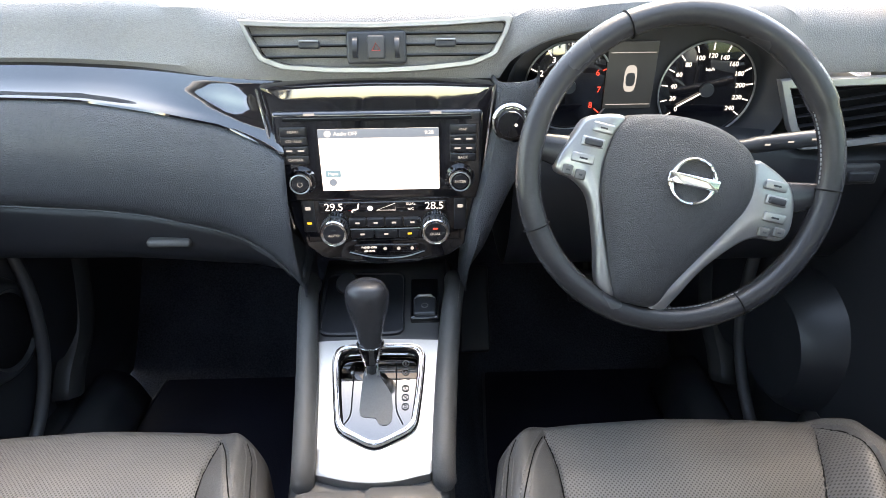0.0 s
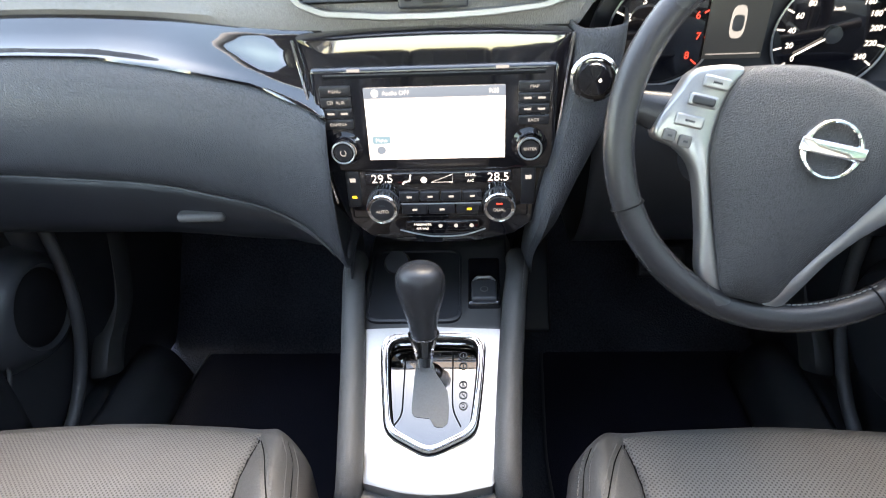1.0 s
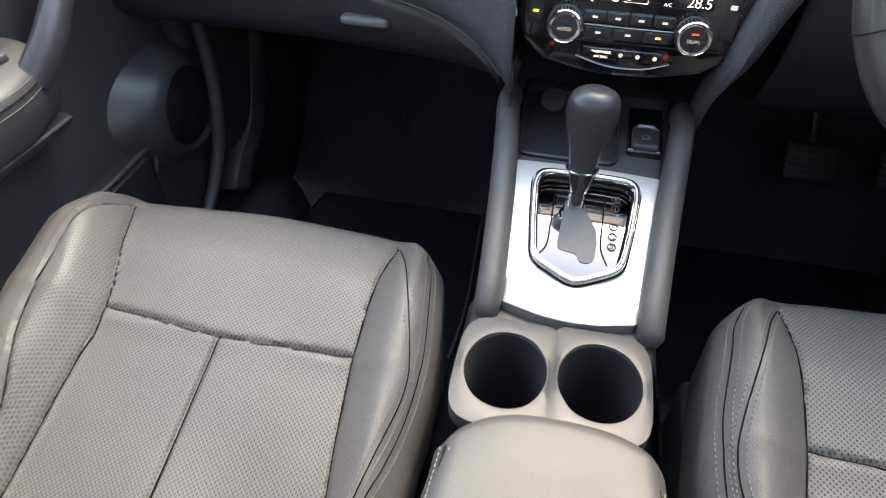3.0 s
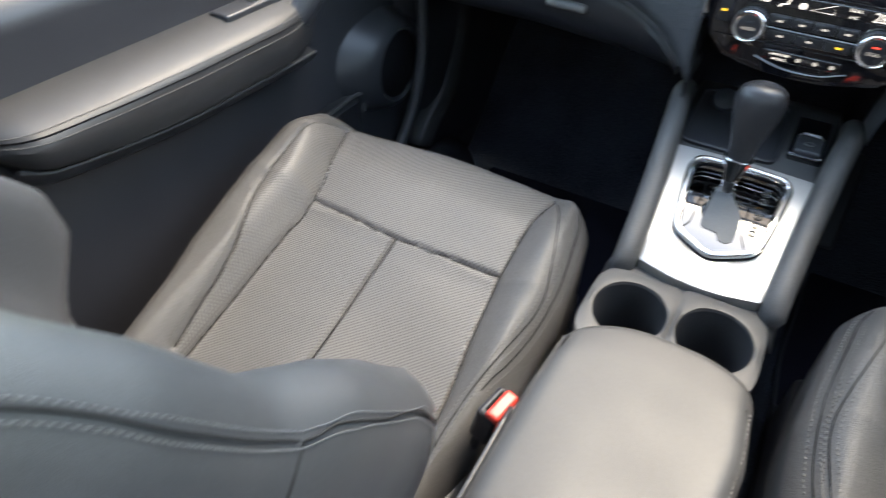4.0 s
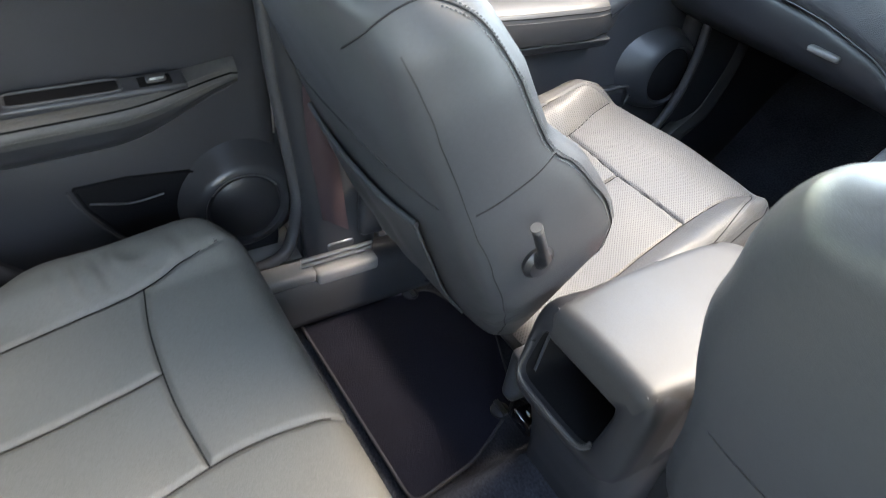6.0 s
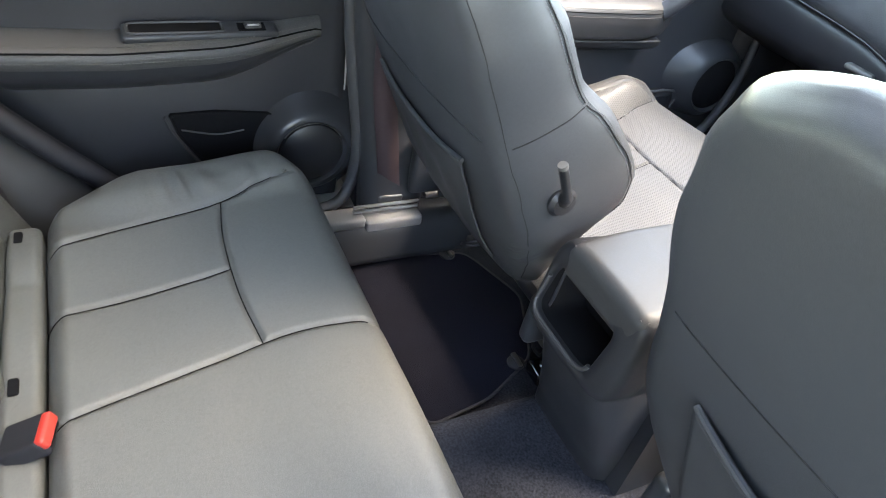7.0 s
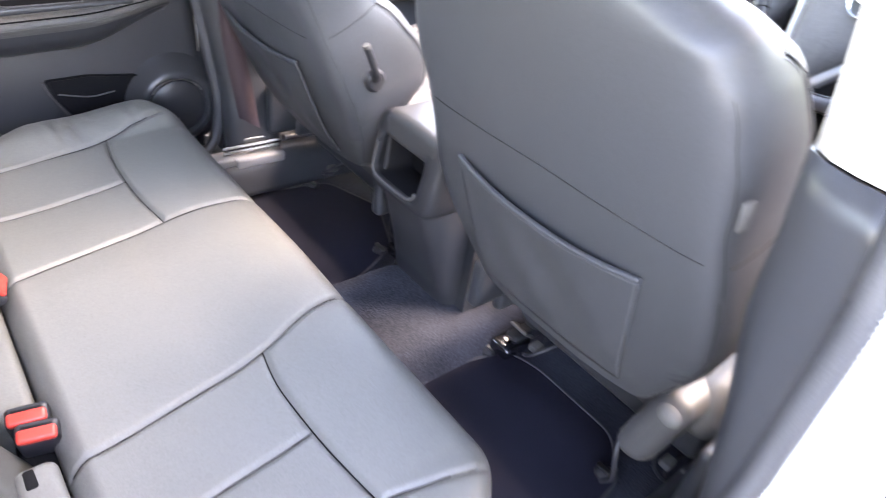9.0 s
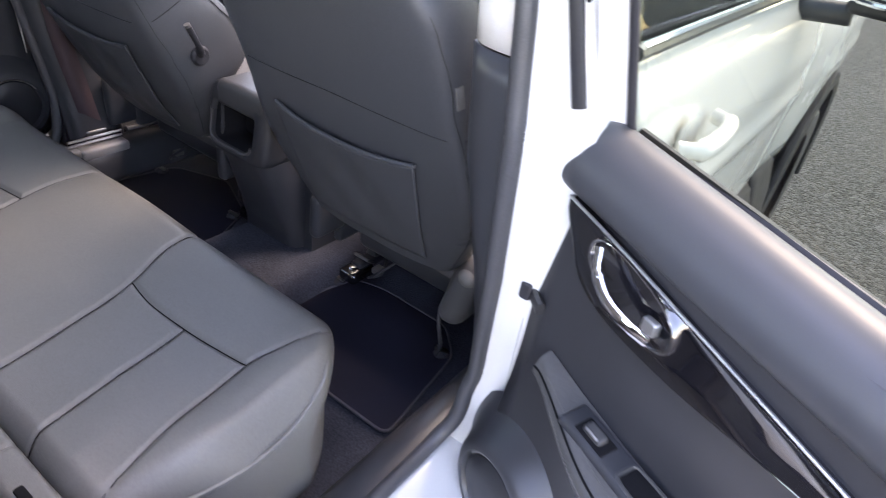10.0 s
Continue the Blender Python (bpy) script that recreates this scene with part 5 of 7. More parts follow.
o_ = straight([(-0.098, 0.055), (-0.02, 0.046), (0.10, 0.032), (0.10, -0.050), (0.0, -0.048), (-0.066, -0.043), (-0.084, -0.010)], 80, True)
i_ = straight([(-0.083, 0.041), (-0.02, 0.034), (0.088, 0.022), (0.088, -0.040), (0.0, -0.038), (-0.058, -0.034), (-0.071, -0.008)], 80, True)
vent("side_vent", "silver-framed outer air vent beside the wheel", o_, i_, RV, 5, ())
DV = pose(0.590, 1.125, 1.2225, 4, 0, -14)
o_, i_ = superellipse(0, 0, 0.060, 0.020, 5, 40), superellipse(0, 0, 0.052, 0.014, 5, 40)
dv = thing("demister_vent", "small ribbed side-window demister vent in the dashboard top", "air vent", "dashboard vents")
part("vent_frame", frame_ring(o_, i_, -0.004, 0.004, 0.002, DV), DASH_TOP_LIT, dv)
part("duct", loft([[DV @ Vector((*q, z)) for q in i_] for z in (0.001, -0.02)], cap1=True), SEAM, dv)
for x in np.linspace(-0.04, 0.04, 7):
    part("rib", moved(rbox((0.004, 0.028, 0.010), 0.001, (1, 1, 1), 1, at=(x, 0, -0.003)), DV @ pose(0, 0, 0, 0, 0, 0)), DASH_TOP_LIT, dv)

# ---- centre stack ----
SP = lambda u, v, h=0.0: Vector((0.006 + u / 1000, 1.018 + 0.06 * v / 1000 - h / 1000, 1.0385 + v / 1000 + 0.06 * h / 1000))
SM = Matrix.Translation(SP(0, 0)) @ pose(0, 0, 0, 90 - 3.4, 0, 0) @ Matrix.Diagonal((0.001, 0.001, 0.001, 1))
stack = thing("centre_stack", "piano-black centre stack fascia", "fascia")
so = straight([(-146, 94), (-70, 97), (0, 98), (70, 97), (150, 93), (146, 50), (136, -40), (126, -100), (116, -128), (90, -148), (40, -158), (0, -160), (-40, -158), (-88, -148), (-112, -126), (-122, -98), (-130, -40), (-140, 50)], 120, True)
part("fascia", pillow(so, ((1.0, -30), (1.0, -4), (0.985, 0.0), (0.95, 1.0), (0.5, 1.5)), SM), GLOSS, stack, "gloss black panel")
for s in (-1, 1):
    part("edge_strip", tube(spline([SP(s * 149, 92, 2), SP(s * 143, 50, 2), SP(s * 133, -40, 2), SP(s * 123, -100, 1)], 30), 0.0022, 6), CHROME, stack, "thin bright edge strip")

audio = thing("audio_unit", "touch-screen audio unit, lit with a white screen", "audio unit")
part("bezel", moved(rbox((268, 122, 10), 7, (8, 4, 1), 3, at=(0, 2, 2)), SM), GLOSS, audio)
WHITE_LIT = glow("screen_white", (0.97, 0.98, 1.0), 0.155)
BAR_LIT = glow("screen_bar", (0.20, 0.27, 0.38), 0.11)
BLUE_LIT = glow("screen_button", (0.20, 0.38, 0.52), 0.11)
screen = part("screen", moved(rbox((155, 84, 2), 1, (1, 1, 1), 1, at=(0, -1, 7)), SM), WHITE_LIT, audio, "bright white touch screen")
part("status_bar", moved(rbox((155, 12, 1), 0.3, (1, 1, 1), 1, at=(0, 35, 8)), SM), BAR_LIT, screen, "blue-grey status bar")
part("menu_button", moved(rbox((20, 9, 1), 1, (1, 1, 1), 1, at=(-62, -19, 8)), SM), BLUE_LIT, screen)
part("round_icon", lathe([(0, 0), (5, 0), (5, 0.6), (0, 0.7)], 20, SM @ pose(-63, -31, 8)), BAR_LIT, screen)
part("status_icon", lathe([(0, 0), (4.2, 0), (4.2, 0.4), (0, 0.5)], 18, SM @ pose(-65, 35, 8.4)), LIT, screen)
words("Audio OFF", 6.8, SM @ pose(-42, 35, 8.8), LIT, screen, depth=0.1)
words("9:28", 6.8, SM @ pose(65, 35, 8.8), LIT, screen, depth=0.1)
words("Menu", 6, SM @ pose(-62, -19, 8.8), LIT, screen, depth=0.1)
part("disc_slot", moved(rbox((240, 3, 3), 1, (2, 1, 1), 1, at=(0, 53, 7)), SM), SEAM, audio)
part("slot_lip", moved(rbox((240, 1, 3), 0.4, (2, 1, 1), 1, at=(0, 55.5, 7)), SM), PLASTIC_GREY, audio)
for x in (-86, 74):
    part("slot_mark", moved(rbox((14, 3.2, 0.6), 0.2, (1, 1, 1), 1, at=(x, 60, 7.4)), SM), LIT_DIM, audio)
for s, labels in ((-1, ("MENU", "CD  AUX", "", "CAMERA")), (1, ("MAP", "", "", "BACK"))):
    for v, tx in zip((38.5, 26, 13.5, 1), labels):
        b = part("key", moved(rbox((34, 11.4, 5), 1.5, (2, 1, 1), 2, at=(s * 108.5, v, 7)), SM), KEY, audio, "oblong dark key")
        if tx:
            words(tx, 5, SM @ pose(s * 108.5, v, 9.7), LIT_DIM, b, depth=0.1)
        else:
            for dx in (-7, 8):
                part("key_mark", moved(rbox((8, 2.2, 0.4), 0.1, (1, 1, 1), 1, at=(s * 108.5 + dx, v, 9.6)), SM), LIT_DIM, b)
    kb = part("dial_knob", lathe([(0, 0), (20, 0), (20, 2), (18, 3), (15.5, 4), (15, 14), (14, 16), (11.5, 16.5), (11, 15.5), (0, 15.5)], 40, SM @ pose(s * 104.5, -28, 5)), GLOSS, audio, "round gloss-black control knob")
    part("knob_ring", tube([SM @ Vector((s * 104.5 + 12.6 * math.cos(t), -28 + 12.6 * math.sin(t), 21.4)) for t in np.linspace(0, 2 * math.pi, 36, endpoint=False)], 0.0011, 6, closed=True), SILVER, kb)
    part("knob_cap", lathe([(0, 0), (10.6, 0), (10, 1), (0, 1.4)], 28, SM @ pose(s * 104.5, -28, 20.4)), KEY, kb)
    if s > 0:
        words("ENTER", 5, SM @ pose(104.5, -28, 22.2), LIT_DIM, kb, depth=0.1)
    else:
        part("power_mark", tube([SM @ Vector((-104.5 + 3.2 * math.cos(t), -28 + 3.2 * math.sin(t), 22.2)) for t in np.linspace(radians(120), radians(420), 16)], 0.0004, 5), LIT_DIM, kb)

BM, SM = SM, SM @ pose(0, 9, 0)
climate = thing("climate_panel", "dual-zone climate controls with two round knobs and lit readouts", "climate controls")
part("panel", moved(rbox((212, 66, 6), 5, (6, 3, 1), 3, at=(0, -97, 1)), SM), GLOSS, climate)
disp = part("readout", moved(rbox((172, 15, 4), 1.5, (3, 1, 1), 2, at=(0, -77, 4)), SM), GLOSS, climate, "dark strip with white lit figures")
for tx, x in (("29.5", -66), ("28.5", 70)):
    words(tx, 15, SM @ pose(x, -77, 6.4), LIT, disp, "figure", depth=0.1)
words("DUAL", 5, SM @ pose(38, -73.5, 6.4), LIT, disp, depth=0.1)
words("A/C", 5, SM @ pose(38, -81, 6.4), LIT, disp, depth=0.1)
part("fan_wedge", tube([SM @ Vector(q) for q in ((-8, -82, 6.4), (17, -82, 6.4), (17, -72, 6.4))], 0.0005, 5, closed=True), LIT, disp)
part("fan_mark", lathe([(0, 0), (4, 0), (3, 0.4), (0, 0.4)], 8, SM @ pose(-17, -79, 6.2)), LIT, disp)
part("seat_mark", tube([SM @ Vector(q) for q in ((-32, -72, 6.4), (-34, -80, 6.4), (-40, -81, 6.4), (-42, -84, 6.4))], 0.0011, 5), LIT, disp)
for s, tx in ((-1, "AUTO"), (1, "DUAL")):
    x = 2 + s * 69
    kb = part("temperature_knob", lathe([(0, 0), (20, 0), (20, 2), (18.5, 3), (18, 15), (16.5, 17), (14, 17.3), (13.5, 16.3), (0, 16.3)], 40, SM @ pose(x, -110, 3)), PLASTIC, climate, "temperature knob with a bright ribbed rim")
    part("knob_rim", lathe([(16.4, 0), (18.8, 0), (18.8, 12), (17.6, 13.4), (16.4, 13)], 40, SM @ pose(x, -110, 8)), CHROME, kb)
    part("knob_grip", join(*[moved(rbox((0.9, 2.2, 11), 0.3, (1, 1, 1), 1), SM @ pose(x, -110, 13, 0, 0, q) @ pose(18.9, 0, 0)) for q in range(0, 360, 12)]), STEEL, kb, "ribbed grip", kind="stuff", fix=False)
    part("knob_face", lathe([(0, 0), (14.6, 0), (14, 1), (0, 1.4)], 30, SM @ pose(x, -110, 20.6)), KEY, kb)
    words(tx, 5.5, SM @ pose(x, -112, 22.2), LIT_DIM, kb, depth=0.1)
    part("knob_light", moved(rbox((7, 2.2, 0.4), 0.1, (1, 1, 1), 1, at=(x, -104, 22.2)), SM), LIT_RED if s > 0 else PLASTIC, kb)
    sb = part("side_key", moved(rbox((17, 48, 5), 3, (1, 3, 1), 2, at=(2 + s * 103, -90, 3)), SM), KEY, climate)
    part("key_mark", moved(rbox((7, 5, 0.4), 0.1, (1, 1, 1), 1, at=(2 + s * 103, -78, 5.7)), SM), LIT_DIM, sb)
    if s < 0:
        part("key_light", moved(rbox((6, 3, 0.4), 0.1, (1, 1, 1), 1, at=(2 + s * 103, -100, 5.7)), SM), LIT_AMBER, sb)
for n, v, x0, x1 in ((4, -100, -48, 52), (3, -117, -46, 52)):
    w = (x1 - x0) / n
    for i in range(n):
        b = part("key", moved(rbox((w - 1, 13, 6), 2, (2, 1, 1), 2, at=(x0 + w * (i + 0.5), v, 5)), SM), KEY, climate, "dark climate key")
        part("key_mark", moved(rbox((6, 2.6, 0.4), 0.1, (1, 1, 1), 1, at=(x0 + w * (i + 0.5), v, 8.2)), SM), LIT_AMBER if (n, i) == (3, 2) else LIT_DIM, b)
part("chrome_line", tube(spline([SM @ Vector(q) for q in ((-46, -108.5, 8.5), (0, -108.8, 8.7), (50, -108.5, 8.5))], 12), 0.0008, 6), SILVER, climate)
lamp = part("airbag_lamp", moved(rbox((90, 13, 3), 3, (3, 1, 1), 2, at=(2, -142, 1.5)), SM), GLOSS, climate, "row of small warning lamps")
words("PASSENGER", 4.2, SM @ pose(-22, -140, 3.4), LIT, lamp, depth=0.1)
words("AIR BAG", 4.2, SM @ pose(-22, -145.5, 3.4), LIT, lamp, depth=0.1)
for x in (0, 19, 38):
    part("lamp_mark", lathe([(0, 0), (2.6, 0), (2.6, 0.3), (0, 0.3)], 10, SM @ pose(x, -142, 3.2)), LIT_DIM, lamp)
part("chrome_line", tube(spline([SM @ Vector(q) for q in ((-50, -147, 2.5), (-20, -155, 2.8), (4, -157, 2.8), (30, -155, 2.8), (55, -147, 2.5))], 24), 0.001, 6), SILVER, climate)

SM = BM

start = thing("ignition_switch", "round black ignition switch with a chrome ring", "switch")
IM = pose(0.176, 1.006, 1.088, 90, 0, 0) @ pose(0, 0, 0, -6, -10, 0)
part("ring", lathe([(0.019, 0), (0.025, 0), (0.025, 0.006), (0.022, 0.009), (0.019, 0.006)], 36, IM), CHROME, start)
part("button", lathe([(0, 0), (0.019, 0), (0.0185, 0.012), (0.016, 0.016), (0, 0.017)], 32, IM), GLOSS, start)
part("light_mark", lathe([(0, 0), (0.002, 0), (0, 0.0005)], 10, IM @ pose(0.006, 0.0, 0.0172)), LIT, start)

# ---- steering wheel ----
wheel = thing("steering_wheel", "leather-rimmed three-spoke steering wheel with silver inserts", "steering wheel")
WM = pose(0.352, 0.886, 1.068, 70, 0, 0)
ring = [WM @ Vector((0.1715 * math.cos(a), 0.1715 * math.sin(a), 0)) for a in np.linspace(0, 2 * math.pi, 128, endpoint=False)]
fat = [0.0143 + 0.0022 * math.exp(-((math.degrees(a) - 25 + 360) % 360 - 0) ** 2 / 500) for a in np.linspace(0, 2 * math.pi, 128, endpoint=False)]
rim = part("rim", tube(ring, fat, 18, closed=True, up=WM.to_3x3() @ Vector((0, 0, 1))), RIM, wheel, "smooth black leather rim")
for a in (112, -8, 200, -64):
    t = radians(a)
    c = Vector((0.1715 * math.cos(t), 0.1715 * math.sin(t), 0))
    d = Vector((math.cos(t), math.sin(t), 0))
    part("rim_seam", tube([WM @ (c + 0.0153 * (math.cos(b) * d + math.sin(b) * Vector((0, 0, 1)))) for b in np.linspace(0, 2 * math.pi, 20, endpoint=False)], 0.0008, 5, closed=True), SEAM, rim)
for a0, a1 in ((-62, -110), (25, -6)):
    part("stitching", stitches([WM @ Vector((0.1572 * math.cos(radians(a)), 0.1572 * math.sin(radians(a)), 0.003)) for a in np.linspace(a0, a1, 60)], 0.005, normal=tuple(WM.to_3x3() @ Vector((0, 0, 1)))), RAIL_THREAD, rim, kind="stuff", fix=False)
MM = WM @ Matrix.Diagonal((0.001, 0.001, 0.001, 1))
bag = spline([(-65, 60), (-36, 64), (2, 60), (39, 48), (71, 26), (83, 0), (77, -37), (52, -68), (21, -100), (-8, -131), (-27, -154), (-54, -150), (-72, -142), (-80, -100), (-86, -55), (-91, -11), (-83, 33)], 90, True)
part("hub_pad", pillow(bag, ((1.0, -30), (1.0, 4), (0.985, 9), (0.94, 14), (0.8, 20), (0.55, 24), (0.25, 25.5), (0.02, 26)), MM), HUB, wheel, "grained black hub pad")
lspoke = spline([(-105, 63), (-65, 62), (-80, 33), (-89, -5), (-86, -55), (-78, -100), (-71, -142), (-91, -128), (-95, -81), (-103, -30), (-119, -8), (-141, 4), (-138, 22), (-122, 44)], 90, True)
rspoke = spline([(80, 6), (90, 10), (121, -14), (130, -37), (128, -68), (115, -81), (85, -77), (58, -90), (27, -115), (-1, -147), (-17, -161), (-35, -158), (-8, -126), (27, -91), (56, -60), (75, -33)], 90, True)


def spoke_mesh(o):
    o = np.array(o)
    n = np.roll(o, -1, 0) - np.roll(o, 1, 0)
    n = np.stack([n[:, 1], -n[:, 0]], 1) / np.linalg.norm(n, axis=1)[:, None]
    if np.sum(o[:, 0] * np.roll(o[:, 1], -1) - o[:, 1] * np.roll(o[:, 0], -1)) < 0:
        n = -n
    f = lambda k, z: [(*(p - k * q), z) for p, q in zip(o, n)]
    return moved(loft([f(0, -14), f(0, 2), f(1.5, 5), f(4, 6.5)], cap0=True, cap1=True), MM)


for o, keys in ((lspoke, ((-90, 50, 24), (-101, 35, 26), (-112, 18, 26), (-129, 6, 12), (-115, 0, 12))), (rspoke, ((106, -17, 26), (107, -34, 26), (106, -53, 26), (95, -69, 13), (112, -70, 13)))):
    sp = part("spoke", spoke_mesh(o), SILVER, wheel, "satin silver spoke with thumb keys", sharp=60)
    for x, y, w in keys:
        kb = part("thumb_key", moved(rbox((w, 11, 5), 2.2, (2, 1, 1), 2), MM @ pose(x, y, 8, 0, 0, -14)), GUM if w < 20 else SILVER, sp, "small silver thumb key")
        part("key_mark", moved(rbox((w * 0.35, 2, 0.3), 0.1, (1, 1, 1), 1), MM @ pose(x, y, 10.6, 0, 0, -14)), PLASTIC, kb)
    x, y, w = keys[1]
    part("roller", moved(rbox((w * 0.8, 8, 6), 2.5, (2, 1, 1), 2), MM @ pose(x, y, 9.5, 0, 0, -14)), PLASTIC, sp, "dark scroll roller")
# arms under the inserts that reach the rim
for pts in (((-60, 10), (-120, 22), (-166, 34)), ((60, -20), (125, -34), (168, -30)), ((-50, -110), (-62, -140), (-66, -160)), ((-20, -120), (-22, -150), (-10, -170))):
    part("arm", tube([MM @ Vector((*q, -8)) for q in pts], [0.019, 0.020, 0.013], 12, up=WM.to_3x3() @ Vector((0, 0, 1)), flat=0.6), RIM, wheel)
badge = part("badge", tube([MM @ Vector((4 + 24 * math.cos(a), -8 + 24 * math.sin(a), 27.5)) for a in np.linspace(0, 2 * math.pi, 48, endpoint=False)], 0.0030, 8, closed=True, flat=0.7), CHROME, wheel, "plain chrome ring badge with a crossbar")
part("badge_bar", moved(rbox((58, 12, 5), 1.5, (4, 1, 1), 2), MM @ pose(4, -8, 28.5, 0, 0, -13)), CHROME, badge)
part("column", loft([[WM @ Vector((x * k, y * k - 0.005, z)) for x, y in superellipse(0, 0, 0.06, 0.055, 3, 32)] for k, z in ((0.8, -0.02), (1.0, -0.05), (1.15, -0.10), (1.2, -0.19))], cap0=True), PLASTIC, wheel, "dark steering column shroud")
stalk = thing("column_stalk", "black lighting stalk with white symbols", "stalk")
st_ = spline([(0.40, 0.965, 1.058), (0.46, 0.965, 1.066), (0.52, 0.962, 1.074), (0.572, 0.958, 1.080)], 20)
part("stem", tube(st_, [0.009] * 8 + [0.0105] * 9 + [0.012] * 3, 14), PLASTIC, stalk)
for k in (9, 12, 15):
    part("mark", moved(rbox((0.007, 0.0006, 0.0022), 0.0002, (1, 1, 1), 1), Matrix.Translation(Vector(st_[k]) + Vector((0, -0.0108, 0.003)))), LIT_DIM, stalk)
stalk2 = thing("column_stalk", "black wiper stalk behind the wheel", "stalk")
part("stem", tube(spline([(0.30, 0.965, 1.058), (0.25, 0.965, 1.066), (0.20, 0.962, 1.074)], 16), 0.0095, 12), PLASTIC, stalk2)

# ---- rear doors ----
def rear_door(name, label, m, lift):
    """A rear door in its own frame: along from the hinge edge, inwards, up."""
    d = thing(name, label, "car door", "rear doors")
    g = lambda geo: moved(geo, m)
    panel = lambda a, z: -0.016 + 0.014 * float(1 - smooth(z, 0.62, 0.80)) + 0.004 * math.sin(a * 5)
    part("door_card", g(loft([[(a, panel(a, z), z) for a in np.linspace(-0.005 + 0.10 * float(smooth(z, 0.44, 0.30)), 0.80 - 0.20 * float(1 - smooth(z, 0.40, 0.75)), 30)] for z in np.linspace(0.40, 0.985 + lift, 24)], closed=False)), CARD, d, "dark moulded door card", thick=0.012)
    roll = [(-0.055, 1.022), (-0.050, 1.034), (-0.028, 1.036), (-0.006, 1.022), (0.010, 0.995), (0.012, 0.972), (0.004, 0.960), (-0.012, 0.958)]
    part("top_roll", g(loft([spline([(a, n, z + lift - 0.085 * a) for n, z in roll], 26) for a in np.linspace(-0.004, 0.80, 30)], closed=False)), SOFT, d, "slate-grey soft rolled door top", thick=0.004)
    part("roll_end", g(loft([[(a, (n + 0.02) * k - 0.02, (z - 0.996) * k + 0.996 + lift) for n, z in roll] for a, k in ((-0.004, 1.0), (-0.010, 0.9), (-0.012, 0.5))], cap1=True)), SOFT, d)
    tr = spline([(0.026, 0.952), (0.10, 0.942), (0.23, 0.920), (0.38, 0.894), (0.50, 0.872), (0.46, 0.868), (0.38, 0.864), (0.30, 0.858), (0.21, 0.852), (0.12, 0.856), (0.075, 0.872), (0.052, 0.90)], 80, True) + np.array((0, lift))
    am = Matrix(((1, 0, 0, 0), (0, 0, 1, 0), (0, 1, 0, 0), (0, 0, 0, 1)))
    trim = part("gloss_trim", g(pillow(tr, ((1.04, 0.0), (1.02, 0.008), (0.98, 0.010), (0.9, 0.0085), (0.4, 0.008)), am)), GLOSS, d, "piano-black sweep round the door handle")
    part("chrome_line", g(tube(spline([(0.024, 0.011, 0.957 + lift), (0.10, 0.012, 0.947 + lift), (0.23, 0.012, 0.925 + lift), (0.38, 0.011, 0.899 + lift), (0.50, 0.010, 0.876 + lift)], 30), 0.0019, 6)), SILVER, trim, "thin bright line")
    hz = lambda k: [(0.140 + q[0] * k, lift + 0.907 - 0.22 * q[0] * k + q[1] * k) for q in superellipse(0, 0, 0.068, 0.030, 2.6, 48)]
    cup = part("handle_bezel", g(moved(frame_ring(hz(0.98), hz(0.92), 0.004, 0.013, 0.002), am)), CHROME, d, "chrome oval handle surround")
    part("handle_cup", g(moved(loft([[(x, z, h) for x, z in hz(k)] for k, h in ((0.93, 0.011), (0.88, 0.0092), (0.3, 0.0090))], cap1=True), am)), GLOSS, cup, "dark handle recess")
    part("pull_lever", g(tube(spline([(0.092, 0.020, 0.936 + lift), (0.103, 0.026, 0.915 + lift), (0.125, 0.028, 0.897 + lift), (0.155, 0.026, 0.888 + lift), (0.185, 0.020, 0.884 + lift)], 24), [0.005] * 6 + [0.0075] * 12 + [0.007] * 6, 10, flat=0.6, up=(0, 1, 0))), CHROME, cup, "curved chrome pull lever")
    part("lock_tab", g(rbox((0.018, 0.010, 0.016), 0.003, (1, 1, 1), 2, at=(0.182, 0.020, 0.902 + lift))), SILVER, cup)
    # armrest
    loops = []
    for a in np.r_[np.linspace(0.052, 0.10, 8), np.linspace(0.12, 0.56, 20), np.linspace(0.58, 0.64, 6)]:
        end = float(1 - smooth(a, 0.54, 0.65))
        w = 0.016 + 0.052 * float(smooth(a, 0.045, 0.24)) ** 0.8 * (0.35 + 0.65 * end)
        h = (0.038 + 0.040 * float(smooth(a, 0.055, 0.26))) * (0.55 + 0.45 * end) * float(smooth(a, 0.045, 0.062)) ** 0.5 + 0.004
        zt = float(np.interp(a, [0.06, 0.12, 0.20, 0.39, 0.55, 0.64], [0.816, 0.806, 0.798, 0.787, 0.790, 0.799]))
        loops.append([(a, n, z) for n, z in spline([(0.0, zt + 0.004), (w * 0.6, zt), (w, zt - 0.006), (w + 0.006, zt - 0.020), (w, zt - 0.032), (w * 0.85, zt - h * 0.7), (w * 0.45, zt - h), (0.0, zt - h - 0.006)], 26)])
    arm = part("armrest", g(loft([lp[:14] for lp in loops], closed=False, cap0=True, cap1=True)), LEATHER, d, "stitched grey leather armrest")
    part("armrest_skirt", g(loft([lp[13:] for lp in loops], closed=False)), CARD, d, "dark lower face of the armrest")
    part("armrest_edge", g(tube(spline([np.array(lp[22]) for lp in loops], 50), 0.0016, 6)), PLASTIC_GREY, d)
    path = [lp[9] for lp in loops]
    part("piping", g(tube(spline(path, 50), 0.0016, 5)), SEAM, arm)
    for k in (7, 11):
        part("stitching", g(stitches(spline([np.array(lp[k]) + np.array((0, 0.001, 0.0008)) for lp in loops[4:]], 60), 0.006, normal=(0, 1, 1))), THREAD, arm, kind="stuff", fix=False)
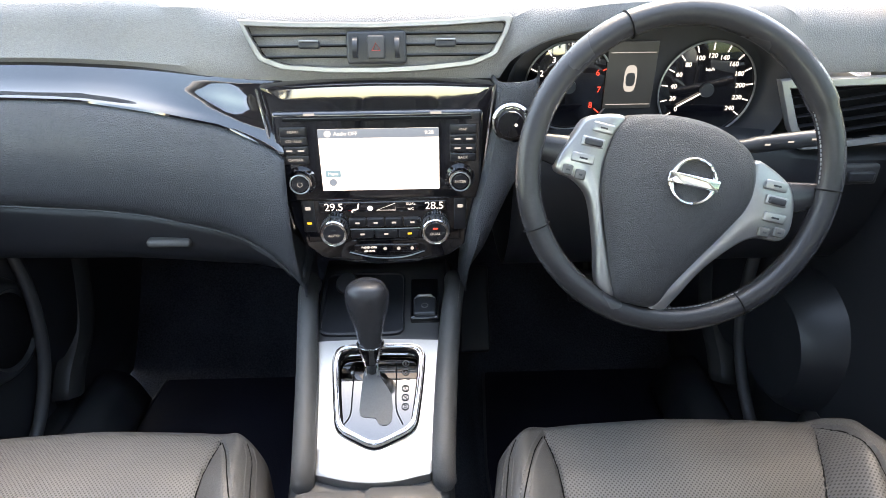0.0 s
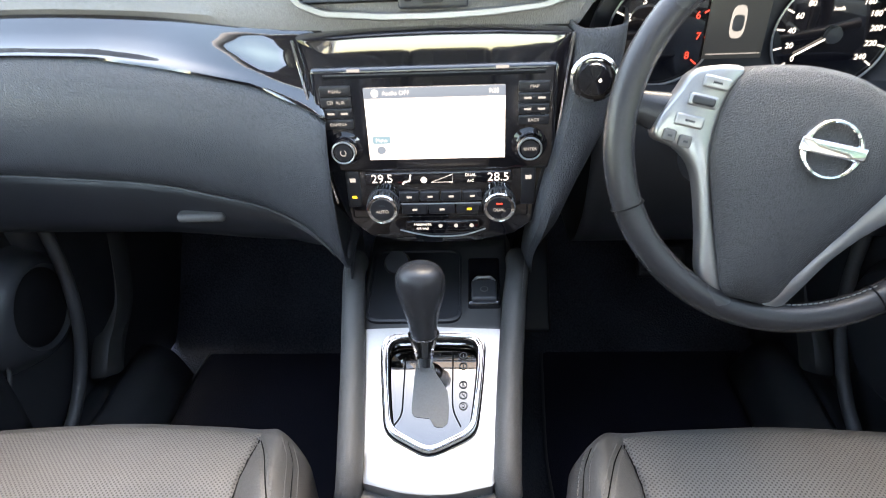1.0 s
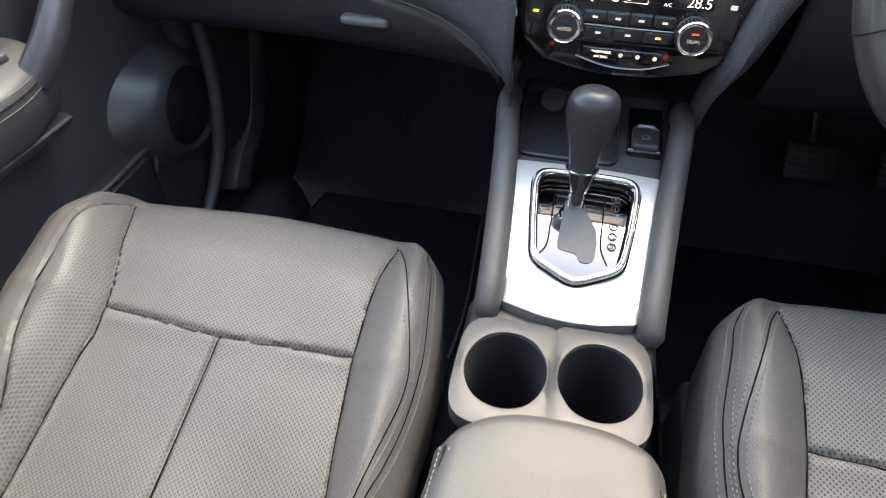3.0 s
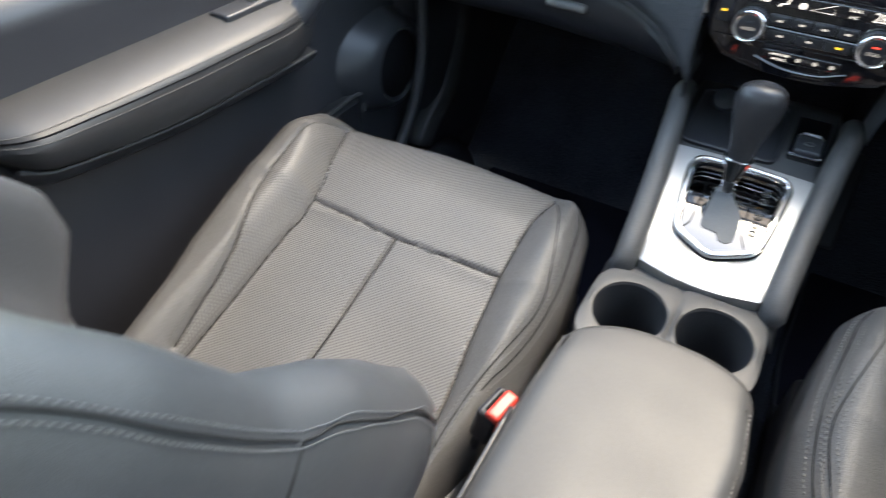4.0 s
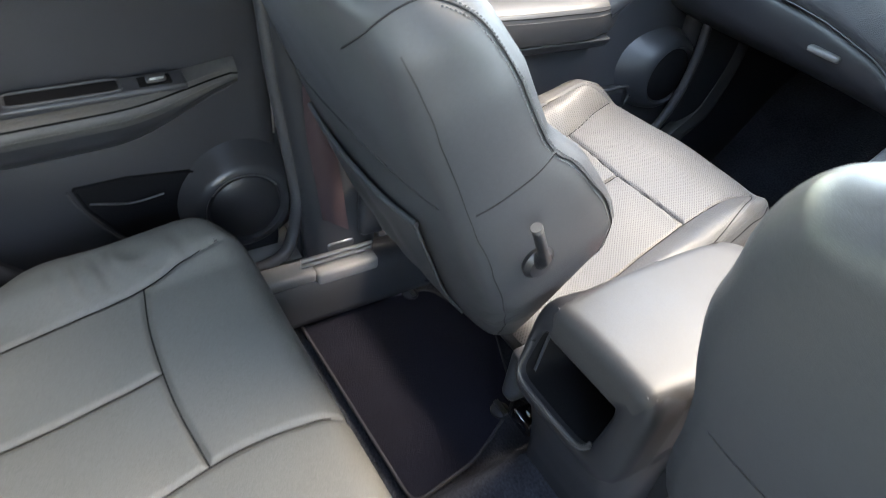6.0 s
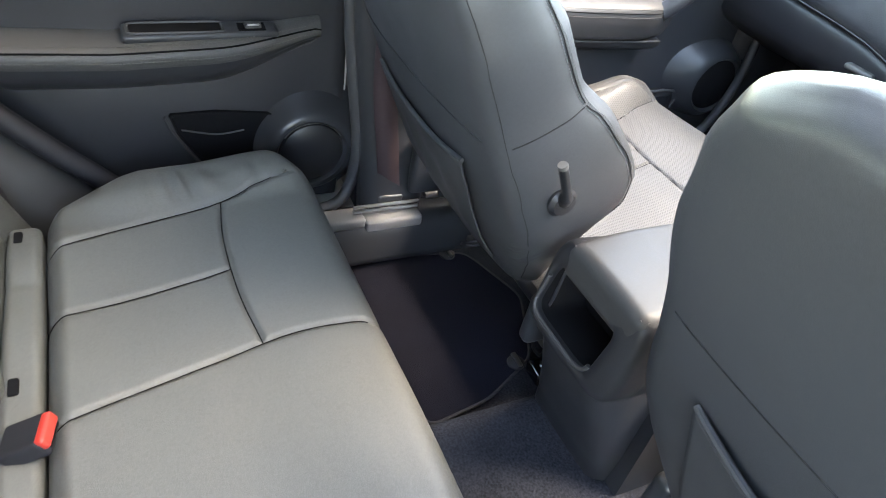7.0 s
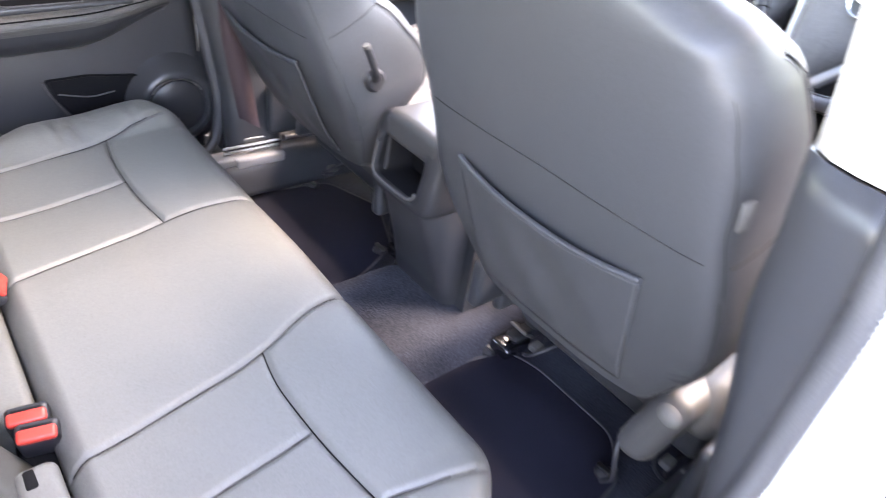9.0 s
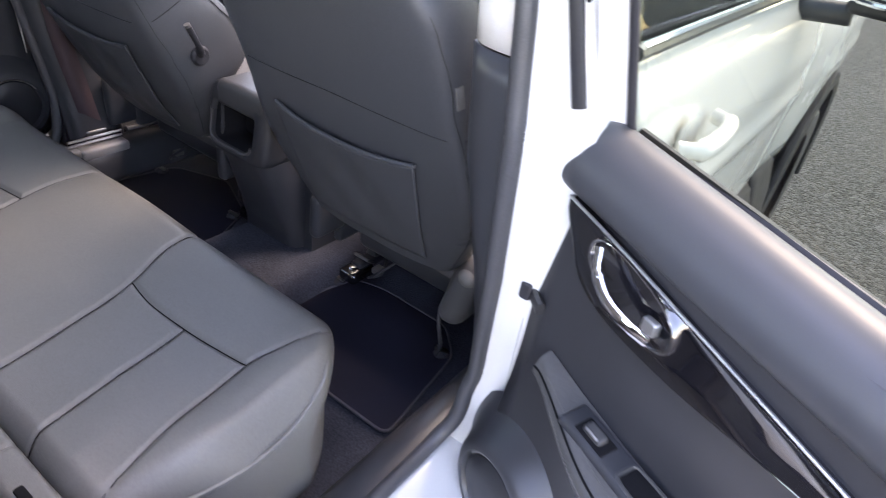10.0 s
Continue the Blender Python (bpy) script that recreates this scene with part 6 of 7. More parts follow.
    tilt = lambda a, n: 0.8075 - 0.030 * (a - 0.14) - 0.15 * (n - 0.02)
    bed = lambda q: np.array([(a, n, z + tilt(a, n)) for a, n, z in q])
    sw = part("switch_panel", g(rbox((0.245, 0.040, 0.014), 0.005, (8, 2, 1), 2, bed, at=(0.255, 0.026, -0.004))), PLASTIC, d, "window switch panel with a pull pocket")
    # pull pocket and switch well: near-black slabs carry the recesses' shade
    part("pull_pocket", g(rbox((0.140, 0.026, 0.004), 0.002, (4, 1, 1), 2, bed, at=(0.296, 0.026, 0.0028))), SEAM, sw)
    rim_ = superellipse(0.296, 0.026, 0.073, 0.0155, 7, 48)
    part("pocket_rim", g(tube([(a, n, tilt(a, n) + 0.004) for a, n in rim_], 0.0022, 6, closed=True)), PLASTIC_GREY, sw, "raised pocket rim")
    part("switch_well", g(rbox((0.046, 0.024, 0.003), 0.0015, (3, 2, 1), 2, bed, at=(0.176, 0.027, 0.0028))), SEAM, sw)
    part("window_switch", g(rbox((0.028, 0.015, 0.010), 0.004, (3, 2, 1), 3, bed, at=(0.174, 0.027, 0.006))), PLASTIC_GREY, sw, "dark oval window switch")
    part("switch_lip", g(rbox((0.020, 0.003, 0.003), 0.0012, (1, 1, 1), 1, bed, at=(0.174, 0.034, 0.0105))), SILVER, sw, "bright switch lip")
    # speaker
    sm = Matrix.Translation((0.064, 0.004, 0.560)) @ pose(0, 0, 0, -90, 0, 0)
    spk = part("speaker_pod", g(moved(lathe([(0.140, -0.014), (0.122, -0.002), (0.108, 0.012), (0.096, 0.028), (0.088, 0.040), (0.079, 0.047), (0.071, 0.047), (0.066, 0.038)], 48), sm)), PLASTIC, d, "round satin black speaker pod")
    part("speaker_ring", g(moved(tube([(0.0665 * math.cos(t), 0.0665 * math.sin(t), 0.043) for t in np.linspace(-2.6, -0.6, 30)], 0.0014, 6), sm)), SILVER, spk, "bright arc of the grille rim")
    part("speaker_grille", g(moved(lathe([(0.0, 0.053), (0.03, 0.052), (0.052, 0.049), (0.062, 0.044), (0.065, 0.037)], 40), sm)), PLASTIC_DARK, spk, "dark fine speaker mesh")
    pk = straight([(0.14, 0.635), (0.24, 0.645), (0.318, 0.642), (0.305, 0.60), (0.262, 0.535), (0.20, 0.49), (0.15, 0.48), (0.13, 0.54)], 64, True)
    # flat near-black sheet on the card gives the shade inside the pocket
    part("map_pocket", g(pillow(pk, ((1.04, -0.004), (1.02, 0.006), (0.99, 0.006), (0.96, 0.0025), (0.5, 0.0025)), Matrix.Translation((0, 0.013, 0)) @ am)), SEAM, d, "map pocket, its inner shade put in as a near-black sheet")
    part("pocket_edge", g(tube(spline([(0.326, 0.019, 0.640), (0.312, 0.020, 0.604), (0.268, 0.020, 0.535), (0.21, 0.020, 0.492)], 24), 0.0024, 6)), PLASTIC_GREY, d, "grey pocket edge")
    part("pocket_edge", g(tube(spline([(0.300, 0.019, 0.612), (0.24, 0.020, 0.600), (0.19, 0.021, 0.606)], 16), 0.0016, 6)), PLASTIC_GREY, d)
    # outer skin, window frame, pane and seal
    ox = lambda z: -0.09 - 0.02 * float(smooth(z, 0.98, 0.7))
    rim_end = 0.80
    part("outer_skin", g(loft([[(a, ox(z), 0.36 + (z - 0.36) * (1 - 0.13 * a)) for a in np.linspace(-0.03, rim_end, 10)] for z in np.linspace(0.36, 0.99 + lift, 14)], closed=False)), WHITE, d, "white painted outer skin", thick=0.004)
    part("edge", g(loft([[(-0.012, n, z) for n in np.linspace(-0.09, -0.004, 5)] for z in np.linspace(0.40, 1.02 + lift, 12)], closed=False)), WHITE, d, thick=0.003)
    lean = lambda z: -0.050 + 0.36 * (z - 1.02 - lift)
    fr = [(0.002, lean(1.0 + lift), 1.0 + lift), (0.006, lean(1.2), 1.2), (0.014, lean(1.40 + lift), 1.40 + lift)]
    part("window_post", g(tube(fr, 0.019, 4, up=(0, 1, 0), flat=1.3)), WHITE, d, "white painted window post")
    part("window_post", g(tube([(0.014, lean(1.40 + lift), 1.40 + lift), (0.40, lean(1.44), 1.44), (0.70, lean(1.36), 1.36), (0.80, lean(1.1), 1.1), (0.80, lean(1.0), 1.0)], 0.018, 6)), WHITE, d)
    part("post_seal", g(tube([(-0.024, lean(z) + 0.012, z) for z in np.linspace(1.04 + lift, 1.40 + lift, 8)], 0.008, 8)), RUBBER, d, "black window seal")
    part("post_seal", g(tube([(0.027, lean(z), z) for z in np.linspace(1.02 + lift, 1.40 + lift, 8)], 0.005, 8)), RUBBER, d)
    part("sill_seal", g(tube([(a, -0.060, 1.030 + lift - 0.085 * a) for a in np.linspace(0.03, 0.80, 12)], 0.006, 6)), RUBBER, d)
    pane = part("pane", g(loft([[(a, lean(z) - 0.006, z) for a in np.linspace(0.016, 0.78, 6)] for z in np.linspace(1.0 + lift, 1.42 + lift, 5)], closed=False)), GREEN, d, "green-tinted side window")
    pane.visible_shadow = False
    return d


ML = Matrix(((0, 1, 0, -0.735), (-1, 0, 0, 0.172), (0, 0, 1, 0), (0, 0, 0, 1)))
MR = Matrix(((0.911, -0.412, 0, 0.75), (-0.412, -0.911, 0, 0.112), (0, 0, 1, -0.066), (0, 0, 0, 1)))
rear_door("rear_door", "closed rear door with leather armrest and round speaker", ML, 0.07)
rear_door("rear_door", "wide open white rear door with dark inner card", MR, 0.07)

# ---- front passenger door ----
fd = thing("front_door", "closed front passenger door with a long leather armrest", "car door", "front doors")
part("door_card", loft([[(-0.735 + 0.02 * float(1 - smooth(z, 0.6, 0.8)) + 0.02 * float(smooth(y, 0.95, 1.2)), y, z) for y in np.linspace(0.26, 1.22, 24)] for z in np.linspace(0.40, 0.99, 16)], closed=False), CARD, fd, "dark moulded door card", thick=0.012)
part("top_roll", loft([spline([(-0.735 + n, y, z + 0.03 * float(smooth(y, 0.4, 1.2))) for n, z in ((-0.055, 1.022), (-0.028, 1.036), (-0.006, 1.022), (0.010, 0.995), (0.004, 0.960), (-0.012, 0.955))], 20) for y in np.linspace(0.26, 1.22, 16)], closed=False), DASH_MID, fd, thick=0.004)
ARM_LOW = lambda y: float(np.interp(y, [0.385, 0.40, 0.415, 0.445, 0.54, 0.637, 0.826, 0.90], [0.862, 0.852, 0.842, 0.829, 0.814, 0.805, 0.802, 0.802]))
loops = []
for y in np.r_[np.linspace(0.386, 0.44, 14), np.linspace(0.46, 0.90, 20)]:
    tip = math.sqrt(1 - (1 - float(np.clip((y - 0.385) / 0.050, 0, 1))) ** 2)
    w = (0.010 + 0.080 * tip) * (1 - 0.30 * float(smooth(y, 0.80, 0.92)))
    zt, zb = 0.885 - 0.010 * (1 - tip), ARM_LOW(y)
    zb = min(zb, zt - 0.020)
    loops.append([(-0.735 + n, y, z) for n, z in spline([(0.0, zt + 0.010), (w * 0.5, zt + 0.007), (w * 0.86, zt - 0.001), (w + 0.003, zt - 0.012), (w + 0.005, zt - 0.45 * (zt - zb)), (w - 0.004, zt - 0.8 * (zt - zb)), (w - 0.018, zb), (0.0, zb - 0.002)], 30)])
arm = part("armrest", loft(loops, closed=False, cap0=True, cap1=True), LID, fd, "stitched grey leather armrest")
part("seam", tube(spline([np.array(lp[12]) + np.array((0.0004, 0, 0.0004)) for lp in loops], 70), 0.0010, 5), SEAM, arm)
for k in (11, 13):
    part("stitching", stitches(spline([np.array(lp[k]) + np.array((0.0006, 0, 0.0006)) for lp in loops[1:]], 80), 0.006, normal=(1, 0, 1)), THREAD, arm, kind="stuff", fix=False)
part("grab_handle", tube(spline([(-0.665, 0.86, 0.862), (-0.655, 0.90, 0.90), (-0.660, 0.95, 0.945), (-0.69, 1.0, 0.985)], 24), [0.016] * 24, 12, flat=1.3), PLASTIC, fd, "black curved grab handle")
sw = part("switch_panel", rbox((0.036, 0.12, 0.012), 0.004, (2, 4, 1), 2, at=(-0.698, 0.80, 0.893)), PLASTIC, fd)
part("window_switch", rbox((0.018, 0.034, 0.008), 0.003, (1, 2, 1), 2, at=(-0.696, 0.815, 0.901)), SILVER, sw, "bright window switch")
part("armrest_edge", tube(spline([(-0.664, y, ARM_LOW(y) - 0.004) for y in (0.405, 0.42, 0.445, 0.54, 0.637, 0.75, 0.826, 0.89)], 40), 0.0028, 8), PLASTIC_GREY, fd, "light edge under the armrest")
part("armrest_base", loft([spline([(-0.735, y, ARM_LOW(y)), (-0.676, y, ARM_LOW(y) - 0.006), (-0.672, y, ARM_LOW(y) - 0.016), (-0.694, y, ARM_LOW(y) - 0.034), (-0.735, y, ARM_LOW(y) - 0.046)], 14) for y in np.linspace(0.40, 0.90, 22)], closed=False, cap0=True, cap1=True), CARD, fd, "dark moulding under the armrest", sharp=60)


def pod(profile):
    """A pod on the front door, drawn out towards the rear of the car."""
    v, f = lathe(profile, 56, Matrix.Translation((-0.722, 1.135, 0.682)) @ pose(0, 0, 0, 0, 90, 0))
    v = np.array(v)
    k = smooth(1.135 - v[:, 1], 0.0, 0.05) * (1 - smooth(v[:, 0], -0.700, -0.655))
    v[:, 1] -= k * 0.45 * np.maximum(0, 1.135 - v[:, 1] - 0.03)
    return v, f


spk = part("speaker_pod", pod([(0.120, -0.010), (0.110, 0.006), (0.099, 0.026), (0.089, 0.050), (0.079, 0.061), (0.072, 0.063), (0.066, 0.056)]), PLASTIC, fd, "round satin speaker pod drawn out to the rear")
part("speaker_grille", moved(lathe([(0.0, 0.069), (0.04, 0.066), (0.058, 0.061), (0.067, 0.055)], 40), Matrix.Translation((-0.722, 1.135, 0.682)) @ pose(0, 0, 0, 0, 90, 0)), SEAM, spk, "black speaker mesh")
mp = part("map_pocket", loft([spline([(-0.735, y, 0.655), (-0.69, y, 0.660), (-0.676, y, 0.640), (-0.680, y, 0.50), (-0.70, y, 0.44)], 14) for y in np.linspace(0.80, 1.02, 14)], closed=False), PLASTIC_DARK, fd, "black map pocket", thick=0.004)
part("pocket_lip", tube(spline([(-0.684, 0.88, 0.660), (-0.682, 0.95, 0.662), (-0.682, 1.00, 0.664), (-0.684, 1.035, 0.655), (-0.682, 1.03, 0.62), (-0.682, 0.96, 0.56), (-0.684, 0.88, 0.53)], 60), 0.0036, 8), PLASTIC_GREY, mp, "pale curved pocket lip")
fp = part("pane", loft([[(-0.79 + 0.20 * (z - 1.02), y, z) for y in np.linspace(0.30, 1.25 - 1.3 * (z - 1.02), 8)] for z in np.linspace(1.0, 1.44, 5)], closed=False), WINDOW, fd, "clear side window")
fp.visible_shadow = False
part("outer_skin", loft([[(-0.845, y, z) for y in np.linspace(0.2, 1.25, 8)] for z in np.linspace(0.36, 1.0, 8)], closed=False), WHITE, fd, thick=0.004)

# ---- pillars, sills and seals ----
def pillar(name, label, s, off):
    p = thing(name, label, "pillar", kind="structure")
    X = lambda z: float(np.interp(z, [0.42, 0.60, 0.80, 1.0, 1.14, 1.5], [0.645, 0.680, 0.690, 0.688, 0.668, 0.585])) * s
    Y = lambda z: float(np.interp(z, [0.42, 0.60, 0.80, 1.0, 1.14, 1.5], [0.140, 0.138, 0.110, 0.090, 0.095, 0.11])) + off
    k = lambda z: float(np.interp(z, [0.55, 0.70, 0.95], [0.15, 0.35, 1.0])) if s > 0 else 0.4
    low = lambda z: [(X(z), Y(z) + 0.004, z), (X(z) - s * 0.045 * k(z), Y(z) + 0.008, z), (X(z) - s * 0.072 * k(z), Y(z) + 0.022, z), (X(z) - s * 0.078 * k(z), Y(z) + 0.05, z), (X(z) - s * 0.070 * k(z), Y(z) + 0.12, z), (X(z) + s * 0.01, Y(z) + 0.15, z)]
    part("lower_trim", loft([spline(low(z), 14) for z in np.linspace(0.42, 1.080, 20)], closed=False), PLASTIC, p, "dark lower pillar trim", thick=0.005)
    part("upper_trim", loft([spline([(x + s * 0.003, y + 0.002, z) for x, y, z in low(z)], 14) for z in np.linspace(1.082, 1.5, 12)], closed=False), CLOTH, p, "pale upper pillar trim", thick=0.005)
    O = lambda z: float(np.interp(z, [0.36, 0.6, 0.9, 1.05, 1.5], [0.80, 0.815, 0.80, 0.77, 0.64])) * s
    part("jamb", loft([spline([(X(z), Y(z) - 0.002, z), ((X(z) + O(z)) / 2, Y(z) + 0.006, z), (O(z) - s * 0.01, Y(z) + 0.012, z), (O(z), Y(z) + 0.03, z), (O(z), Y(z) + 0.12, z)], 14) for z in np.linspace(0.36, 1.5, 26)], closed=False), WHITE if s > 0 else RUBBER, p, "white painted door jamb" if s > 0 else "black sealed door jamb", thick=0.004)
    pts = [(X(z), Y(z) - 0.002, z) for z in np.linspace(1.5, 0.56, 24)] + [(s * 0.668, 0.128 + off, 0.50), (s * 0.655, 0.105 + off, 0.462), (s * 0.650, 0.06 + off, 0.446), (s * 0.650, -0.03 + off, 0.444), (s * 0.650, -0.20 + off, 0.446), (s * 0.65, -0.34 + off, 0.50)]
    part("door_seal", tube(spline(pts, 120), 0.0125, 10), SEAL_GREY, p, "grey-black rubber door seal")
    ribs = spline(pts[8:26], 110)
    part("seal_ribs", join(*[moved(rbox((0.0252, 0.004, 0.0022), 0.001, (1, 1, 1), 1), Matrix.Translation(q)) for q in ribs[4:]]), SEAL_GREY, p, kind="stuff", fix=False)
    return p


pillar("wall_pillar_right", "dark and pale trimmed door pillar with a white painted jamb", 1, 0.0)
pillar("wall_pillar_left", "dark trimmed door pillar behind the passenger seat", -1, 0.06)
for s, nm in ((1, "right"), (-1, "left")):
    sill = thing(f"wall_sill_{nm}", "black scuff-plated door sill over white bodywork", "sill", kind="structure")
    part("sill_trim", loft([spline([(s * 0.555, y, 0.36), (s * 0.568, y, 0.40), (s * 0.585, y, 0.432), (s * 0.615, y, 0.446), (s * 0.648, y, 0.444)], 14) for y in np.linspace(-0.42, 1.3, 20)], closed=False), PLASTIC, sill, thick=0.004)
    part("sill_skin", loft([spline([(s * 0.648, y, 0.438), (s * 0.70, y, 0.430), (s * 0.76, y, 0.425), (s * 0.80, y, 0.41), (s * 0.815, y, 0.36), (s * 0.80, y, 0.27)], 16) for y in np.linspace(-0.5, 0.25, 8)], closed=False), WHITE, sill, "white painted sill", thick=0.004)
    part("sill_cover", loft([spline([(s * 0.648, y, 0.441), (s * 0.68, y, 0.448), (s * 0.715, y, 0.446), (s * 0.76, y, 0.43)], 8) for y in np.linspace(0.252, 1.3, 8)], closed=False), PLASTIC_DARK, sill, thick=0.004)
    part("cladding", loft([spline([(s * 0.80, y, 0.34), (s * 0.83, y, 0.33), (s * 0.83, y, 0.22), (s * 0.70, y, 0.19)], 10) for y in np.linspace(-0.5, 1.3, 8)], closed=False), PLASTIC, sill, thick=0.004)
    # rear quarter, inside and out
    q = thing(f"wall_quarter_{nm}", "dark rear quarter trim beside the bench", "trim", kind="structure")
    part("quarter_trim", loft([spline([(s * 0.668, -0.268 - 0.893 * max(z - 0.53, -0.03), z), (s * 0.632, -0.345 - 0.72 * max(z - 0.53, -0.03), z), (s * 0.60, -0.7, z), (s * 0.62, -1.55, z)], 16) for z in np.linspace(0.36, 1.10, 14)], closed=False), PLASTIC_GREY, q, thick=0.005)
    part("quarter_seal", tube(spline([(s * 0.658, -0.215, 0.49), (s * 0.660, -0.252, 0.542), (s * 0.660, -0.330, 0.622), (s * 0.660, -0.400, 0.700), (s * 0.660, -0.460, 0.776), (s * 0.66, -0.58, 0.92), (s * 0.645, -0.66, 1.15), (s * 0.61, -0.68, 1.42)], 60), 0.019, 10), RUBBER, q)
    part("pillar_trim", loft([[(s * (0.66 - 0.12 * (z - 1.1) / 0.4), y, z) for y in np.linspace(-0.72, -0.95, 5)] for z in np.linspace(1.1, 1.5, 6)], closed=False), CLOTH, q, thick=0.01)
    part("quarter_skin", loft([[(s * float(np.interp(z, [0.3, 0.8, 1.05, 1.5], [0.84, 0.85, 0.80, 0.66])), y, z) for y in np.linspace(-0.78, -1.65, 6)] for z in np.linspace(0.3, 1.5, 10)], closed=False), WHITE, q, thick=0.004)
    # front of the cabin: kick panel and windscreen pillar
    k = thing(f"wall_kick_{nm}", "dark footwell side trim", "trim", kind="structure")
    part("kick_panel", loft([spline([(s * 0.72, 1.17, z), (s * 0.665, 1.22, z), (s * 0.645, 1.32, z), (s * 0.63, 1.70, z)], 14) for z in np.linspace(0.36, 1.08, 10)], closed=False), PLASTIC_DARK, k, thick=0.005)
    part("front_seal", tube(spline([(s * 0.655, 0.36, 0.446), (s * 0.655, 0.9, 0.446), (s * 0.652, 1.06, 0.48), (s * 0.648, 1.15, 0.57), (s * 0.645, 1.185, 0.68), (s * 0.655, 1.20, 0.80), (s * 0.69, 1.215, 1.0)], 70), 0.011, 10), SEAL_GREY, k, "grey rubber door seal")
    rib = spline([(1.19, 0.475), (1.225, 0.515), (1.272, 0.545), (1.305, 0.58), (1.332, 0.65), (1.346, 0.72), (1.352, 0.90)], 26)
    part("kick_moulding", loft([[(s * x, y + dy, z - 0.5 * dy) for x, dy in ((0.665, -0.030), (0.640, -0.020), (0.630, 0.0), (0.634, 0.022), (0.650, 0.034))] for y, z in rib], closed=False), PLASTIC_GREY, k, "grey moulded lower pillar cover", thick=0.004)
    part("windscreen_pillar", tube(spline([(s * 0.76, 1.45, 1.06), (s * 0.70, 1.05, 1.27), (s * 0.60, 0.66, 1.47)], 20), 0.035, 10), CLOTH, k, "pale windscreen pillar trim")

gs = thing("wall_gap_seal", "black rubber strip on the white door jamb", "seal", kind="structure")
part("strip", tube([(0.750, 0.094, 1.055), (0.737, 0.092, 1.10), (0.722, 0.092, 1.15), (0.706, 0.092, 1.20), (0.665, 0.095, 1.34), (0.64, 0.10, 1.42)], 0.0085, 8, flat=0.5, up=(0, 1, 0)), RUBBER, gs)
# check strap between jamb and open door
strap = thing("check_strap", "black steel door check strap", "door check")
part("strap", tube([(0.735, 0.128, 0.80), (0.752, 0.112, 0.797), (0.766, 0.10, 0.795)], [0.007, 0.006, 0.006], 8, flat=1.8), STEEL, strap)
part("strap_block", rbox((0.016, 0.016, 0.026), 0.004, (1, 1, 1), 2, at=(0.735, 0.118, 0.80)), RUBBER, strap)

# ---- front driver's door from outside, wing and wheel ----
ofd = thing("front_door", "closed white driver's door seen from outside", "car door", "front doors")
OX = lambda z, y: float(np.interp(z, [0.30, 0.45, 0.62, 0.80, 0.95, 1.05, 1.085], [0.770, 0.782, 0.794, 0.806, 0.812, 0.792, 0.770])) + 0.01 * float(smooth(y, 0.2, 1.0)) + 0.010 * math.exp(-((z - 0.86) / 0.02) ** 2)
part("outer_skin", loft([[(OX(z, y), y, z) for y in np.linspace(0.15, 1.24, 28)] for z in np.linspace(0.56, 1.105, 34)], closed=False), WHITE, ofd, "white painted door skin with a crease", thick=0.004)
part("waist_strip", tube([(0.772 + 0.008 * float(smooth(y, 0.2, 1.0)), y, 1.108) for y in np.linspace(0.15, 1.15, 10)], 0.009, 8), PLASTIC, ofd, "black waist strip")
part("waist_line", tube([(0.778 + 0.008 * float(smooth(y, 0.2, 1.0)), y, 1.118) for y in np.linspace(0.15, 1.15, 10)], 0.004, 6), CHROME, ofd)
op = part("pane", loft([[(0.765 - 0.30 * (z - 1.085) + 0.01 * float(smooth(y, 0.2, 1.0)), y, z) for y in np.linspace(0.17, 1.20 - 1.4 * (z - 1.085), 8)] for z in np.linspace(1.105, 1.43, 6)], closed=False), GREEN, ofd, "green-tinted side window")
op.visible_shadow = False
hd = part("handle", tube(spline([(0.818, 0.265, 0.985), (0.842, 0.285, 0.987), (0.848, 0.34, 0.989), (0.842, 0.40, 0.991), (0.818, 0.42, 0.991)], 30), [0.009] * 5 + [0.012] * 20 + [0.009] * 5, 12, flat=1.3), WHITE, ofd, "white pull handle")
part("handle_cup", lathe([(0.0, -0.004), (0.022, -0.002), (0.030, 0.004), (0.033, 0.008)], 32, pose(0.809, 0.315, 0.987, 0, 90, 0)), WHITE, hd)
part("inner_card", loft([[(0.715 - 0.02 * float(1 - smooth(z, 0.6, 0.8)), y, z) for y in np.linspace(0.26, 1.2, 14)] for z in np.linspace(0.42, 1.06, 12)], closed=False), PLASTIC_DARK, ofd, thick=0.01)
sm = Matrix.Translation((0.705, 1.075, 0.665)) @ pose(0, 0, 0, 0, -90, 0)
part("speaker_pod", moved(lathe([(0.135, -0.010), (0.125, 0.012), (0.108, 0.045), (0.092, 0.060), (0.0, 0.056)], 48), sm), PLASTIC_DARK, ofd)
part("map_pocket", loft([spline([(0.715, y, 0.60), (0.68, y, 0.605), (0.668, y, 0.58), (0.672, y, 0.48), (0.69, y, 0.44)], 14) for y in np.linspace(0.42, 0.98, 14)], closed=False), PLASTIC, ofd, "black map pocket with a pale lip", thick=0.004)
part("cladding", loft([[(x + 0.01 * float(smooth(y, 0.2, 1.0)), y, z) for x, z in ((0.790, 0.600), (0.806, 0.585), (0.822, 0.53), (0.834, 0.45), (0.838, 0.36), (0.825, 0.26))] for y in np.linspace(0.235, 1.24, 8)], closed=False), CLADDING, ofd, "black lower cladding", thick=0.01)
mir = thing("door_mirror", "white door mirror with a chrome lower line", "mirror")
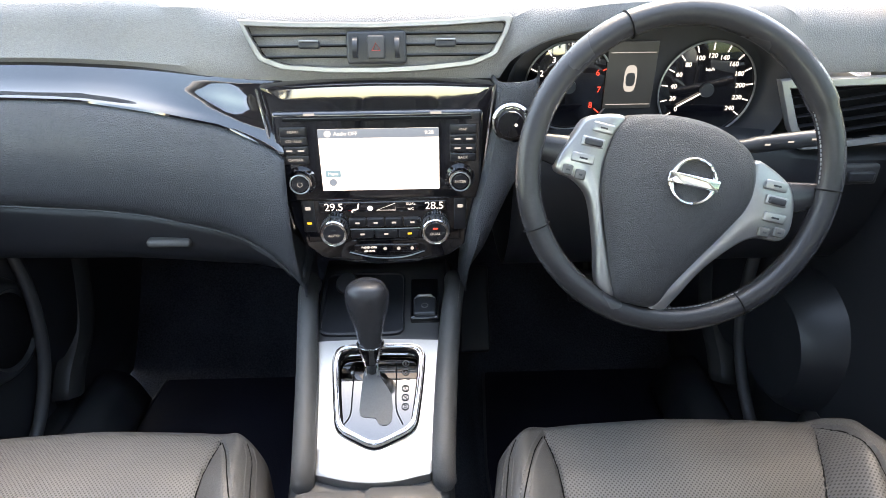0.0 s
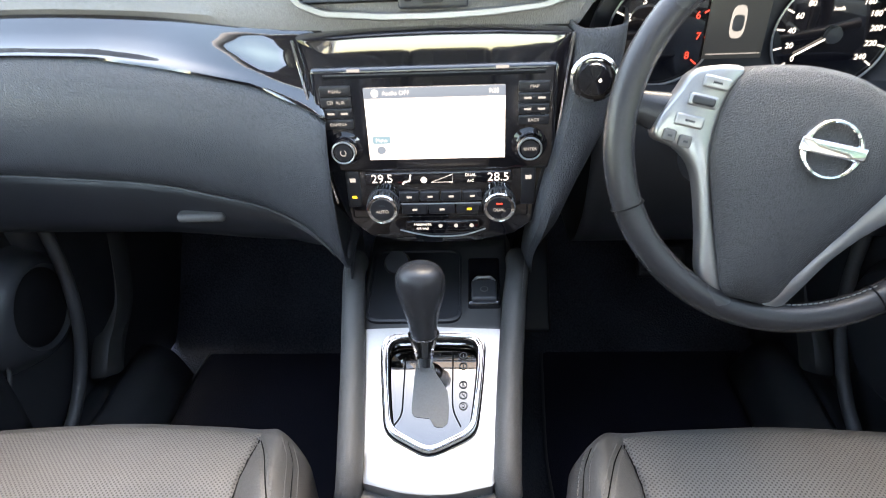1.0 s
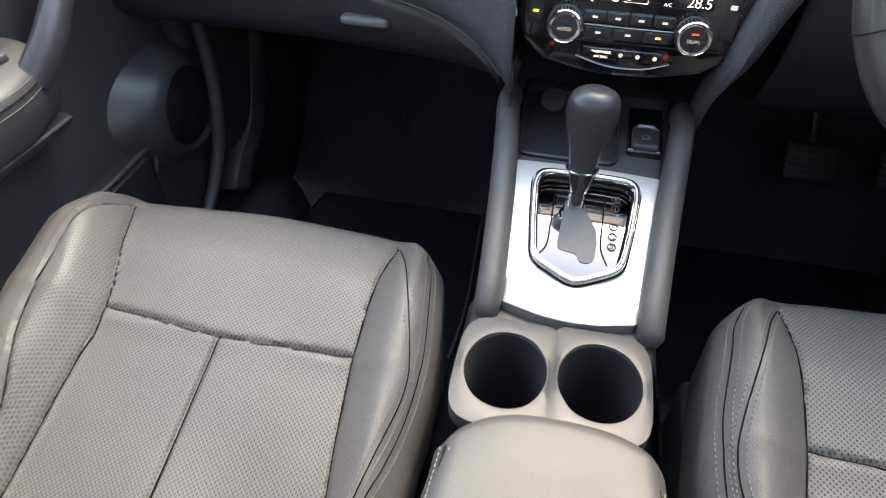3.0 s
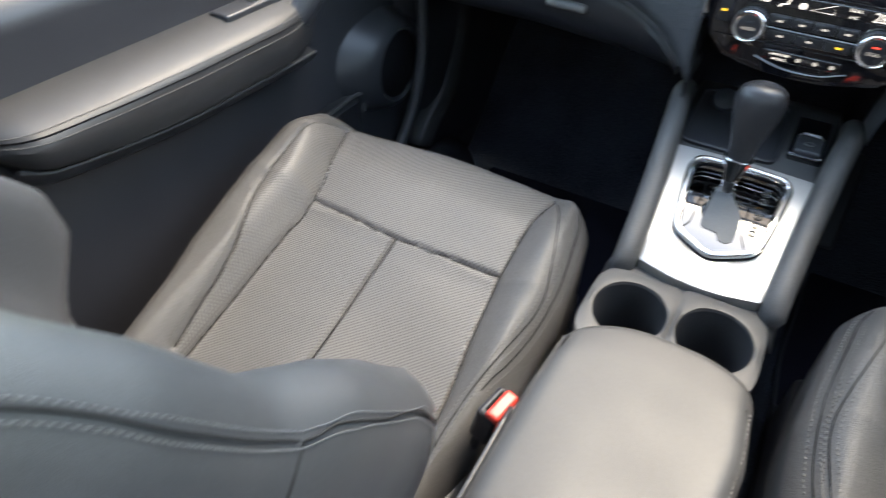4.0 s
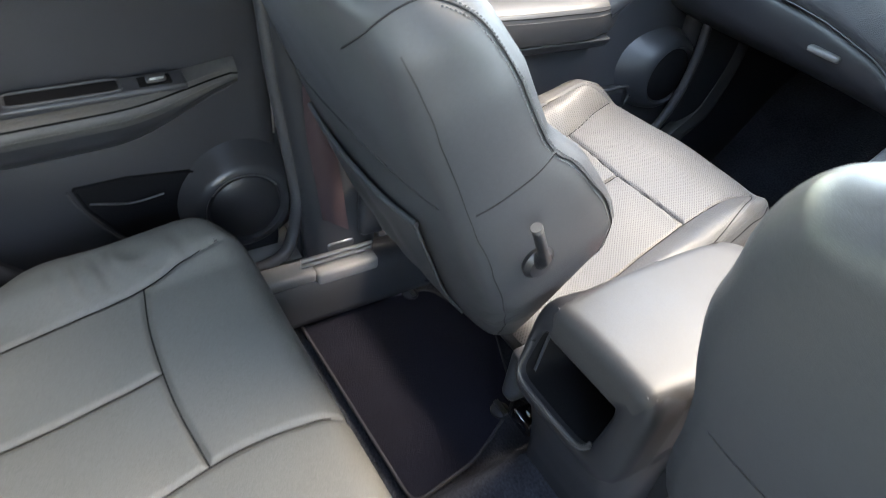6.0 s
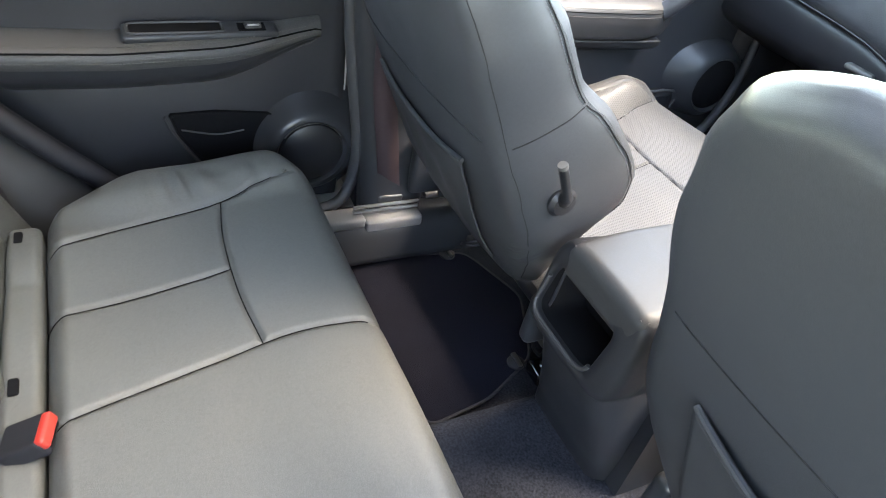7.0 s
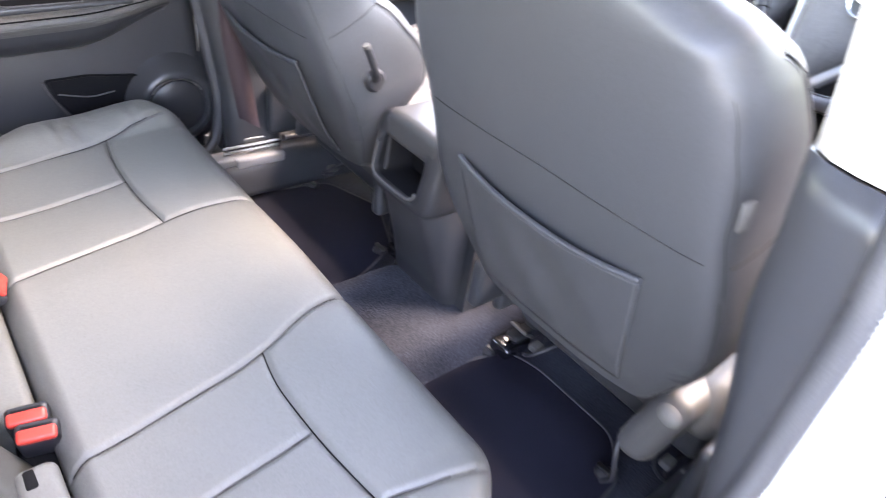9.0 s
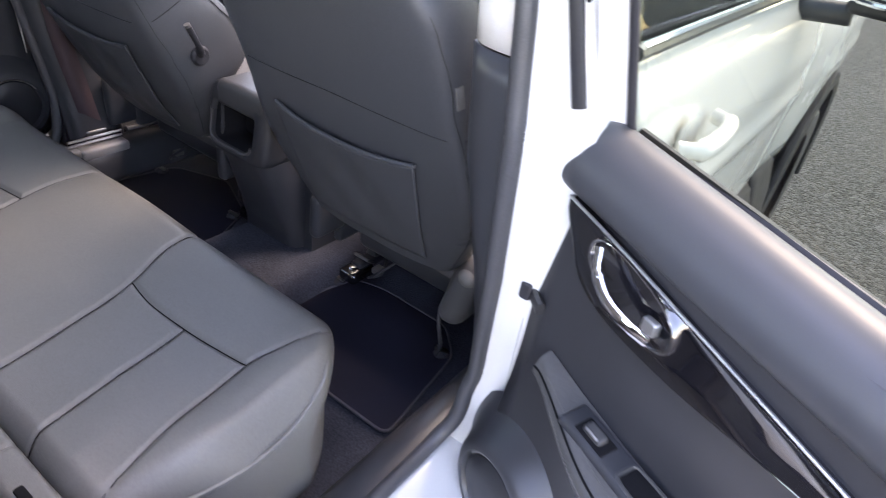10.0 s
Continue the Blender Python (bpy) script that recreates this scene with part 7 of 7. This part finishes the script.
part("housing", rbox((0.20, 0.12, 0.14), 0.05, (6, 5, 5), 4, at=(0.960, 0.98, 1.172)), WHITE, mir)
part("lower_cap", rbox((0.185, 0.11, 0.034), 0.015, (4, 4, 1), 3, at=(0.958, 0.978, 1.103)), PLASTIC_DARK, mir, "black underside cap")
part("chrome_line", tube(spline([(0.870, 0.932, 1.112), (0.92, 0.916, 1.110), (1.0, 0.916, 1.110), (1.048, 0.930, 1.114)], 20), 0.006, 8), CHROME, mir)
part("foot", tube([(0.785, 0.98, 1.07), (0.88, 0.98, 1.08)], 0.022, 10), PLASTIC, mir)
wing = thing("front_wing", "white front wing with black wheel-arch cladding", "body panel")
AY = 1.92
wing_x = lambda y, z: OX(z, 1.3) + 0.018 * float(smooth(y, 1.3, 1.7)) - 0.16 * float(smooth(y, 2.0, 2.7)) ** 1.4
wing_low = lambda y: max(0.60, 0.345 + math.sqrt(max(0.0, 0.425 ** 2 - (y - AY) ** 2)))
part("wing_skin", loft([[(wing_x(y, z), y, z) for z in np.linspace(wing_low(y), 1.06 - 0.10 * float(smooth(y, 1.6, 2.6)), 14)] for y in np.linspace(1.245, 2.60, 54)], closed=False), WHITE, wing, thick=0.004)
part("arch_cladding", loft([[(wing_x(AY, 0.7) + d, AY + r * math.cos(a), 0.345 + r * math.sin(a)) for r, d in ((0.365, -0.02), (0.372, 0.018), (0.40, 0.024), (0.43, 0.016), (0.436, 0.0))] for a in np.linspace(radians(-8), radians(188), 36)], closed=False), CLADDING, wing, "black arch cladding", thick=0.006)
part("wing_lower", loft([[(x + 0.01, y, z) for x, z in ((0.790, 0.62), (0.806, 0.585), (0.826, 0.50), (0.838, 0.38), (0.82, 0.26))] for y in np.linspace(1.245, 1.50, 5)], closed=False), CLADDING, wing, "black lower cladding", thick=0.004)
part("arch_liner", loft([[(x, AY + 0.375 * math.cos(a), 0.345 + 0.375 * math.sin(a)) for x in (0.50, 0.65, 0.80)] for a in np.linspace(0, math.pi, 20)], closed=False), RUBBER, wing, "black arch liner", thick=0.004)
fw = thing("road_wheel", "black tyre on a dark alloy rim", "wheel", at=(0.735, 1.92, 0.335))
WMx = pose(0, 0, 0, 0, 90, 0)
part("tyre", lathe([(0.22, -0.10), (0.30, -0.105), (0.335, -0.08), (0.335, 0.08), (0.30, 0.105), (0.22, 0.10)], 64, WMx), RUBBER, fw)
part("rim", lathe([(0.0, 0.03), (0.08, 0.05), (0.10, 0.03), (0.20, 0.06), (0.225, 0.10)], 48, WMx), STEEL, fw)

# bonnet, seen through the windscreen only as a pale surface
part("bonnet", loft([[(x, y, 1.06 - 0.10 * (y - 1.62) - 0.04 * (x / 0.78) ** 2) for x in np.linspace(-0.78, 0.78, 12)] for y in np.linspace(1.62, 2.45, 8)], closed=False), WHITE, kind="structure", label="white bonnet beyond the windscreen", thick=0.004)

# ---- mats, belts, buckles, pedals ----
def floor_mat(outline, z, label, clips=()):
    o = straight(outline, 120, True)
    for _ in range(3):
        o = (np.roll(o, 1, 0) + o + np.roll(o, -1, 0)) / 3
    mt = thing("floor_mat", label, "floor mat", "floor mats")
    part("mat_surface", pillow(o, ((1.0, z), (1.0, z + 0.006), (0.97, z + 0.008), (0.5, z + 0.008)), None), MAT, mt)
    for x, y in clips:
        part("mat_clip", lathe([(0.018, 0.0), (0.017, 0.006), (0.011, 0.011), (0.0, 0.012)], 20, pose(x, y, z + 0.006)), RUBBER, mt, "black mat fixing clip")
        part("clip_wing", rbox((0.034, 0.010, 0.006), 0.002, (1, 1, 1), 1, at=(x, y, z + 0.018)), STEEL, mt)
    part("binding", tube([(x, y, z + 0.006) for x, y in o], 0.0032, 8, closed=True), MAT_EDGE, mt, "stitched edge binding")
    return mt


floor_mat([(0.152, 0.13), (0.150, 0.34), (0.172, 0.43), (0.24, 0.452), (0.43, 0.452), (0.50, 0.385), (0.535, 0.13)], 0.335, "dark blue-black carpet mat in the rear footwell", ((0.478, 0.372), (0.150, 0.395)))
floor_mat([(-0.155, 0.17), (-0.175, 0.30), (-0.24, 0.43), (-0.40, 0.50), (-0.56, 0.44), (-0.60, 0.16)], 0.335, "dark carpet mat behind the passenger seat", ((-0.235, 0.392), (-0.56, 0.395)))
floor_mat([(-0.19, 0.75), (-0.17, 1.1), (-0.19, 1.42), (-0.55, 1.42), (-0.59, 1.1), (-0.57, 0.75)], 0.335, "dark carpet mat in the passenger footwell")
dmat = floor_mat([(0.19, 0.75), (0.17, 1.1), (0.19, 1.42), (0.60, 1.42), (0.655, 1.25), (0.655, 1.1), (0.60, 0.75)], 0.335, "dark carpet mat in the driver's footwell")
for x, y, a in ((0.635, 1.193, 0), (0.632, 1.172, -50), (0.634, 1.158, 40), (0.634, 1.138, 0)):
    part("mat_mark", moved(rbox((0.020, 0.006, 0.002), 0.0006, (1, 1, 1), 1), pose(x, y, 0.345, 0, 0, a)), GUM, dmat, "pale embroidered mark")
for x, w, lb in ((0.435, 0.10, "wide brake pedal"), (0.585, 0.058, "slim accelerator pedal")):
    pd = thing("pedal", "black ribbed " + lb, "pedal", "pedals")
    part("pad", moved(rbox((w, 0.075, 0.016), 0.006, (4, 4, 1), 2), pose(x, 1.46, 0.53, 55, 0, 0)), RUBBER, pd)
    part("pedal_arm", tube([(x, 1.47, 0.54), (x, 1.56, 0.62), (x, 1.60, 0.80)], 0.010, 8), STEEL, pd)
    for k in range(5):
        part("rib", moved(rbox((w * 0.8, 0.005, 0.004), 0.001, (1, 1, 1), 1, at=(0, -0.026 + 0.013 * k, 0.009)), pose(x, 1.46, 0.53, 55, 0, 0)), PLASTIC, pd)
rest = thing("foot_rest", "dark moulded foot rest beside the console", "foot rest")
part("pad", moved(rbox((0.07, 0.20, 0.02), 0.008, (2, 4, 1), 2), pose(0.165, 1.42, 0.50, 45, 0, 0)), RUBBER, rest)


def buckle(at, m, label, slope=True):
    b = thing("belt_buckle", label, "belt buckle", "seat belt buckles")
    mm = Matrix.Translation(at) @ m @ Matrix.Diagonal((0.86, 0.86, 0.86, 1))
    part("body", moved(rbox((0.052, 0.030, 0.060), 0.007, (3, 2, 3), 3), mm), RUBBER, b)
    part("release_button", moved(rbox((0.047, 0.019, 0.014), 0.005, (2, 2, 1), 3, at=(0, -0.0055, 0.0285)), mm), RED, b, "red release button")
    if slope:
        part("button_slope", moved(rbox((0.046, 0.008, 0.022), 0.003, (2, 1, 1), 2, at=(0, -0.016, 0.018)), mm), RED, b)
    part("tongue_slot", moved(rbox((0.036, 0.004, 0.003), 0.001, (1, 1, 1), 1, at=(0, 0.006, 0.030)), mm), SEAM, b)
    part("stem", moved(rbox((0.040, 0.010, 0.10), 0.003, (2, 1, 2), 2, at=(0, 0.004, -0.07)), mm), WEBBING, b)


buckle((-0.146, 0.515, 0.66), pose(0, 0, 0, 10, 0, 80), "black buckle with red button between seat and console")
buckle((0.146, 0.515, 0.645), pose(0, 0, 0, 10, 0, -80), "black buckle with red button beside the driver's seat")
buckle((-0.128, -0.364, 0.594), pose(0, 0, 0, -62, 0, -12), "black buckle with red button on the bench", False)
buckle((0.106, -0.364, 0.576), pose(0, 0, 0, 20, 0, 79), "black centre buckle with red button on the bench", False)
buckle((0.134, -0.360, 0.574), pose(0, 0, 0, 20, 0, 77), "black outer buckle with red button on the bench", False)
BROWN = material("dull_maroon_webbing", (0.05, 0.030, 0.034), 0.7, vary=0.2, grain=1200, bump=0.4)


def belt(points, label, ma, width=0.046, twist=(1, 0, 0)):
    b = thing("seat_belt", label, "seat belt", "seat belts")
    p = spline(points, 40)
    t = np.array(twist) / np.linalg.norm(twist)
    loops = [[q - t * width / 2, q + t * width / 2] for q in p]
    part("webbing", loft(loops, closed=False), ma, b, thick=0.0016)
    return b


lb = belt([(-0.628, 0.262, 0.475), (-0.632, 0.243, 0.60), (-0.636, 0.222, 0.75), (-0.628, 0.215, 1.0), (-0.60, 0.215, 1.25)], "dull maroon seat belt hanging down the pillar", BROWN, twist=(0.15, 1, 0))
part("anchor", rbox((0.030, 0.06, 0.035), 0.008, (2, 2, 2), 2, at=(-0.632, 0.262, 0.468)), STEEL, lb, "steel belt anchor")
part("anchor_frame", tube([(-0.605, y, z) for y, z in ((0.175, 0.462), (0.175, 0.474), (0.320, 0.474), (0.320, 0.462))], 0.004, 6, closed=True), SILVER, lb, "pale anchor surround")
rb = belt([(0.664, 0.235, 0.45), (0.668, 0.232, 0.60), (0.668, 0.222, 0.80), (0.645, 0.205, 1.05), (0.60, 0.20, 1.25)], "dark seat belt on the driver's pillar", BROWN, twist=(0.15, 1, 0))
part("anchor", rbox((0.030, 0.06, 0.035), 0.008, (2, 2, 2), 2, at=(0.655, 0.235, 0.448)), STEEL, rb)
rbelt = belt([(-0.610, -0.415, 0.55), (-0.617, -0.437, 0.64), (-0.621, -0.456, 0.70), (-0.624, -0.49, 0.80), (-0.61, -0.56, 0.98)], "black rear seat belt beside the bench", WEBBING, twist=(0.3, 1, 0))
part("tongue", moved(rbox((0.005, 0.036, 0.05), 0.002, (1, 2, 2), 2), pose(-0.614, -0.468, 0.735, 20, 0, 0)), CHROME, rbelt, "bright steel belt tongue")
PALE = material("pale_grey_plastic", (0.24, 0.23, 0.22), 0.45, vary=0.12, grain=900, bump=0.15)
sf = thing("scuff_plate", "pale grey scuff plate and belt anchor cover on the sill", "trim", kind="structure")
part("plate", rbox((0.06, 0.13, 0.03), 0.008, (3, 4, 2), 2, at=(-0.610, 0.262, 0.436)), PALE, sf)
part("plate", rbox((0.05, 0.10, 0.025), 0.008, (3, 4, 2), 2, at=(-0.610, 0.150, 0.442)), PALE, sf)
cover = thing("seat_side_cover", "grey rounded recliner cover at the foot of the driver's seat", "trim")
part("cover", rbox((0.060, 0.10, 0.150), 0.026, (4, 6, 6), 4, at=(0.535, 0.335, 0.575), warp=lambda q: np.stack([q[:, 0] + 0.22 * (q[:, 2] - 0.575), q[:, 1], q[:, 2]], 1)), PLASTIC_GREY, cover)
part("cover_cap", lathe([(0.0, 0.010), (0.010, 0.009), (0.016, 0.004), (0.018, 0.0)], 24, pose(0.552, 0.287, 0.628, 90, 0, 0)), GUM, cover, "pale hinge cap")
part("cable", tube(spline([(0.500, 0.300, 0.53), (0.512, 0.285, 0.50), (0.520, 0.290, 0.45), (0.50, 0.31, 0.40)], 24), 0.004, 8), RUBBER, cover, "black cable")
